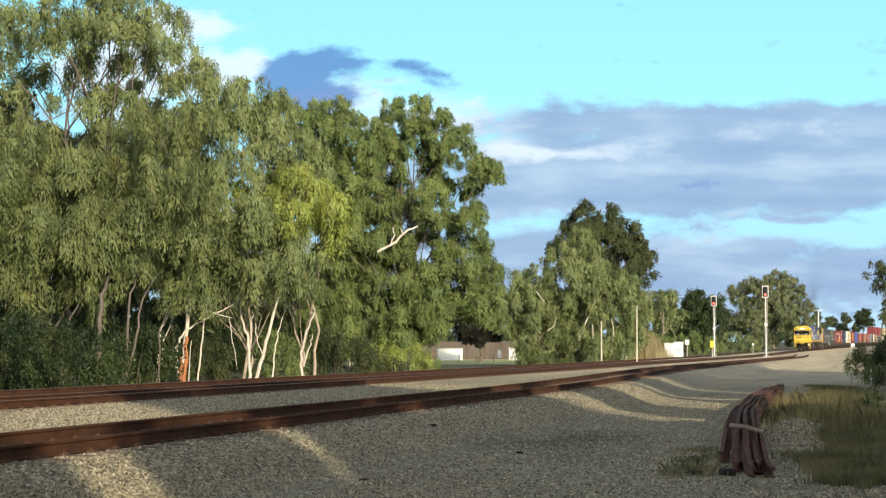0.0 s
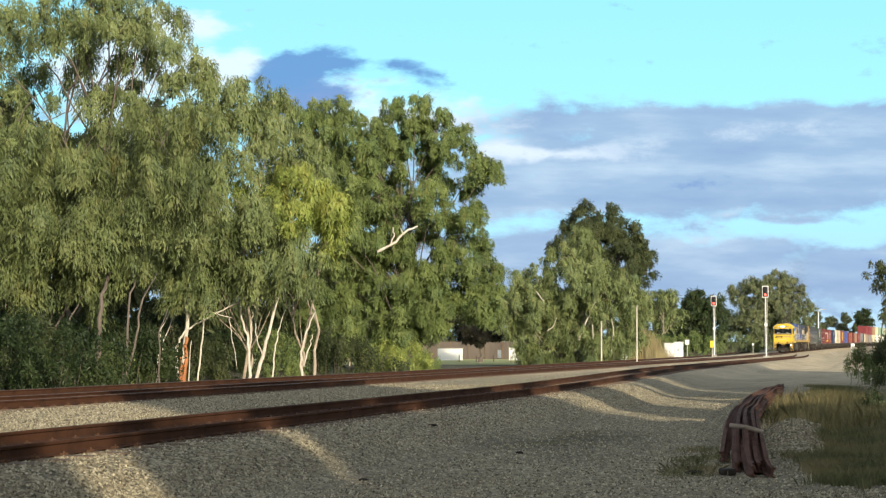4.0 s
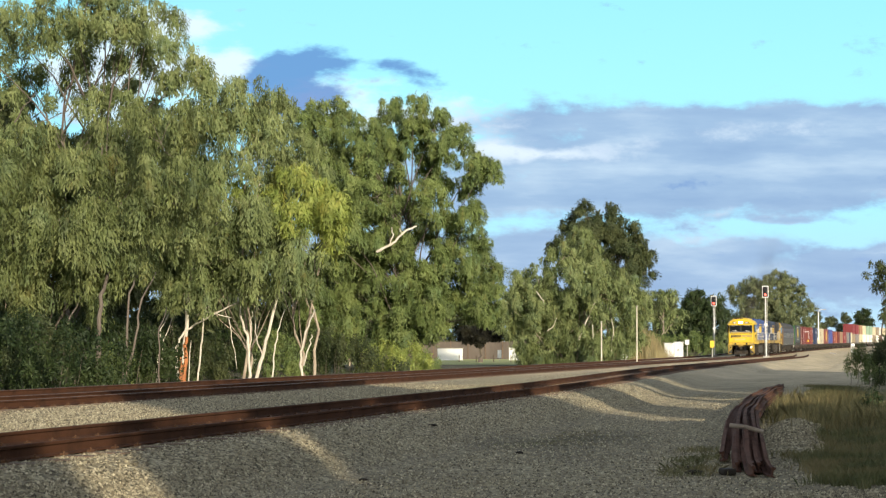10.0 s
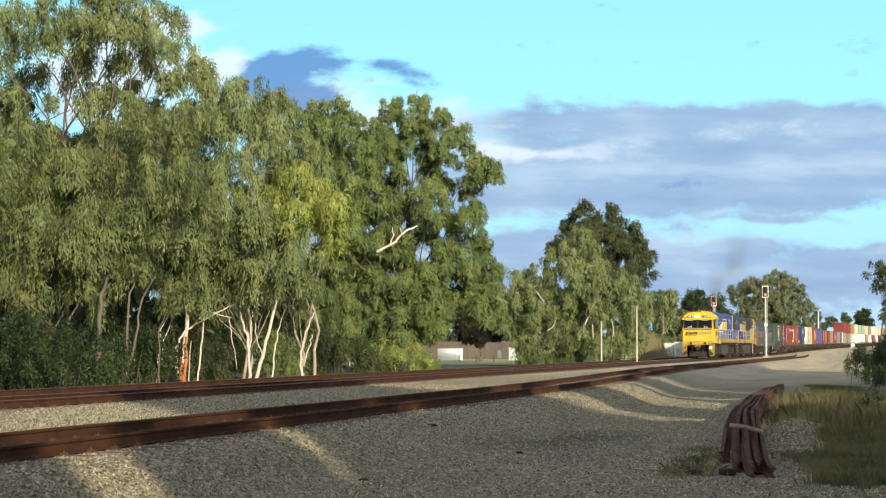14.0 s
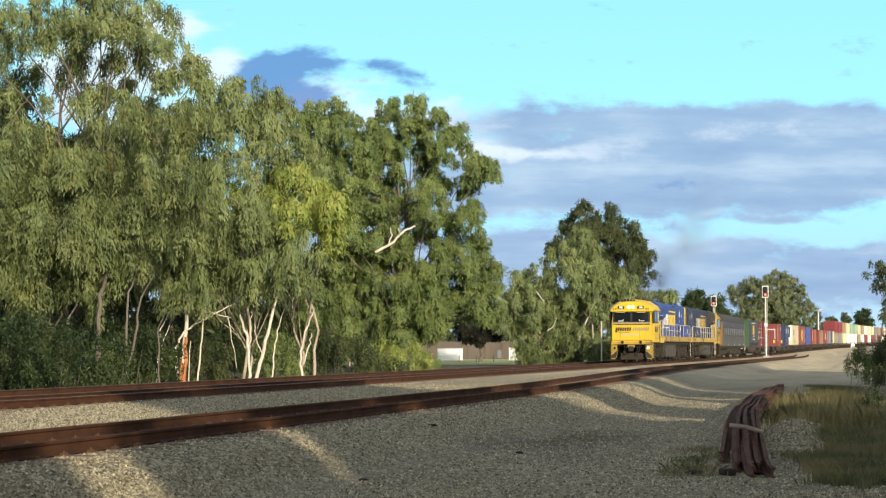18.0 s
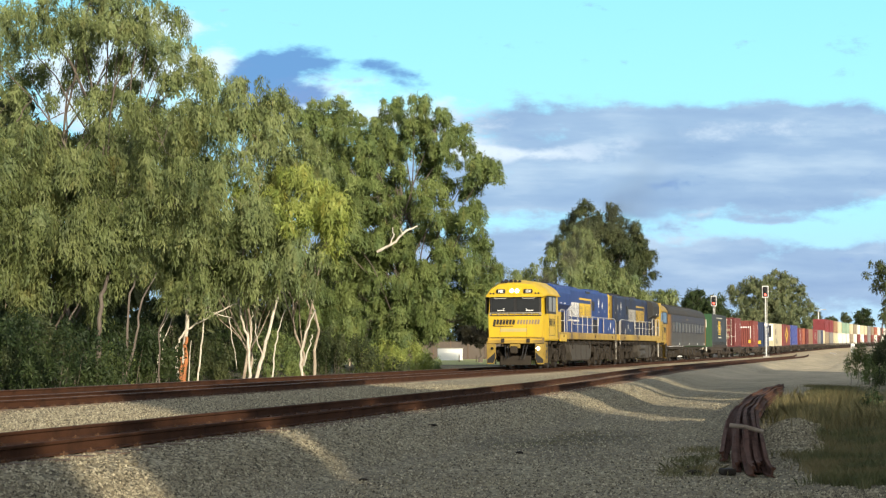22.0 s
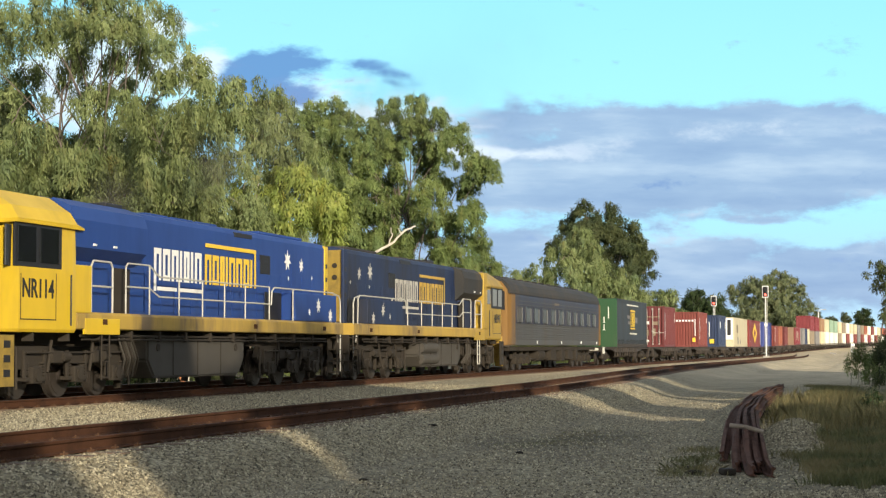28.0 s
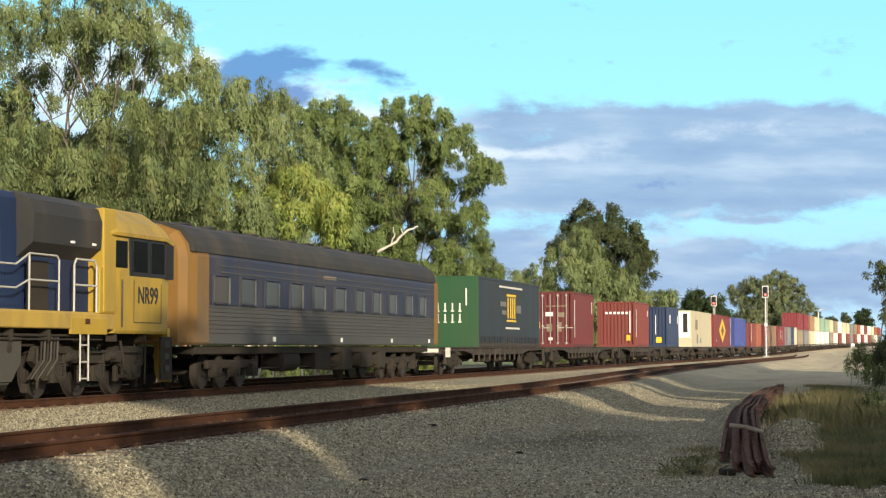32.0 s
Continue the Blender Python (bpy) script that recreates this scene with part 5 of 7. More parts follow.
    # painted letters as plain blocks: a white run and a yellow run under a yellow line, plus stars
    for s in (-1, 1):
        x = s * 1.045
        flip = 1 if s > 0 else -1
        base = -2.42 if s > 0 else 4.72
        tall, low = 3.40, 2.64
        pale, gold = ("mark_dull", "mark_dull_yellow") if worn else ("mark_white", "mark_yellow")

        def block(y0, wide, kind, drop=0.0):
            """One letter-like block of strokes that meet edge to edge."""
            q = 0.135
            out = [(y0, low - drop, y0 + flip * q, tall)]
            if kind != "stem":
                out.append((y0 + flip * q, tall - 0.14, y0 + flip * wide, tall))
            if kind == "arch":
                out.append((y0 + flip * (wide - q), low, y0 + flip * wide, tall - 0.14))
            if kind in ("bowl", "open"):
                out.append((y0 + flip * q, low, y0 + flip * wide, low + 0.13))
            if kind == "bowl":
                out.append((y0 + flip * (wide - q), low + 0.13, y0 + flip * wide, tall - 0.14))
            return out

        for i, (off, wide, kind, drop) in enumerate(((0.0, 0.42, "arch", 0.26), (0.52, 0.42, "bowl", 0.0), (1.04, 0.40, "arch", 0.0), (1.53, 0.15, "stem", 0.0), (1.78, 0.34, "bowl", 0.0), (2.22, 0.15, "stem", 0.0), (2.47, 0.42, "arch", 0.0))):
            part("letter_shape", bars(s, x, block(base + flip * off, wide, kind, drop)), pale, t, "white painted letter shape")
        for y0, y1 in ((0.0, 1.35), (1.5, 3.0)):
            part("underline", bars(s, x, [(base + flip * y0, 2.40, base + flip * y1, 2.49)] if y0 else [(base + flip * 0.2, 2.40, base + flip * y1, 2.49)]), pale, t)
        for off, wide, kind in ((3.12, 0.42, "arch"), (3.63, 0.42, "bowl"), (4.14, 0.30, "arch"), (4.53, 0.15, "stem"), (4.77, 0.42, "arch"), (5.28, 0.42, "arch"), (5.80, 0.42, "bowl"), (6.31, 0.15, "stem")):
            part("letter_shape", bars(s, x, block(base + flip * off, wide, kind)), gold, t, "yellow painted letter shape")
        part("emblem_line", bars(s, x, [(base + flip * 3.15, 3.58, base + flip * 6.72, 3.68), (base + flip * 6.60, low, base + flip * 6.72, 3.58)]), gold, t, "yellow painted line")
        for y, z, r, xx in ((6.87, 3.52, 0.30, 1.03), (8.05, 3.42, 0.21, 1.03), (6.95, 3.02, 0.07, 1.03), (9.0, 3.1, 0.07, 1.03), (7.6, 2.06, 0.10, 1.445), (8.4, 2.26, 0.22, 1.445), (9.5, 1.98, 0.21, 1.445)):
            shift = (-0.9 if xx > 1.2 else 0.75) if worn else 0.0
            part("star", flat_shape(star(r), s, s * xx, y + shift, z), pale, t, "white painted star")
        turn = Matrix.Rotation(radians(90 * s), 4, "Z") @ Matrix.Rotation(radians(90), 4, "X")
        lettering(number, 0.52, Matrix.Translation((s * 1.475, -8.95, 2.05)) @ turn, t, "mark_black", squash=0.90)
        part("door_outline", bars(s, s * 1.473, [(-9.68, 1.62, -9.66, 2.5), (-8.2, 1.62, -8.18, 2.55), (-9.68, 1.60, -8.18, 1.62)]), "black", t)
    lean = Matrix.Rotation(radians(12), 4, "Y")
    for i in range(7):
        part("letter_shape", one_box((-1.02 + 0.155 * i, -10.46, 2.24 if i else 2.20), (0.115, 0.02, 0.24 if i else 0.32), 0.0, lean), "mark_black", t, "black painted letter shape")
    for i in range(8):
        part("letter_shape", one_box((0.14 + 0.14 * i, -10.455, 2.24), (0.09, 0.02, 0.22), 0.0, lean), "box_sand", t, "faded pale letter shape")
    part("underline", one_box((-0.6, -10.46, 2.04), (0.95, 0.02, 0.03)), "mark_black", t)
    part("nose_lip", one_box((0, -10.43, 1.55), (2.58, 0.12, 0.045), 0.012), yellow, t)
    part("nose_seam", one_box((0, -10.452, 1.505), (2.56, 0.03, 0.02)), "black", t)
    part("worn_patch", one_box((-0.1, -10.453, 1.86), (1.3, 0.008, 0.16), 0.003), "worn_yellow", t, "pale rubbed patch on the nose")
    for x in (-0.75, 0.55):
        part("panel_seam", one_box((x, -10.453, 1.86), (0.012, 0.012, 0.5)), "black", t)
    return t


# second locomotive's blue: dirt and soot, with its shade darkened into the paint
M["loco_blue_dull"] = paint("loco_blue_dull", (0.009, 0.023, 0.070), 0.6, dirt=(0.020, 0.020, 0.023), amount=0.9, streak=True)
M["plough_paint"] = paint("grimy_shaded_yellow_paint", (0.30, 0.20, 0.03), 0.7, dirt=(0.06, 0.045, 0.025), amount=0.8, grain=0.2, coarse=1.6)
couple(locomotive("NR114", "blue", "loco_yellow", False, "leading blue and yellow diesel locomotive with lit headlights"), 9.9)
couple(locomotive("NR99", "loco_blue_dull", "loco_yellow_dull", True, "second blue and yellow locomotive, dirty and darkened as in shade, coupled cab-rearward"), 32.4, 180.0)


def crew_van():
    """Old fluted carriage used as a crew van: curved roof, yellow ends, dark blue window band."""
    t = thing("crew_van", "old dark blue and steel carriage with yellow ends", "railway carriage")
    half = [(1.42, 1.12), (1.46, 1.18), (1.46, 3.28), (1.40, 3.60), (1.14, 3.92), (0.6, 4.10), (0.2, 4.14)]
    L = 11.6
    part("lower_wall", prism(mirror_x([(1.43, 1.12), (1.45, 1.15), (1.45, 2.10)]), "y", -L + 1.2, L - 0.5), "van_steel", t, "fluted steel lower side, dirty and darkened as in shade")
    for s in (-1, 1):
        for k in range(7):
            part("flute", rods([[(s * 1.45, -L + 1.2, 1.42 + 0.105 * k), (s * 1.45, L - 0.5, 1.42 + 0.105 * k)]], 0.022, 6), "van_steel", t)
        for z in (3.10, 2.94):
            part("waist_moulding", one_box((s * 1.465, 0.7, z), (0.02, 2 * L - 2.4, 0.035), 0.004), "van_steel", t)
    part("window_band", prism(mirror_x([(1.455, 2.10), (1.46, 2.14), (1.46, 3.28), (1.42, 3.42)]), "y", -L + 1.2, L - 0.5), "van_blue", t, "dark blue window band")
    part("roof", prism(mirror_x([(1.475, 3.38), (1.462, 3.54), (1.36, 3.78), (1.11, 3.99), (0.62, 4.13), (0.2, 4.17)]), "y", -L + 0.30, L - 0.3), "van_roof", t, "dirty dark grey arched roof")
    full = mirror_x(half)
    part("front_end", loft([(-L, [(x * 0.80, z if z < 2.9 else 2.9 + (z - 2.9) * 0.85) for x, z in full]), (-L + 0.18, [(x * 0.92, z - 0.05 * (z > 3.2)) for x, z in full]), (-L + 0.55, [(x * 0.99, z) for x, z in full]), (-L + 1.25, [(x * 1.004, z + 0.004) for x, z in full])]), "van_yellow", t, "orange-yellow rounded end")
    part("rear_end", prism(mirror_x([(1.44, 1.12), (1.47, 1.18), (1.47, 3.3), (1.36, 3.66)]), "y", L - 0.52, L), "van_yellow", t)
    for s in (-1, 1):
        for k in range(11):
            y = (-9.57, -7.72, -5.90, -3.93, -1.95, 0.01, 2.01, 3.84, 5.66, 7.65, 9.4)[k]
            w = 1.12 if k < 6 else 0.9
            win = part("window", one_box((s * 1.462, y, 2.49), (0.025, w, 0.78), 0.01), "van_blue", t)
            part("window_pane", one_box((s * 1.47, y, 2.49), (0.022, w - 0.08, 0.70), 0.06), "van_pane" if k else "van_steel", win, "" if k else "grey blind in the window")
        for y in (-5.65, 0.25, 5.65, 10.4):
            part("white_plate", one_box((s * 1.462, y, 1.27), (0.02, 0.16, 0.13)), "mark_white", t)
        part("name_plate", bars(s, s * 1.463, [(-1.5, 3.06, -0.3, 3.16)]), "box_sand", t)
    for y in np.arange(-9.5, 10.5, 1.6):
        part("roof_vent", one_box((0, float(y), 4.18), (1.1, 0.5, 0.06), 0.02), "van_roof", t)
    bm = bmesh.new()
    box(bm, (0, 0, 0.98), (2.6, 21.6, 0.2), 0.03)
    for s in (-1, 1):
        drum(bm, (s * 1.05, -3.9, 0.68), (0, 1, 0), 0.3, 1.5, 20, 0.05)
        for y, w, h in ((-1.2, 1.4, 0.5), (1.2, 0.9, 0.6), (3.2, 1.2, 0.45), (5.0, 0.6, 0.55)):
            box(bm, (s * 1.1, y, 0.66), (0.5, w, h), 0.03)
        rod(bm, (s * 1.2, -6, 0.5), (s * 1.2, 6, 0.5), 0.02, 6)
    part("underframe_gear", bm, "grime", t)
    for e in (-1, 1):
        bm = bmesh.new()
        for s in (-1, 1):
            x = s * 1.08
            box(bm, (x, 0, 0.62), (0.14, 3.4, 0.22), 0.04)
            for ax in (-1.3, 0, 1.3):
                box(bm, (x + s * 0.08, ax, 0.46), (0.24, 0.34, 0.34), 0.03)
                box(bm, (x, ax + 0.42, 0.72), (0.12, 0.22, 0.4), 0.03)
                drum(bm, (x + s * 0.21, ax, 0.46), (1, 0, 0), 0.11, 0.05, 14)
            rod(bm, (x + s * 0.06, -1.7, 0.9), (x + s * 0.06, 1.7, 0.9), 0.05, 8)
        box(bm, (0, 0.65, 0.66), (2.2, 0.3, 0.22), 0.03)
        b = part("bogie", bm, "grime", t, "grimy three-axle carriage bogie", pose(0, e * 7.9, 0))
        for ax in (-1.3, 0, 1.3):
            part("wheelset", WHEELS[0.44], None, b, at=pose(0, ax, 0))
    bm = bmesh.new()
    for e in (-1, 1):
        box(bm, (0, e * (L + 0.35), 0.95), (0.24, 0.9, 0.24), 0.03)
    for x in (-0.55, 0.55):
        box(bm, (x, L + 0.06, 2.1), (0.06, 0.1, 2.1), 0.02)
    part("coupler", bm, "grime", t)
    return t


couple(crew_van(), 55.35)


# ---- wagons and containers ----
def wagon_meshes():
    out = {}
    for kind, L in (("flat", 19.4), ("short", 15.6)):
        bm = bmesh.new()
        for s in (-1, 1):
            tmp = prism([(-L / 2, 1.04), (L / 2, 1.04), (L / 2, 0.92), (L / 2 - 3.6, 0.90), (L / 2 - 5.2, 0.74), (-L / 2 + 5.2, 0.74), (-L / 2 + 3.6, 0.90), (-L / 2, 0.92)], "x", s * 1.18 - 0.03, s * 1.18 + 0.03)
            me = bpy.data.meshes.new("tmp")
            tmp.to_mesh(me)
            tmp.free()
            bm.from_mesh(me)
            bpy.data.meshes.remove(me)
            box(bm, (s * 1.18, 0, 1.03), (0.18, L, 0.04), 0.006)
            for y in np.arange(-L / 2 + 5.0, L / 2 - 4.9, 0.95):
                box(bm, (s * 1.22, float(y), 0.74), (0.06, 0.09, 0.5), 0.01)
            for y in (-L / 2 + 0.5, L / 2 - 0.5):
                box(bm, (s * 1.22, y, 0.7), (0.10, 0.10, 0.6), 0.02)
        box(bm, (0, 0, 0.86), (0.5, L, 0.3), 0.02)
        for y in np.arange(-L / 2 + 0.6, L / 2, 1.5):
            box(bm, (0, float(y), 1.0), (2.36, 0.16, 0.08), 0.01)
        for e in (-1, 1):
            box(bm, (0, e * (L / 2 - 0.1), 0.92), (2.4, 0.2, 0.26), 0.02)
        body = mesh_from("frame", bm, "deck")
        bm = bmesh.new()
        for e in (-1, 1):
            box(bm, (0, e * (L / 2 + 0.3), 0.9), (0.22, 0.7, 0.22), 0.03)
            for x in (-0.4, 0.4):
                rod(bm, (x, e * L / 2, 0.85), (x * 0.8, e * (L / 2 + 0.3), 0.45), 0.022, 6)
        coup = mesh_from("coupler", bm, "grime")
        bm = bmesh.new()
        for s in (-1, 1):
            drum(bm, (s * 0.8, 1.6, 0.62), (0, 1, 0), 0.2, 1.2, 14, 0.03)
            box(bm, (s * 0.7, -1.2, 0.6), (0.5, 0.8, 0.35), 0.03)
        box(bm, (0, 0.4, 0.66), (1.5, 0.16, 0.12), 0.01)
        box(bm, (0, 0.3, 0.62), (0.3, 3.2, 0.1), 0.01)
        box(bm, (0, -1.2, 0.6), (1.2, 0.12, 0.1), 0.01)
        box(bm, (0, 1.6, 0.62), (1.4, 0.12, 0.1), 0.01)
        gear = mesh_from("brake_gear", bm, "grime")
        out[kind] = (L, body, coup, gear)
    return out


WAGON = wagon_meshes()


def wagon(centre, kind="flat", pale=False, gear=True):
    L, body, coup, rig = WAGON[kind]
    t = thing("container_wagon", "rusty brown skeletal container wagon", "railway wagon", "container wagons of the train")
    part("frame", body, None, t)
    part("coupler", coup, None, t)
    if gear:
        part("brake_gear", rig, None, t)
    for e in (-1, 1):
        freight_bogie(t, e * (L / 2 - 2.3))
    if pale:
        bm = bmesh.new()
        for s in (-1, 1):
            box(bm, (s * 1.27, -L / 2 + 0.75, 0.85), (0.02, 0.7, 0.36), 0.01)
        box(bm, (0, -L / 2 - 0.01, 0.92), (2.2, 0.02, 0.14), 0.004)
        part("pale_panel", bm, "box_white", t, "pale panel at the wagon end")
    couple(t, centre)
    return t


def ribbed(L, H, w, pitch, depth):
    """Corrugated walls: pressed panels between a frame, roof and floor closing them."""
    bm = bmesh.new()
    prof = []
    n = max(2, int((L - 0.36) / pitch))
    p = (L - 0.36) / n
    y = -L / 2 + 0.18
    for i in range(n):
        prof += [(y, 0.0), (y + p * 0.30, 0.0), (y + p * 0.5, depth), (y + p * 0.80, depth)]
        y += p
    prof.append((L / 2 - 0.18, 0.0))
    for s in (-1, 1):
        a = [bm.verts.new((s * (w / 2 - 0.012 - d), q, 0.16)) for q, d in prof]
        b = [bm.verts.new((s * (w / 2 - 0.012 - d), q, H - 0.10)) for q, d in prof]
        for i in range(len(prof) - 1):
            bm.faces.new((a[i], a[i + 1], b[i + 1], b[i]) if s > 0 else (a[i + 1], a[i], b[i], b[i + 1]))
    n = 9
    p = (w - 0.36) / n
    x = -w / 2 + 0.18
    prof = []
    for i in range(n):
        prof += [(x, 0.0), (x + p * 0.30, 0.0), (x + p * 0.5, depth), (x + p * 0.80, depth)]
        x += p
    prof.append((w / 2 - 0.18, 0.0))
    for s in (-1, 1):
        a = [bm.verts.new((q, s * (L / 2 - 0.012 - d), 0.16)) for q, d in prof]
        b = [bm.verts.new((q, s * (L / 2 - 0.012 - d), H - 0.10)) for q, d in prof]
        for i in range(len(prof) - 1):
            bm.faces.new((a[i], a[i + 1], b[i + 1], b[i]) if s < 0 else (a[i + 1], a[i], b[i], b[i + 1]))
    box(bm, (0, 0, H - 0.045), (w - 0.06, L - 0.06, 0.05))
    box(bm, (0, 0, 0.09), (w - 0.06, L - 0.06, 0.1))
    return bm


def frame_bm(L, H, w):
    bm = bmesh.new()
    for sx in (-1, 1):
        for sy in (-1, 1):
            box(bm, (sx * (w / 2 - 0.08), sy * (L / 2 - 0.09), H / 2), (0.16, 0.18, H), 0.012)
            for z in (0.06, H - 0.06):
                box(bm, (sx * (w / 2 - 0.08), sy * (L / 2 - 0.085), z), (0.18, 0.19, 0.122), 0.01)
        for z, h in ((0.08, 0.16), (H - 0.05, 0.10)):
            box(bm, (sx * (w / 2 - 0.03), 0, z), (0.06, L - 0.3, h), 0.008)
    for sy in (-1, 1):
        for z, h in ((0.09, 0.18), (H - 0.06, 0.12)):
            box(bm, (0, sy * (L / 2 - 0.03), z), (w - 0.3, 0.06, h), 0.008)
    return bm


def doors_bm(L, H, w):
    """Locking bars and hinges on the end that faces down the line."""
    bm = bmesh.new()
    y = -L / 2 + 0.0
    for x in (-0.85, -0.4, 0.4, 0.85):
        rod(bm, (x, y - 0.02, 0.14), (x, y - 0.02, H - 0.1), 0.022, 6)
        for z in (0.2, 1.1, H - 0.2):
            box(bm, (x, y - 0.01, z), (0.12, 0.05, 0.07), 0.008)
        box(bm, (x + 0.16, y - 0.03, 1.0), (0.36, 0.03, 0.05), 0.006)
    box(bm, (0, y + 0.005, H / 2), (0.03, 0.03, H - 0.3))
    return bm


BOXES = {}


def container(centre, L, H, colour, label, z=1.05, door=False, smooth=False, marks=(), frame_colour=None):
    """marks: (side, y0, z0, y1, z1, material): bars on the +x side ('s') or on the -y end ('e'; y counts across)."""
    w = 2.44
    key = (L, H, colour, smooth)
    if key not in BOXES:
        if smooth:
            bm = one_box((0, 0, H / 2), (w - 0.05, L - 0.05, H - 0.06), 0.01)
        else:
            bm = ribbed(L, H, w, 0.28 if L < 13 else 0.36, 0.055)
        BOXES[key] = (mesh_from("shell", bm, colour), mesh_from("corner_frame", frame_bm(L, H, w), frame_colour or colour), mesh_from("door_bars", doors_bm(L, H, w), "silver" if colour in ("box_maroon",) else colour))
    a, b, c = BOXES[key]
    t = thing("shipping_container", label, "shipping container", "containers on the train")
    part("shell", a, None, t)
    part("corner_frame", b, None, t)
    if door:
        part("door_bars", c, None, t)
    for side, y0, z0, y1, z1, m in marks:
        bm = bmesh.new()
        if side == "s":
            box(bm, (w / 2 + 0.006, (y0 + y1) / 2, (z0 + z1) / 2), (0.012, abs(y1 - y0), abs(z1 - z0)))
        else:
            box(bm, ((y0 + y1) / 2, -L / 2 - 0.004, (z0 + z1) / 2), (abs(y1 - y0), 0.012, abs(z1 - z0)))
        part("painted_mark", bm, m, t)
    couple(t, centre)
    TOPS.append((t, z))
    return t


TOPS = []
T20, T40, T48 = 6.06, 12.19, 14.63


def rake():
    """The wagons in order from the crew van, with what stands on them."""
    wagon(78.1, "flat", True)
    t = container(80.45, T40, 2.90, "box_navy", "navy curtain-sided container with green end and yellow emblem", smooth=True, frame_colour="box_navy",
                  marks=[("s", -0.80, 1.25, -0.62, 2.15, "mark_yellow"), ("s", -0.28, 1.25, -0.10, 2.15, "mark_yellow"), ("s", 0.14, 1.25, 0.32, 2.15, "mark_yellow"), ("s", 0.56, 1.25, 0.74, 2.15, "mark_yellow"),
                         ("s", -0.95, 2.20, 0.90, 2.30, "mark_yellow"), ("s", -0.95, 1.10, 0.90, 1.18, "mark_yellow"), ("s", -2.2, 1.75, -1.05, 1.95, "box_grey"), ("s", -1.9, 1.40, -1.05, 1.58, "box_grey"),
                         ("s", -2.4, 2.55, 2.2, 2.63, "box_white"), ("s", -1.2, 0.78, 1.6, 0.86, "box_white"), ("s", 1.0, 1.50, 1.9, 1.85, "box_grey")])
    bm = one_box((0, -T40 / 2 - 0.006, 1.45), (2.42, 0.06, 2.88), 0.01)
    end = part("end_wall", bm, "box_green", t, "bright green end wall")
    for k in range(4):
        for z in (1.2, 1.65):
            bm = one_box((-0.5 + 0.31 * k, -T40 / 2 - 0.046, z), (0.06, 0.02, 0.30))
            box(bm, (-0.5 + 0.31 * k, -T40 / 2 - 0.046, z - 0.18), (0.14, 0.02, 0.05))
            part("painted_mark", bm, "box_white", end)
    part("painted_mark", one_box((0.7, -T40 / 2 - 0.045, 2.05), (0.06, 0.02, 0.7)), "box_white", end)
    part("painted_mark", one_box((-0.9, -T40 / 2 - 0.045, 2.1), (0.3, 0.02, 0.2)), "box_white", end)
    bm = bmesh.new()
    for k in range(24):
        y = -T40 / 2 + 0.4 + 0.49 * k
        box(bm, (1.232, y, 0.28), (0.02, 0.05, 0.34), 0.004, Matrix.Rotation(radians(random.uniform(-15, 15)), 4, "X"))
    part("curtain_strap", bm, "black", t)["kind"] = "stuff"
    part("side_sill", one_box((1.225, 0, 0.10), (0.03, T40, 0.16), 0.006), "deck", t)

    red_marks = [("e", -0.9, 1.95, -0.75, 2.1, "mark_white"), ("e", -0.25, 1.6, 0.15, 1.82, "mark_white"), ("e", 0.42, 1.55, 0.75, 1.8, "box_sand"), ("e", -0.9, 1.05, -0.55, 1.3, "mark_yellow"), ("e", -0.2, 0.8, 0.1, 1.2, "box_sand"),
                 ("e", 0.4, 0.8, 0.6, 1.3, "box_sand"), ("e", -0.1, 0.35, 0.12, 0.5, "mark_white"), ("e", -0.2, 2.1, 0.9, 2.16, "box_sand"), ("s", -2.7, 0.5, -2.62, 2.45, "mark_white"), ("s", 2.4, 1.8, 2.52, 2.45, "mark_white")]
    wagon(98.6)
    container(98.25, T20, 2.88, "box_maroon", "maroon container with locking bars on its end doors", door=True, marks=red_marks)
    wagon(119.4)
    container(119.65, T20, 2.88, "box_red", "weathered red corrugated steel container", marks=[("e", -0.7 + 0.26 * k, 2.08, -0.54 + 0.26 * k, 2.24, "mark_white") for k in range(6)] + [("e", 0.85, 0.9, 0.92, 2.3, "mark_white"), ("e", 0.65, 0.4, 0.9, 0.75, "mark_yellow"), ("s", -2.65, 0.6, -2.55, 2.4, "mark_white"), ("s", 2.3, 2.0, 2.5, 2.4, "mark_white")])
    wagon(137.2, "short")
    container(135.35, T20, 2.88, "box_blue", "dark blue corrugated steel container", marks=[("e", 0.3, 0.9, 0.36, 2.3, "mark_white"), ("e", 0.35, 0.3, 0.75, 0.7, "mark_yellow"), ("s", -2.2, 1.7, -1.6, 2.3, "mark_white"), ("s", 2.2, 1.7, 2.5, 2.3, "mark_white")])
    wagon(154.2, "short")
    t = container(153.7, T48, 2.90, "box_cream", "cream refrigerated container with machinery end", smooth=True, marks=[("s", -4.5, 1.4, -3.0, 2.2, "box_sand"), ("s", -3.5, 0.25, -2.8, 1.0, "box_grey"), ("s", -1.2, 0.3, -0.6, 0.7, "box_grey")])
    bm = one_box((0, -T48 / 2 - 0.03, 1.75), (2.2, 0.1, 2.1), 0.03)
    eng = part("cooling_unit", bm, "mark_white", t, "white cooling unit")
    part("grille", one_box((0.75, -T48 / 2 - 0.09, 1.9), (0.35, 0.03, 1.5), 0.02), "black", eng)
    wagon(171.6, "short")
    t = container(170.6, T48, 2.90, "box_scarlet", "scarlet curtain-sided container with yellow diamond", smooth=True, marks=[("s", 7.05, 0.2, 7.25, 2.75, "box_white"), ("s", -5.6, 0.5, -5.3, 0.6, "mark_white")])
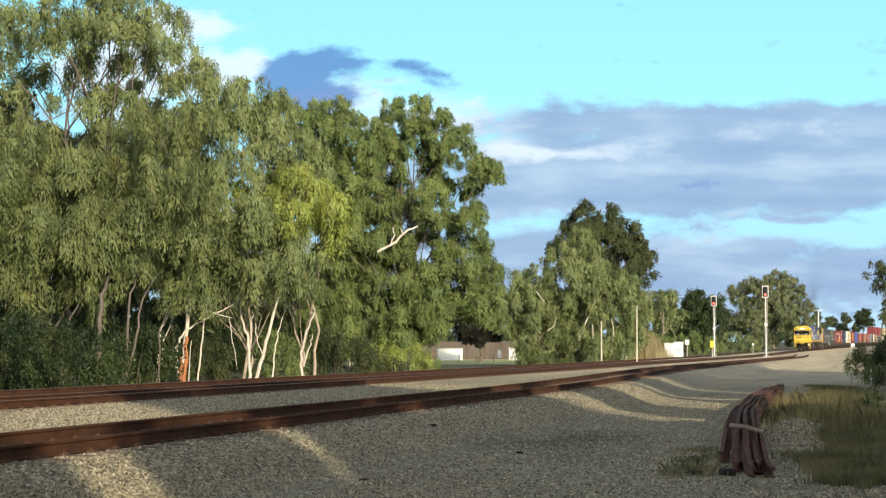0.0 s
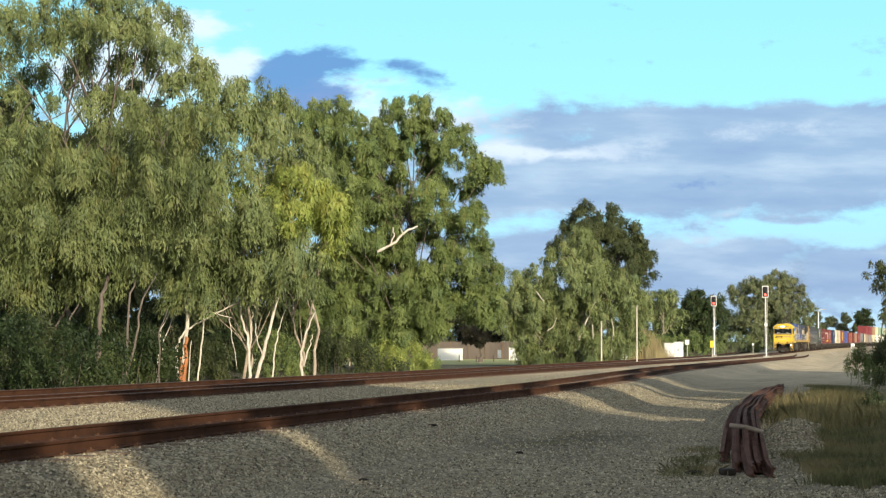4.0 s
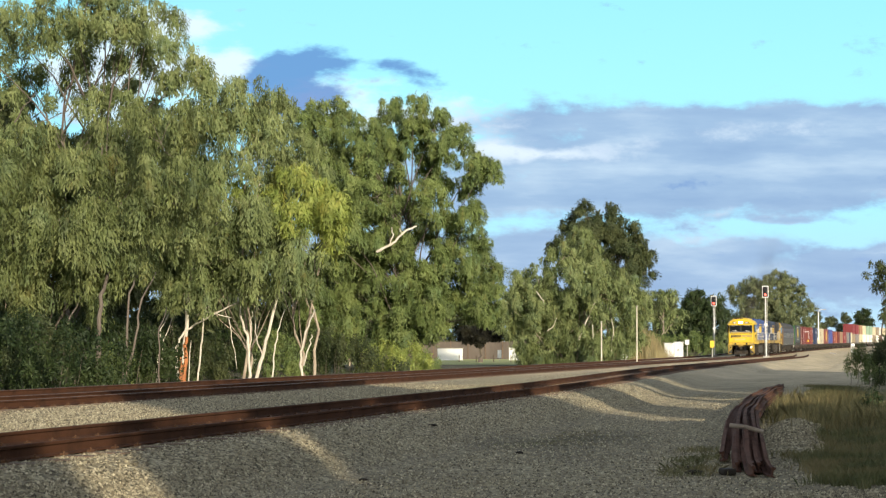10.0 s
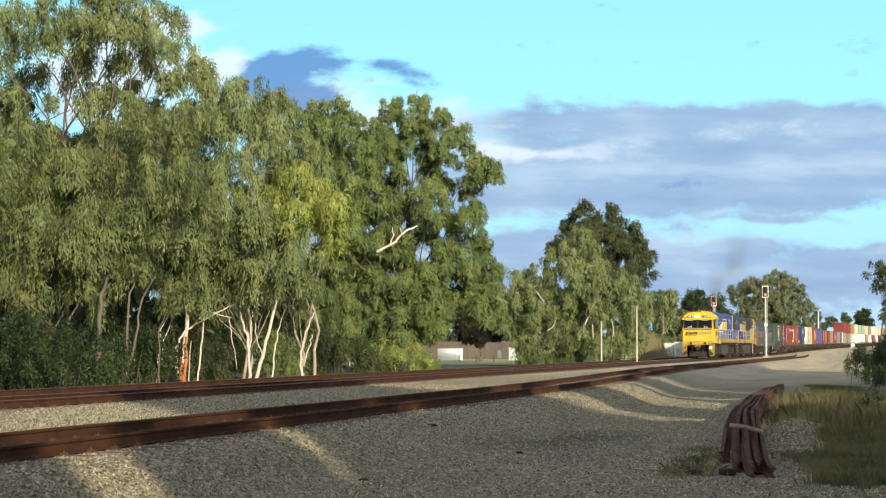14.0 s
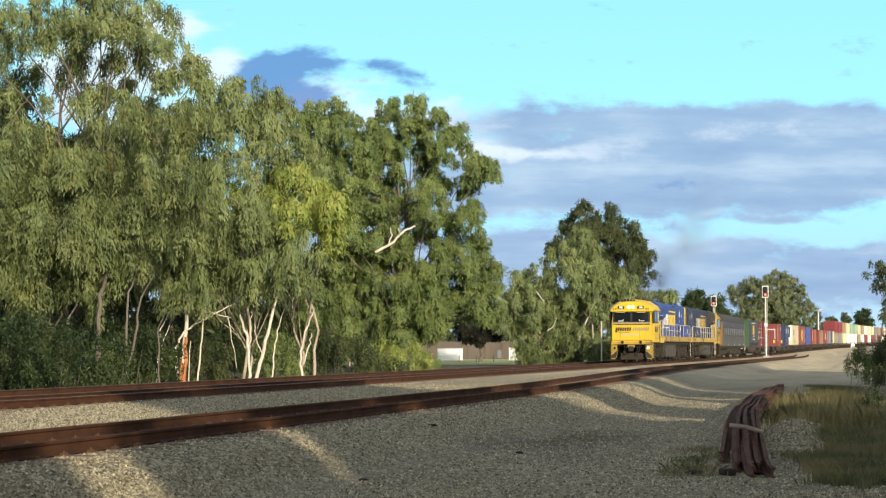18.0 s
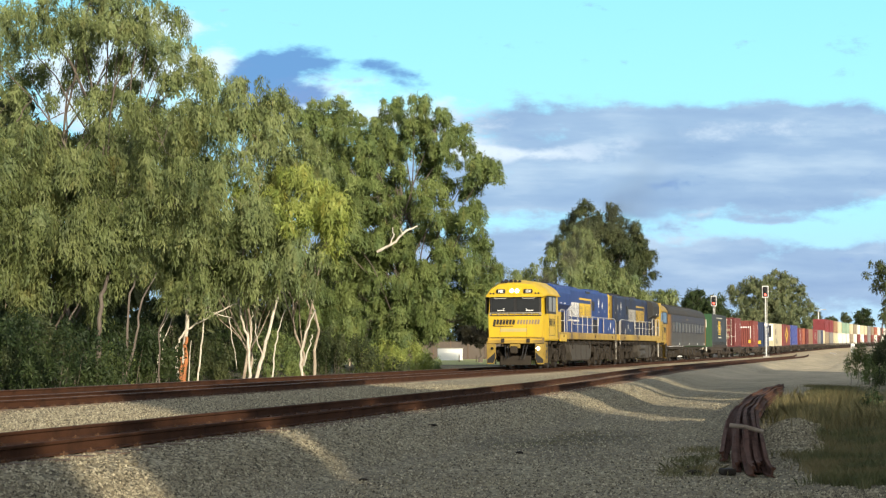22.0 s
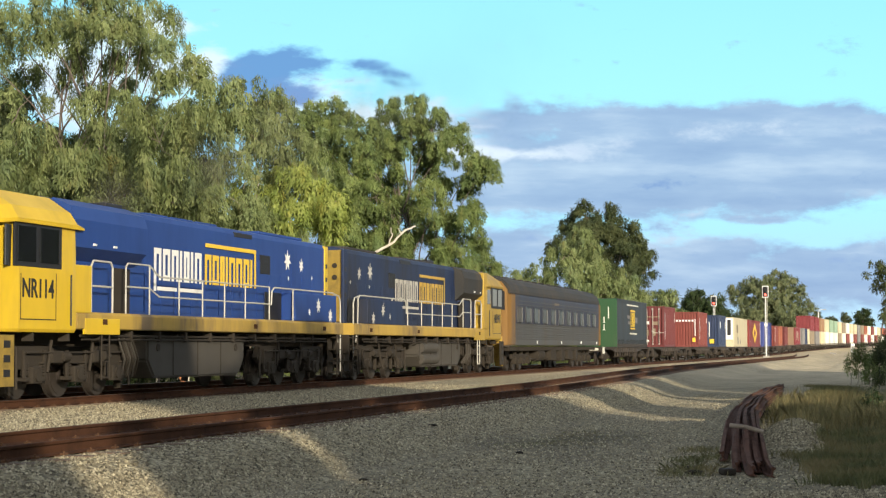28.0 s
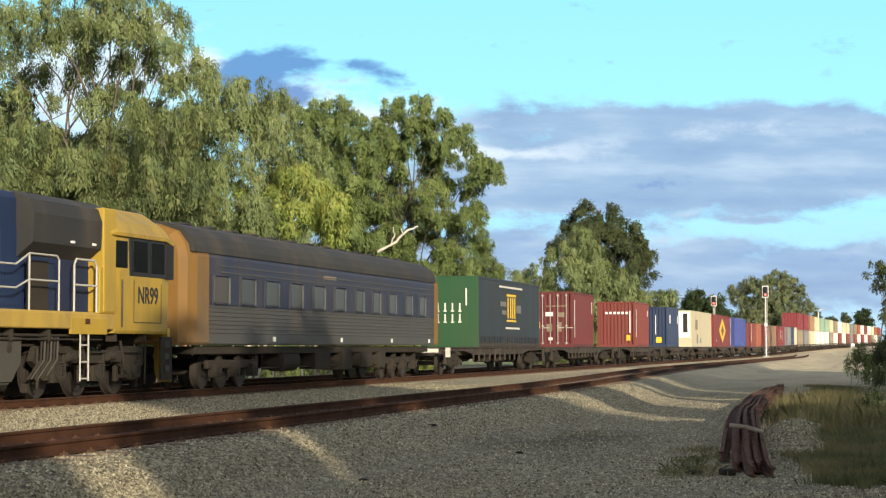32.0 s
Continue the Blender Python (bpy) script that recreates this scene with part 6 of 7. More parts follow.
    part("diamond", flat_shape([(0, 1.15), (3.0, 0), (0, -1.15), (-3.0, 0)], 1, 1.222, -0.2, 1.5), "mark_yellow", t, "yellow diamond shape")
    part("diamond_core", flat_shape([(0, 0.5), (1.3, 0), (0, -0.5), (-1.3, 0)], 1, 1.23, -0.2, 1.5), "box_scarlet", t)
    wagon(188.6, "short")
    container(188.6, T40, 2.90, "box_royal", "plain mid-blue corrugated steel container")
    wagon(207.5)
    container(203.6, T20, 2.60, "box_red", "weathered red corrugated steel container", marks=[("s", -2.6, 0.5, -2.4, 2.4, "mark_white")])
    container(211.0, T20, 2.60, "box_orange", "orange-red corrugated steel container", marks=[("s", -2.6, 0.5, -2.3, 2.4, "box_sand")])
    wagon(228.0)
    container(221.9, T20, 2.60, "box_maroon", "maroon corrugated steel container on a wagon", door=False)
    container(232.0, T40, 2.60, "box_brown", "plain dull brown steel container", smooth=True)
    wagon(248.6)
    container(247.5, T40, 2.60, "box_crimson", "dark crimson container with pale marks", marks=[("s", -3.5, 0.8, -2.9, 2.0, "box_sand"), ("s", -1.5, 0.8, -0.9, 2.1, "box_white"), ("s", 1.5, 0.6, 2.4, 1.9, "box_sand")])
    wagon(269.3)
    container(263.6, T20, 2.60, "box_grey", "dark grey corrugated steel container")
    container(271.0, T20, 2.60, "box_blue", "dark blue corrugated steel container")
    container(277.4, T20, 2.60, "box_cream", "cream corrugated steel shipping container")
    stacks = [("box_sand", "box_crimson"), ("box_grey", "box_crimson"), ("box_cream", "box_brown"), ("box_white", "box_cream"), ("box_white", "box_mint"), ("box_white", "box_mint"), ("box_sand", "box_cream"), ("box_white", "box_sand"),
              ("box_red", "box_white"), ("box_white", "box_cream"), ("box_red", "box_cream"), ("box_grey", "box_grey"), ("box_red", "box_sand"), ("box_white", "box_orange"), ("box_crimson", "box_white"), ("box_white", "box_red"), ("box_red", "box_white"), ("box_sand", "box_cream"), ("box_white", "box_orange"), ("box_grey", "box_red")]
    names = {"box_sand": "sandy", "box_crimson": "crimson", "box_grey": "grey", "box_cream": "cream", "box_brown": "brown", "box_white": "white", "box_mint": "pale green", "box_red": "red", "box_orange": "orange"}
    y = 289.5
    for low, high in stacks:
        wagon(y + 1.0, "short", gear=False)
        container(y, T40, 2.60, low, names[low] + " container low in a stack of two", z=0.75)
        container(y, T40, 2.60, high, names[high] + " container stacked on another", z=3.36)
        y += 17.6


rake()


# ---- exhaust smoke ----
def smoke():
    """A thin dark plume: soft rigid puffs strung out behind the stack, wider and fainter as they rise."""
    t = thing("exhaust_smoke", "thin dark haze of diesel exhaust trailing behind", "smoke")
    rng = random.Random(4)
    for k in range(9):
        m = bpy.data.materials.new("smoke_haze")
        m.use_nodes = True
        n, l = m.node_tree.nodes, m.node_tree.links
        p = n["Principled BSDF"]
        p.inputs["Base Color"].default_value, p.inputs["Roughness"].default_value = (0.045, 0.042, 0.04, 1), 1.0
        p.inputs["Specular IOR Level"].default_value = 0.0
        tc = n.new("ShaderNodeTexCoord")
        g = n.new("ShaderNodeTexGradient")
        g.gradient_type = "QUADRATIC_SPHERE"
        l.new(tc.outputs["Object"], g.inputs["Vector"])
        nz = n.new("ShaderNodeTexNoise")
        nz.inputs["Scale"].default_value, nz.inputs["Detail"].default_value = 2.2, 5.0
        off = n.new("ShaderNodeVectorMath")
        off.inputs[1].default_value = (3.1 * k, 1.7 * k, 0.9 * k)
        l.new(tc.outputs["Object"], off.inputs[0])
        l.new(off.outputs["Vector"], nz.inputs["Vector"])
        a = n.new("ShaderNodeMath")
        a.operation = "MULTIPLY"
        l.new(g.outputs["Fac"], a.inputs[0])
        l.new(nz.outputs["Fac"], a.inputs[1])
        b = n.new("ShaderNodeMath")
        b.operation = "MULTIPLY"
        b.inputs[1].default_value = (1.4, 1.1, 0.75, 0.45, 0.28, 0.16, 0.11, 0.08, 0.05)[k]
        l.new(a.outputs["Value"], b.inputs[0])
        l.new(b.outputs["Value"], p.inputs["Alpha"])
        bm = bmesh.new()
        bm.faces.new([bm.verts.new(q) for q in ((-1, 0, -1), (1, 0, -1), (1, 0, 1), (-1, 0, 1))])
        puff = part("puff", bm, m, t, at=pose(rng.uniform(-0.5, 0.5), 1.0 + 6.0 * k, 4.9 + 1.35 * k + rng.uniform(-0.4, 0.4), 0, 0, math.degrees(PAN)))
        r = 1.1 + 0.32 * k
        puff.scale = (r, r, r * (1.0 + 0.08 * k))
        puff.visible_shadow = False
    couple(t, 7.0)


smoke()


# ---- beside the line ----
def signal(label, x, y, high, seed):
    """Colour-light signal on a pale post: target board with hoods, a lit red lamp, a ladder and a small plate."""
    z = ground_z(x, y)
    t = thing("railway_signal", label, "railway signal", "signals beside the tracks", pose(x, y, z))
    bm = bmesh.new()
    rod(bm, (0, 0, -0.2), (0, 0, high - 0.2), 0.06, 14, 0.05)
    part("post", bm, "white", t, "pale grey steel post")
    part("base", one_box((0, 0, 0.12), (0.6, 0.6, 0.35), 0.03), "concrete", t)
    board = part("target_board", one_box((0, -0.16, high - 0.58), (0.66, 0.05, 1.22), 0.06), "white", t, "white-edged signal board")
    part("board_face", one_box((0, -0.195, high - 0.58), (0.50, 0.03, 1.04), 0.05), "black", board, "black face of the board")
    for k, z in enumerate((high - 0.28, high - 0.58, high - 0.88)):
        bm = bmesh.new()
        drum(bm, (0, -0.23, z), (0, 1, 0), 0.12, 0.05, 20)
        part("lens", bm, "red_aspect" if k == 2 else "black", t, "lit red lens" if k == 2 else "dark unlit lens")
        bm = bmesh.new()
        for a in range(-2, 3):
            s = math.radians(36 * a)
            box(bm, (0.15 * math.sin(s), -0.32, z + 0.15 * math.cos(s)), (0.10, 0.22, 0.015), 0, Matrix.Rotation(-s, 4, "Y"))
        part("hood", bm, "black", t)
    bm = bmesh.new()
    drum(bm, (0, -0.12, high * 0.47), (0, 1, 0), 0.17, 0.03, 18)
    part("plate", bm, "white", t, "round white plate on the post")
    bm = bmesh.new()
    for s in (-0.16, 0.16):
        rod(bm, (s, 0.22, 0.3), (s, 0.22, high - 0.6), 0.018, 6)
    k = 0.5
    while k < high - 0.6:
        rod(bm, (-0.16, 0.22, k), (0.16, 0.22, k), 0.012, 5)
        k += 0.32
    part("ladder", bm, "silver", t)
    part("lamp_case", one_box((0, 0.02, high - 0.58), (0.36, 0.26, 1.0), 0.03), "black", t)
    return t


signal("tall signal showing red on a pale post between tracks", -14.6, 186.3, 7.5, 1)
signal("signal showing red on a pale post behind the main line", -22.6, 211.5, 7.2, 2)


def cabinet(x, y, w, h, d, seed):
    t = thing("equipment_cabinet", "white sheet-metal equipment cabinet on a concrete plinth", "equipment cabinet", "white cabinets beside the line", pose(x, y, ground_z(x, y), 0, 0, -8))
    part("plinth", one_box((0, 0, 0.05), (w + 0.15, d + 0.15, 0.3), 0.02), "concrete", t)
    part("case", one_box((0, 0, 0.2 + h / 2), (w, d, h), 0.03), "white", t)
    part("lid", one_box((0, 0, 0.2 + h + 0.03), (w + 0.12, d + 0.14, 0.07), 0.02), "white", t)
    for s in (-1, 1):
        door = part("door", one_box((s * w / 4, -d / 2 - 0.015, 0.2 + h / 2), (w / 2 - 0.06, 0.03, h - 0.14), 0.01), "white", t)
        part("handle", one_box((s * 0.08, -d / 2 - 0.05, 0.2 + h * 0.5), (0.03, 0.05, 0.18), 0.006), "grime", door)
    return t


cabinet(-26.0, 197.0, 0.95, 1.75, 0.7, 1)
cabinet(-25.0, 197.4, 0.85, 1.70, 0.7, 2)


def post_sign(label, x, y, high, board, material, post="silver"):
    t = thing("trackside_sign", label, "sign", at=pose(x, y, ground_z(x, y)))
    part("post", rods([[(0, 0, -0.1), (0, 0, high)]], 0.045, 8), post, t)
    part("board", one_box((0, -0.07, high - board[1] / 2), (board[0], 0.03, board[1]), 0.01), material, t)
    return t


post_sign("small white board on a steel post", -25.0, 205.0, 2.2, (0.5, 0.55), "white")
post_sign("yellow upright sign on a post beside the line", -21.5, 199.0, 1.9, (0.45, 0.75), "mark_yellow")
post_sign("short white marker post beside the gravel", -22.4, 262.0, 1.5, (0.3, 0.3), "white")


def pole(x, y, high, label):
    t = thing("utility_pole", label, "pole", "timber poles among the trees", pose(x, y, ground_z(x, y), 0, radians(20)))
    bm = bmesh.new()
    rod(bm, (0, 0, -0.3), (0, 0, high), 0.065, 12, 0.05)
    part("shaft", bm, "bark_w", t)
    part("cap", one_box((0, 0, high + 0.02), (0.18, 0.18, 0.05), 0.01), "silver", t)


def lamp_post(x, y, high):
    t = thing("lamp_post", "slim pale lamp post with a short bent arm", "street lamp", at=pose(x, y, ground_z(x, y)))
    bm = bmesh.new()
    limb(bm, [(0, 0, -0.3), (0, 0, high * 0.6), (0, 0, high - 0.5), (0.25, 0, high), (1.1, 0, high + 0.15)], 0.16, 0.08, 8)
    part("post", bm, "white", t)
    part("lantern", one_box((1.4, 0, high + 0.12), (0.8, 0.35, 0.18), 0.05), "silver", t)


lamp_post(-22.0, 442.0, 9.2)


def white_box(name, label, x, y, s, paint_key="white"):
    t = thing(name, label, "marker", at=pose(x, y, ground_z(x, y), 0, 0, 12))
    part("case", one_box((0, 0, s[2] / 2), s, 0.03), paint_key, t)
    part("lid", one_box((0, 0, s[2] + 0.015), (s[0] + 0.05, s[1] + 0.05, 0.04), 0.01), paint_key, t)
    return t


white_box("white_marker_box", "small white marker box on the ground", -25.2, 160.0, (0.55, 0.4, 0.78))
for x, y in ((-12.4, 300.0), (-13.4, 312.0)):
    white_box("point_machine", "low pale point machine box beside the rails", x, y, (0.5, 0.35, 0.22), "concrete")
white_box("relay_hut", "narrow white trackside cabinet in the sun", -8.6, 272.0, (0.5, 0.45, 1.5))


pole(-24.3, 142.5, 3.3, "pale weathered pole against the tree")
pole(-22.1, 147.0, 4.6, "tall pale weathered pole beside the line")


def lawn_and_yard():
    """Mown grass, a fence of tall panels, low white walls and posts beyond the line."""
    g = thing("panel_fence", "grey-brown panel fence behind the mown grass", "fence")
    for k in range(14):
        x = -66.0 + 2.3 * k
        z = ground_z(x, 224)
        part("fence_panel", one_box((x, 224.0 + 0.05 * (k % 2), z + 1.15), (2.2, 0.06, 2.3), 0.01), "fence_grey", g)
        part("fence_post", one_box((x + 1.15, 223.95, z + 1.2), (0.10, 0.10, 2.4), 0.01), "wood", g)
    for x, y, w, h, lab in ((-53.9, 208.0, 3.1, 1.5, "low white rendered wall in the sun"), (-46.2, 210.0, 1.7, 1.6, "short white rendered wall beside bushes")):
        t = thing("garden_wall", lab, "wall", at=pose(x, y, ground_z(x, y) - 0.05))
        part("wall", one_box((0, 0, h / 2), (w, 0.25, h), 0.02), "white", t)
        part("coping", one_box((0, 0, h + 0.03), (w + 0.12, 0.36, 0.08), 0.02), "concrete", t)
    xs, ys = np.linspace(-86, -35, 24), np.linspace(158, 226, 14)
    verts = np.array([(x, y, ground_z(x, y) + 0.03) for y in ys for x in xs])
    i = np.arange(13)[:, None] * 24 + np.arange(23)[None, :]
    f = np.stack([i, i + 1, i + 25, i + 24], -1).reshape(-1, 4)
    tagged(new("lawn", soup("lawn", verts, f, "lawn", True)), "sunlit mown grass beyond the line", "grass", kind="structure")
    post_sign("white post beside the mown grass", -44.8, 195.0, 1.3, (0.45, 0.9), "white")
    for k in range(4):
        post_sign("thin dark stake at the edge of the grass", -41.5 - 1.9 * k, 186.0, 0.8, (0.06, 0.1), "wood", "wood")
    house = thing("house", "low house with white walls and a red tiled roof among trees", "house", at=pose(-76, 214, ground_z(-76, 214), 0, 0, 8))
    part("wall", one_box((0, 0, 1.3), (9.0, 6.0, 2.7), 0.03), "box_white", house)
    part("roof", prism([(-5.0, 2.6), (5.0, 2.6), (3.2, 4.2), (-3.2, 4.2)], "y", -3.6, 3.6), "box_orange", house, "orange-red tiled roof")
    for x in (-2.6, 0.3, 3.0):
        w = part("window", one_box((x, -3.03, 1.5), (1.3, 0.1, 1.1), 0.02), "box_white", house)
        part("pane", one_box((x, -3.09, 1.5), (1.1, 0.03, 0.9)), "pane", w)


M["fence_grey"] = paint("weathered_fence_boards", (0.125, 0.10, 0.08), 0.9, dirt=(0.05, 0.04, 0.032), amount=0.6, grain=0.4, streak=True)
M["lawn"] = paint("mown_grass", (0.40, 0.41, 0.14), 0.9, dirt=(0.46, 0.42, 0.19), amount=0.7, grain=0.5, coarse=0.25)
lawn_and_yard()
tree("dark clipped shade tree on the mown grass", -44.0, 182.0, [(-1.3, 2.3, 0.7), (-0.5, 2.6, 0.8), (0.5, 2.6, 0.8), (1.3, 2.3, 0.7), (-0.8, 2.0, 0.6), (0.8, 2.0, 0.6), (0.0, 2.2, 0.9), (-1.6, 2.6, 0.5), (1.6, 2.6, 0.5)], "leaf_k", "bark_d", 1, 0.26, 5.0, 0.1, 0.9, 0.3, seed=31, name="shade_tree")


# ---- woods behind, undergrowth ----
def back_woods():
    spots = [(-44, 62, 1.0, 3), (-43, 78, 1.05, 40), (-45, 92, 1.0, 90), (-43, 104, 1.02, 200), (-46, 120, 0.92, 10), (-44, 134, 0.85, 130), (-47, 150, 0.8, 60), (-40, 50, 1.0, 250), (-66, 236, 0.8, 20), (-36, 236, 0.7, 200), (-50, 250, 0.8, 150), (-58, 246, 0.85, 210), (-65, 244, 0.8, 30), (-56, 300, 0.95, 100), (-60, 330, 0.95, 300), (-50, 372, 0.9, 45), (-46, 398, 1.0, 200), (-58, 430, 1.05, 80), (-40, 520, 1.0, 0), (-38, 590, 0.95, 100), (-34, 690, 1.0, 210), (-30, 820, 1.1, 20), (-62, 300, 0.9, 77), (-70, 330, 0.9, 170)]
    # dark leaf here paints in the shade seen through gaps in the front crowns
    base = tree("gum in the woods behind the line, leaf darkened as shade", *spots[0][:2], [(-3.4, 3.2, 2.2), (-1.0, 2.6, 2.2), (1.6, 3.0, 2.2), (3.6, 4.0, 2.0), (-3.0, 6.2, 2.3), (0.2, 6.0, 2.6), (3.0, 7.0, 2.3), (-1.8, 9.2, 2.3), (1.4, 9.6, 2.3), (-0.2, 11.6, 1.8)], "leaf_m", "bark", 3, 0.55, 1.1, 0.5, 1.4, 0.16, 2.0, seed=41)
    base["group"] = "gums in the woods behind the line"
    for x, y, s, turn in spots[1:]:
        o = copy_thing(base, pose(x, y, ground_z(x, y), 0, 0, turn))
        o.scale = (s, s, s)


back_woods()
tree("distant dark pine-like tree above the train", -21.0, 800.0, [(-1.5, 15.0, 2.2), (1.5, 16.0, 2.2), (0.2, 12.5, 3.2), (3.2, 12.0, 2.2)], "leaf_d", "bark_d", 1, 1.2, 1.2, 0.2, 2.0, 0.3, seed=32, name="distant_tree")
tree("sparse tall gum at the edge of the service road", -3.9, 205.0, [(0.2, 9.6, 1.3), (1.5, 8.6, 1.5), (0.4, 7.6, 1.0), (2.0, 6.2, 1.4), (0.9, 5.0, 0.9), (2.6, 3.6, 1.6), (1.6, 2.0, 1.4)], "leaf_m", "bark_d", 2, 0.36, 0.7, 0.4, 0.8, 0.12, 0.6, seed=33)

# leaf_d thickets are near black: the shade among the trunks is in their colour
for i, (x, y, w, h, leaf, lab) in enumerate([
        (-27.5, 51.0, 7.0, 2.6, "leaf_d", "dense dark green undergrowth below the gums, darkened as shade"), (-30.5, 62.0, 7.0, 2.8, "leaf_d", "dense dark green undergrowth below the gums, darkened as shade"), (-31.5, 72.0, 6.0, 2.6, "leaf_m", "dense green undergrowth below the gums"),
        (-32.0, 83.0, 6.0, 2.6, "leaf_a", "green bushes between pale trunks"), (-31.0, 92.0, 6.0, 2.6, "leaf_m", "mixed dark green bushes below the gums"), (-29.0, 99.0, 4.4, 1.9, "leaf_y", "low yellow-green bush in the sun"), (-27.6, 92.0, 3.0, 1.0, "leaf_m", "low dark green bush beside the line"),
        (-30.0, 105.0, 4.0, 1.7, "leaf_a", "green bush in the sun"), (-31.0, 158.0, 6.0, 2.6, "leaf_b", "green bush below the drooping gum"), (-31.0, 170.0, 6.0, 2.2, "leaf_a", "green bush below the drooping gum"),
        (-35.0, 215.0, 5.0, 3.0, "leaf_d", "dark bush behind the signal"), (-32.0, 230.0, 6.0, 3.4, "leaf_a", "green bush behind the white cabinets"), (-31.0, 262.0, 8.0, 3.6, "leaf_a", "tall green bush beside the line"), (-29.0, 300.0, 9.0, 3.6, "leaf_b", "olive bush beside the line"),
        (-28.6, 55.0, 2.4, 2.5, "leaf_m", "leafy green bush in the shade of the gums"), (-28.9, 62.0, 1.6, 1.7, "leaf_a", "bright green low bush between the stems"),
        (-33.0, 46.0, 6.0, 3.0, "leaf_d", "dense dark green undergrowth below the gums, darkened as shade"), (-38.0, 70.0, 9.0, 3.4, "leaf_d", "dense undergrowth deep in the woods, darkened as shade"), (-39.0, 88.0, 9.0, 3.4, "leaf_d", "dense undergrowth deep in the woods, darkened as shade"), (-40.0, 106.0, 9.0, 3.2, "leaf_d", "dense undergrowth deep in the woods, darkened as shade")]):
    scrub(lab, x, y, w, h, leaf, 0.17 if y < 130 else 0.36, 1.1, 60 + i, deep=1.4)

for i, (x, y, w, h, leaf) in enumerate([(-2.1, 80.0, 1.6, 1.6, "leaf_a"), (-0.9, 75.0, 2.0, 1.8, "leaf_m"), (-1.6, 88.0, 1.5, 1.3, "leaf_b"), (-0.6, 44.0, 1.2, 0.6, "leaf_d")]):
    scrub("low green shrub on the grassy bank", x, y, w, h, leaf, 0.11, 1.0, 90 + i, deep=0.5)


def reeds():
    rng = np.random.default_rng(7)
    t = thing("reed_clump", "tall straw-coloured reeds beside the line", "reeds", at=pose(-28.5, 190.0, ground_z(-28.5, 190)))
    n = 2600
    p = np.stack([rng.normal(0, 1.5, n), rng.normal(0, 0.8, n), np.zeros(n)], 1)
    h = rng.uniform(2.3, 4.1, n) * np.exp(-(p[:, 0] / 3.4) ** 2)
    lean = rng.normal(0, 0.25, (n, 2))
    w = 0.03
    a = p + np.stack([np.full(n, -w), np.zeros(n), np.zeros(n)], 1)
    b = p + np.stack([np.full(n, w), np.zeros(n), np.zeros(n)], 1)
    c = p + np.stack([lean[:, 0] * h * 0.5, lean[:, 1] * h * 0.5, h], 1)
    part("stalk_mass", soup("stalk_mass", np.stack([a, b, c], 1).reshape(-1, 3), np.arange(n * 3).reshape(-1, 3), "reed"), None, t)["kind"] = "stuff"


M["reed"] = leaf_mat("pale_reed", (0.18, 0.15, 0.07), (0.34, 0.28, 0.14), (0.5, 0.42, 0.22))
M["straw"] = leaf_mat("dry_straw", (0.09, 0.088, 0.036), (0.215, 0.19, 0.080), (0.38, 0.31, 0.145))
M["grass"] = leaf_mat("verge_grass", (0.085, 0.098, 0.042), (0.19, 0.20, 0.085), (0.36, 0.285, 0.14))
reeds()


def blades(name, label, rng, xs, ys, hs, material, wide=0.006, lean=0.35):
    n = len(xs)
    z = np.array([ground_z(x, y) for x, y in zip(xs, ys)])
    p = np.stack([xs, ys, z - 0.01], 1)
    a = rng.uniform(0, 2 * math.pi, n)
    side = np.stack([np.cos(a), np.sin(a), np.zeros(n)], 1) * wide
    tip = np.stack([rng.normal(0, lean, n) * hs, rng.normal(0, lean, n) * hs, hs], 1)
    mid = p + tip * np.array([0.35, 0.35, 0.6])
    v = np.stack([p - side, p + side, mid + side * 0.8, p + tip, mid - side * 0.8], 1).reshape(-1, 3)
    ob = new(name, soup(name, v, np.arange(n * 5).reshape(-1, 5), material))
    return tagged(ob, label, "grass", kind="stuff")


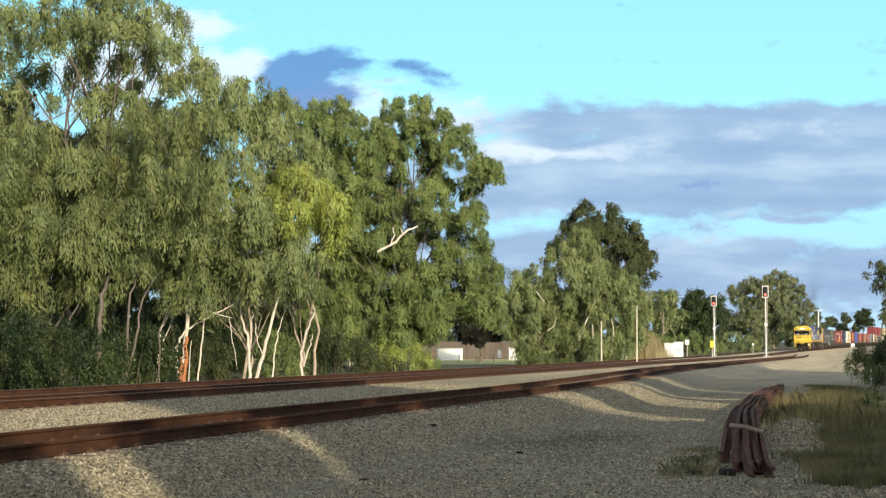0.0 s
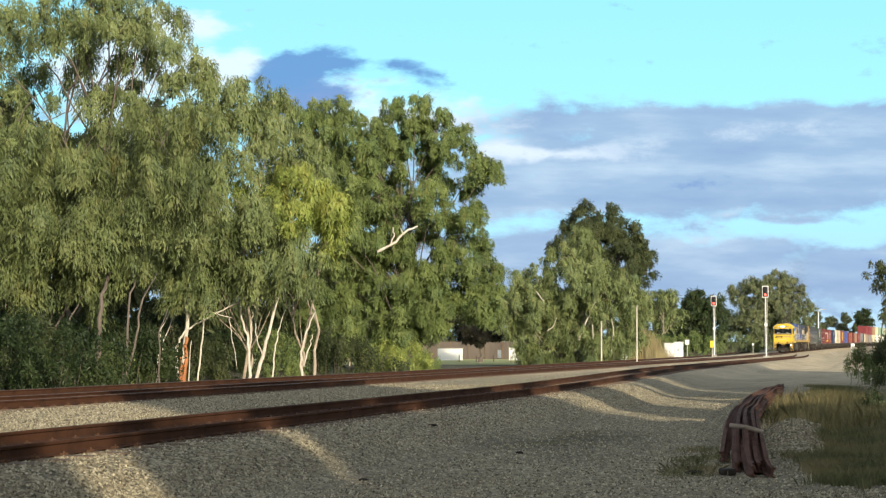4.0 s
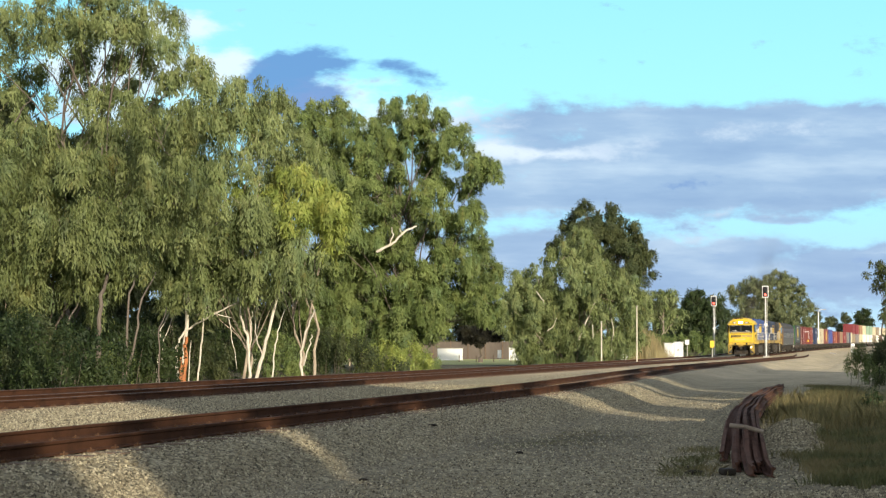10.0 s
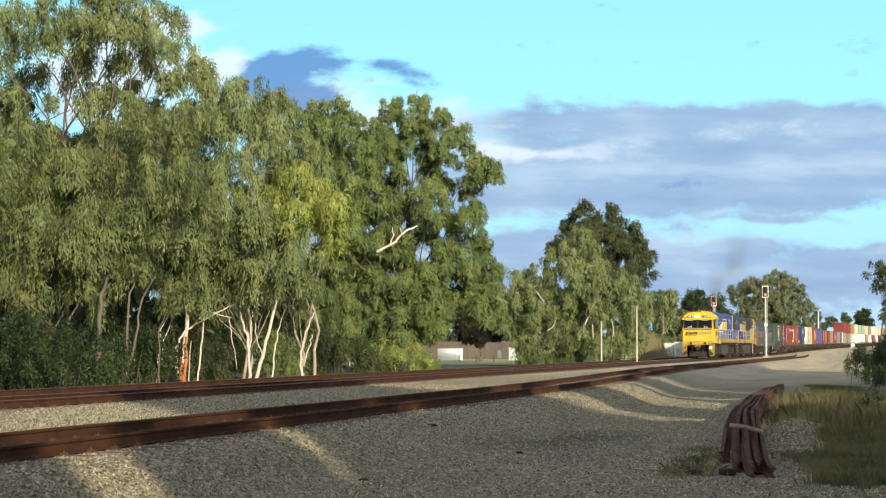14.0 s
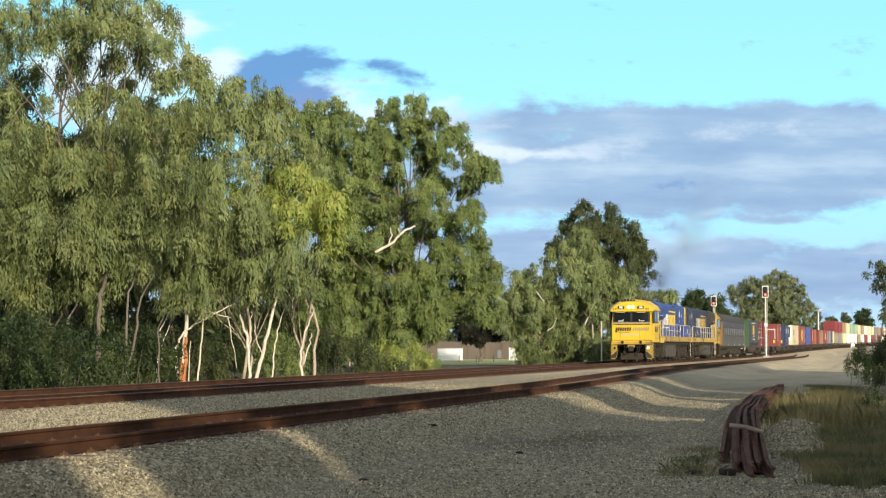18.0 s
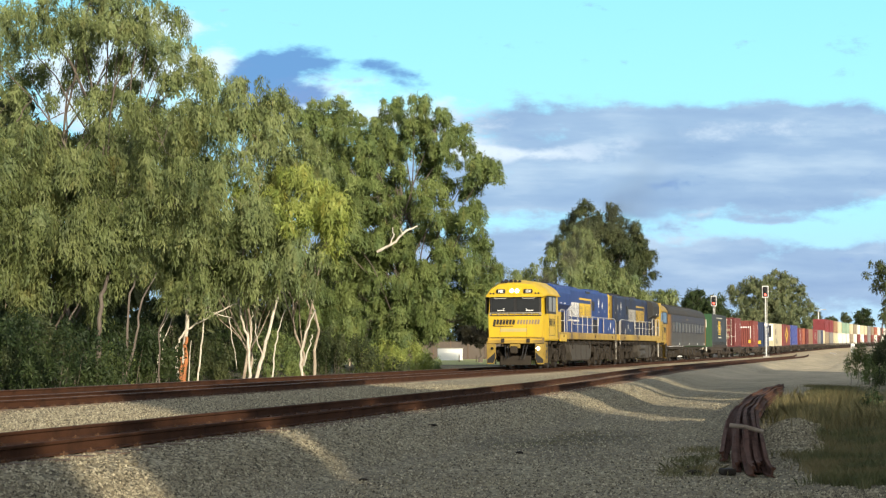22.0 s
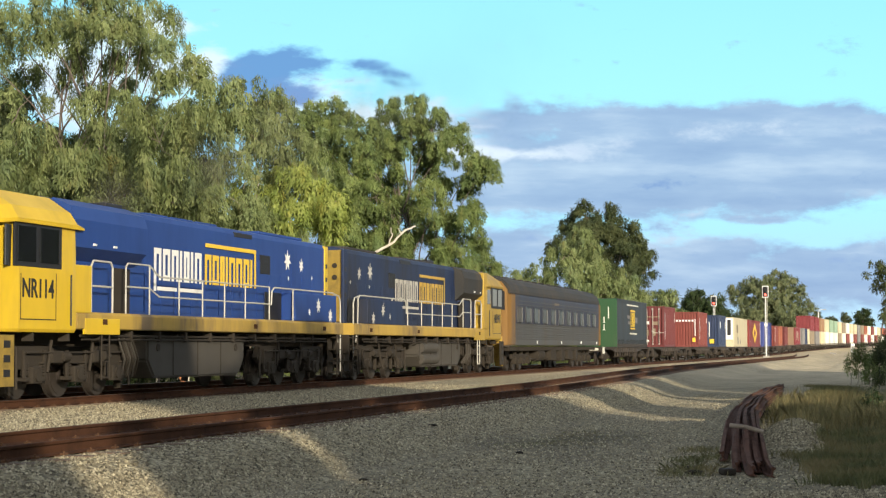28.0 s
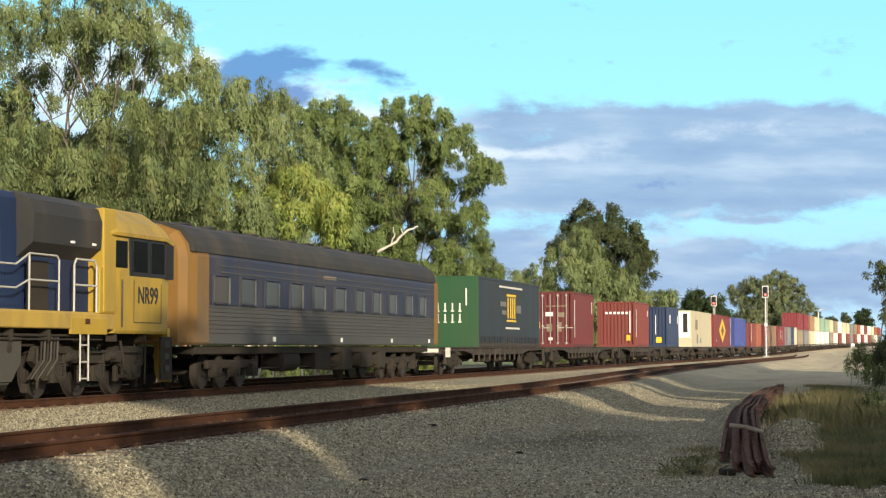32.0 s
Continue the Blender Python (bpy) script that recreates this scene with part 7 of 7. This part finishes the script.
def verge():
    rng = np.random.default_rng(9)
    n = 62000
    ys = 20.5 + 55 * rng.random(n) ** 1.6
    edge = -1.22 - 0.035 * (ys - 22) - 0.0006 * np.maximum(0, ys - 34) ** 2 + 0.16 * np.sin(ys * 0.9)
    xs = edge + np.abs(rng.normal(0, 0.9, n)) + rng.normal(0, 0.12, n)
    keep = np.array([noise.noise((x * 0.9, y * 0.5, 1.0)) > -0.45 and y > 21.6 + 1.6 * noise.noise((x * 1.3, 2.0, 4.0)) + 0.5 * noise.noise((x * 6.0, y * 3.0, 9.0)) and math.exp(-(((x + 2.12) / 0.55) ** 2) - ((y - 33.0) / 3.4) ** 2) < 0.45 for x, y in zip(xs, ys)])
    xs, ys = xs[keep], ys[keep]
    blades("verge_grass", "rough dark green grass on the bank", rng, xs, ys, rng.uniform(0.03, 0.16, len(xs)), "grass", 0.006)
    n = 13000
    k = rng.integers(0, 9, n)
    cx = np.array([-2.45, -2.15, -1.7, -1.3, -2.8, -0.9, -1.9, -2.9, -2.3])[k]
    cy = np.array([44.0, 41.0, 39.0, 38.0, 47.0, 36.0, 50.0, 52.0, 53.0])[k]
    xs, ys = cx + rng.normal(0, 0.5, n), cy + rng.normal(0, 2.0, n)
    blades("dry_grass_tufts", "straw-coloured seeding grass tufts", rng, xs, ys, rng.uniform(0.10, 0.30, n) + 0.28 * rng.random(n) ** 3, "straw", 0.005, 0.3)
    n = 2600
    k = rng.integers(0, 11, n)
    cx = np.array([-3.05, -2.75, -3.9, -2.9, -3.3, -3.0, -1.7, -5.9, -5.4, -6.5, -6.1])[k]
    cy = np.array([25.5, 24.0, 49.0, 26.8, 28.6, 23.6, 27.0, 30.7, 31.8, 29.8, 32.6])[k]
    wide = np.where(k < 7, 1.0, 3.0)
    xs, ys = cx + rng.normal(0, 0.16, n) * wide, cy + rng.normal(0, 0.4, n) * wide
    blades("weed_tufts", "low brownish weeds in the gravel", rng, xs, ys, np.where(k < 7, rng.uniform(0.03, 0.12, n), rng.uniform(0.015, 0.05, n)), "grass", 0.006, 0.6)


verge()


def rail_stack():
    """A bundle of old rails lying along the road in two layers, some rolled on their sides, near ends splayed and bent down, with a lath across."""
    t = thing("rail_stack", "bundle of old rusty rails stacked on the gravel", "rail stack")
    rng = random.Random(3)

    def centre(s, off):
        y = 23.4 + 37.0 * s
        x = -2.02 - 2.15 * s ** 0.75 - 0.25 * math.sin(3.0 * s) + off
        return x, y

    def rolled(deg):
        c, q = math.cos(radians(deg)), math.sin(radians(deg))
        return [(0.8 * (u * c - (w - 0.08) * q), 0.8 * (u * q + (w - 0.08) * c) + 0.066) for u, w in RAIL]

    # layer, place across, splay of the near end, where it begins and ends along the bundle, roll
    for layer, off, splay, a, b, roll in ((0, -0.23, -0.10, 0.055, 0.90, 12), (0, -0.115, -0.03, 0.02, 0.97, 5), (0, 0.0, 0.0, 0.0, 1.0, -6), (0, 0.11, 0.01, 0.012, 0.93, -4), (0, 0.22, 0.03, 0.0, 0.88, -14),
                                          (1, -0.21, -0.12, 0.075, 0.93, 58), (1, -0.08, -0.03, 0.03, 0.98, -8), (1, 0.035, 0.0, 0.01, 1.0, 7), (1, 0.15, 0.02, 0.025, 0.94, -3)):
        path = []
        for i in range(26):
            s = a + (b - a) * (i / 25) ** 1.4
            x, y = centre(s, off * (1.0 - 0.22 * s) + splay * (1 - ease(s * 5)) + rng.uniform(-0.003, 0.003))
            bend = ease((s - a) * 11)
            z = ground_z(x, y) + 0.02 + 0.125 * layer * bend + 0.25 * bend * (1 - 0.45 * s) + 0.02 * math.sin(9 * s + off * 20)
            path.append((x, y, z))
        part("rail", sweep(rolled(roll), path, heads=(), wobble=0.003), "old_rail", t)
    x, y = centre(0.075, 0)
    part("cross_bar", rods([[(x - 0.20, y, ground_z(x, y) + 0.50), (x + 0.02, y - 0.05, ground_z(x, y) + 0.48), (x + 0.28, y - 0.02, ground_z(x, y) + 0.41)]], 0.032, 8), "bark", t, "weathered grey pole lying across the rails")
    for s in (0.22, 0.5, 0.8):
        x, y = centre(s, 0)
        part("bearer", one_box((x, y, ground_z(x, y) + 0.09), (0.58, 0.16, 0.17), 0.02), "grime", t)
    x, y = centre(0.0, -0.36)
    part("fishplate", one_box((x, y + 0.3, ground_z(x, y) + 0.05), (0.17, 0.26, 0.09), 0.03, Matrix.Rotation(radians(25), 4, "Z")), "grime", t, "dark loose rusty plate beside the rail ends")
    return t


M["old_rail"] = paint("old_rust", (0.125, 0.062, 0.042), 0.9, dirt=(0.035, 0.017, 0.011), amount=0.85, grain=0.4, coarse=2.0)
M["old_rail"].node_tree.nodes["Principled BSDF"].inputs["Specular IOR Level"].default_value = 0.15
rail_stack()


def litter():
    rng = random.Random(12)
    for x, y, r in ((-2.8, 23.6, 0.22), (-3.0, 24.2, 0.14), (-3.7, 50.0, 0.16), (-3.2, 61.0, 0.2), (-5.9, 27.0, 0.12), (-8.1, 30.0, 0.14), (-6.8, 21.8, 0.10), (-9.0, 36.0, 0.12)):
        bm = bmesh.new()
        g = bmesh.ops.create_icosphere(bm, subdivisions=2, radius=r * 0.55)["verts"]
        for v in g:
            v.co *= 1 + 0.5 * noise.noise(v.co * 9 + Vector((x, y, 0)))
            v.co.z *= 0.4
        ob = part("dark_lump", bm, "grime", None, at=pose(x, y, ground_z(x, y) + 0.01, 0, 0, rng.uniform(0, 180)))
        tagged(ob, "dark lump of debris on the gravel", "debris", "debris on the road")


litter()


def stones():
    """Loose ballast and gravel stones where the camera sees them singly."""
    rng = np.random.default_rng(21)
    def patch(n, xlo, xhi, ylo, yhi, power, size):
        y = ylo + (yhi - ylo) * rng.random(n) ** power
        x = xlo + (xhi - xlo) * rng.random(n)
        return x, y, rng.uniform(0.6, 1.4, n) * size
    sets = [patch(88000, -17.2, -7.2, 14, 58, 1.6, 0.0185), patch(56000, -8.2, -0.2, 15.5, 64, 2.3, 0.0165), patch(5500, -2.6, -1.2, 29, 37, 1.0, 0.019), patch(8000, -1.8, 0.4, 16.5, 21, 1.0, 0.022)]
    x, y, r = (np.concatenate(v) for v in zip(*sets))
    keep = np.ones(len(x), bool)
    for line in (loop_line, main_line):
        c = np.array([line(q)[0] for q in y])
        for s in (-0.7525, 0.7525):
            keep &= np.abs(x - c - s) > 0.10
    x, y, r = x[keep], y[keep], r[keep]
    z = np.array([ground_z(a, b) for a, b in zip(x, y)])
    n = len(x)
    unit = np.array([(1, 0, -0.3), (0, 1, -0.3), (-1, 0, -0.3), (0, -1, -0.3), (0, 0, 1)], float)
    a = rng.uniform(0, 2 * math.pi, n)
    v = unit[None] * rng.uniform(0.6, 1.35, (n, 5, 1)) + rng.normal(0, 0.2, (n, 5, 3))
    ca, sa = np.cos(a)[:, None], np.sin(a)[:, None]
    v = np.stack([v[..., 0] * ca - v[..., 1] * sa, v[..., 0] * sa + v[..., 1] * ca, v[..., 2] * 0.8], -1) * r[:, None, None]
    v += np.stack([x, y, z + r * 0.25], 1)[:, None, :]
    tri = np.array([(0, 1, 4), (1, 2, 4), (2, 3, 4), (3, 0, 4)])
    f = (np.arange(n)[:, None, None] * 5 + tri[None]).reshape(-1, 3)
    ob = new("loose_stones", soup("loose_stones", v.reshape(-1, 3), f, "stone"))
    tagged(ob, "loose pale and grey crushed ballast stones", "gravel", kind="stuff")


def stone_mat():
    m, n, l, p = nodes_of("crushed_stone")
    geo = n.new("ShaderNodeNewGeometry")
    c = ramp(n, l, geo.outputs["Random Per Island"], [(0.0, (0.075, 0.061, 0.036)), (0.4, (0.280, 0.236, 0.144)), (0.8, (0.470, 0.404, 0.254)), (1.0, (0.700, 0.621, 0.413))])
    l.new(c, p.inputs["Base Color"])
    p.inputs["Roughness"].default_value = 0.9
    bump(n, l, p, noise_of(n, l, 90.0, 4), 0.4, 0.004)
    return m


M["stone"] = stone_mat()
stones()


# ---- trees on the camera's side of the line, whose shade lies on the road ----
def near_row():
    # (y, half width of the crown, height): gaps between them let the low sun through in streaks
    spots = [(-22.4, 4.9, 13.0), (-11.4, 2.3, 9.3), (-8.2, 1.6, 9.8), (-2.9, 1.7, 10.4), (2.25, 2.2, 14.4), (7.4, 4.1, 14.7), (14.4, 3.3, 14.4), (9.3, 1.7, 8.6), (25.2, 2.2, 10.4), (32.8, 1.1, 9.0), (38.8, 2.6, 9.8), (50.5, 2.6, 9.6), (56.4, 3.8, 11.2), (62.5, 4.2, 11.2), (68.6, 3.8, 11.2), (74.8, 4.2, 11.3), (81.0, 3.8, 11.3), (87.1, 4.2, 11.3), (91.5, 3.2, 11.0), (95.8, 3.3, 10.6), (-34.9, 4.4, 12.0), (4.4, 2.6, 14.5), (-5.7, 0.55, 9.6)]
    base = tree("gum beside the service road casting long shade", 9.0, spots[0][0], [(-2.4, 3.4, 2.3), (0.6, 2.6, 2.3), (2.6, 4.2, 2.3), (-1.6, 6.4, 2.4), (1.4, 7.0, 2.5), (0.0, 9.2, 2.2), (-2.0, 9.0, 1.8), (2.2, 9.4, 1.7), (0.2, 1.4, 1.8)], "leaf_a", "bark", 2, 0.95, 2.4, 0.4, 1.2, 0.2, 1.0, seed=51, gap=-0.4)
    base["group"] = "gums beside the service road"
    base.scale = (spots[0][1] / 4.6, spots[0][1] / 4.6, spots[0][2] / 11.2)
    for k, (y, r, h) in enumerate(spots[1:]):
        o = copy_thing(base, pose(9.0, y, ground_z(9.0, y), 0, 0, 77 * k))
        o.scale = (r / 4.6, r / 4.6, h / 11.2)


near_row()


# ---- what moves ----
HEIGHT = {ob.name: z for ob, z in TOPS}


def motions():
    times = [i * 2.0 for i in range(17)]
    for ob, offset, turn in VEHICLES:
        lift = Matrix.Translation((0, 0, HEIGHT.get(ob.name, 0.0)))
        walk(ob, [(t, lift @ on_line(run(t) + offset, turn)) for t in times])
    # the wind leans the nearer gums to and fro
    gusts = ((0, -0.5), (3.5, -0.6), (5.5, 0.5), (8, 0.25), (12, 0.1), (14.5, -0.1), (18.5, 0.9), (21, 0.1), (24, -0.4), (26.5, 0.1), (29, 0.9), (31, -0.3), (32, -0.6))
    for k, (ob, x, y, z) in enumerate(SWAYING[:6]):
        reach = (1.1, 0.7, 0.6, 0.6, 0.75, 0.4)[k]
        walk(ob, [(t, Matrix.Translation((x, y, z)) @ Matrix.Rotation(radians(reach * g), 4, -AWAY) ) for t, g in gusts])
    mid = Vector(EYE) + AWAY * CLOUD_FAR + Vector((0, 0, CLOUD_FAR * 0.0554))
    face = Matrix.Rotation(PAN, 4, "Z")
    walk(clouds, [(t, Matrix.Translation(mid - RIGHT * (2.9 * t)) @ face) for t in (0.0, 16.0, 32.0)])


motions()
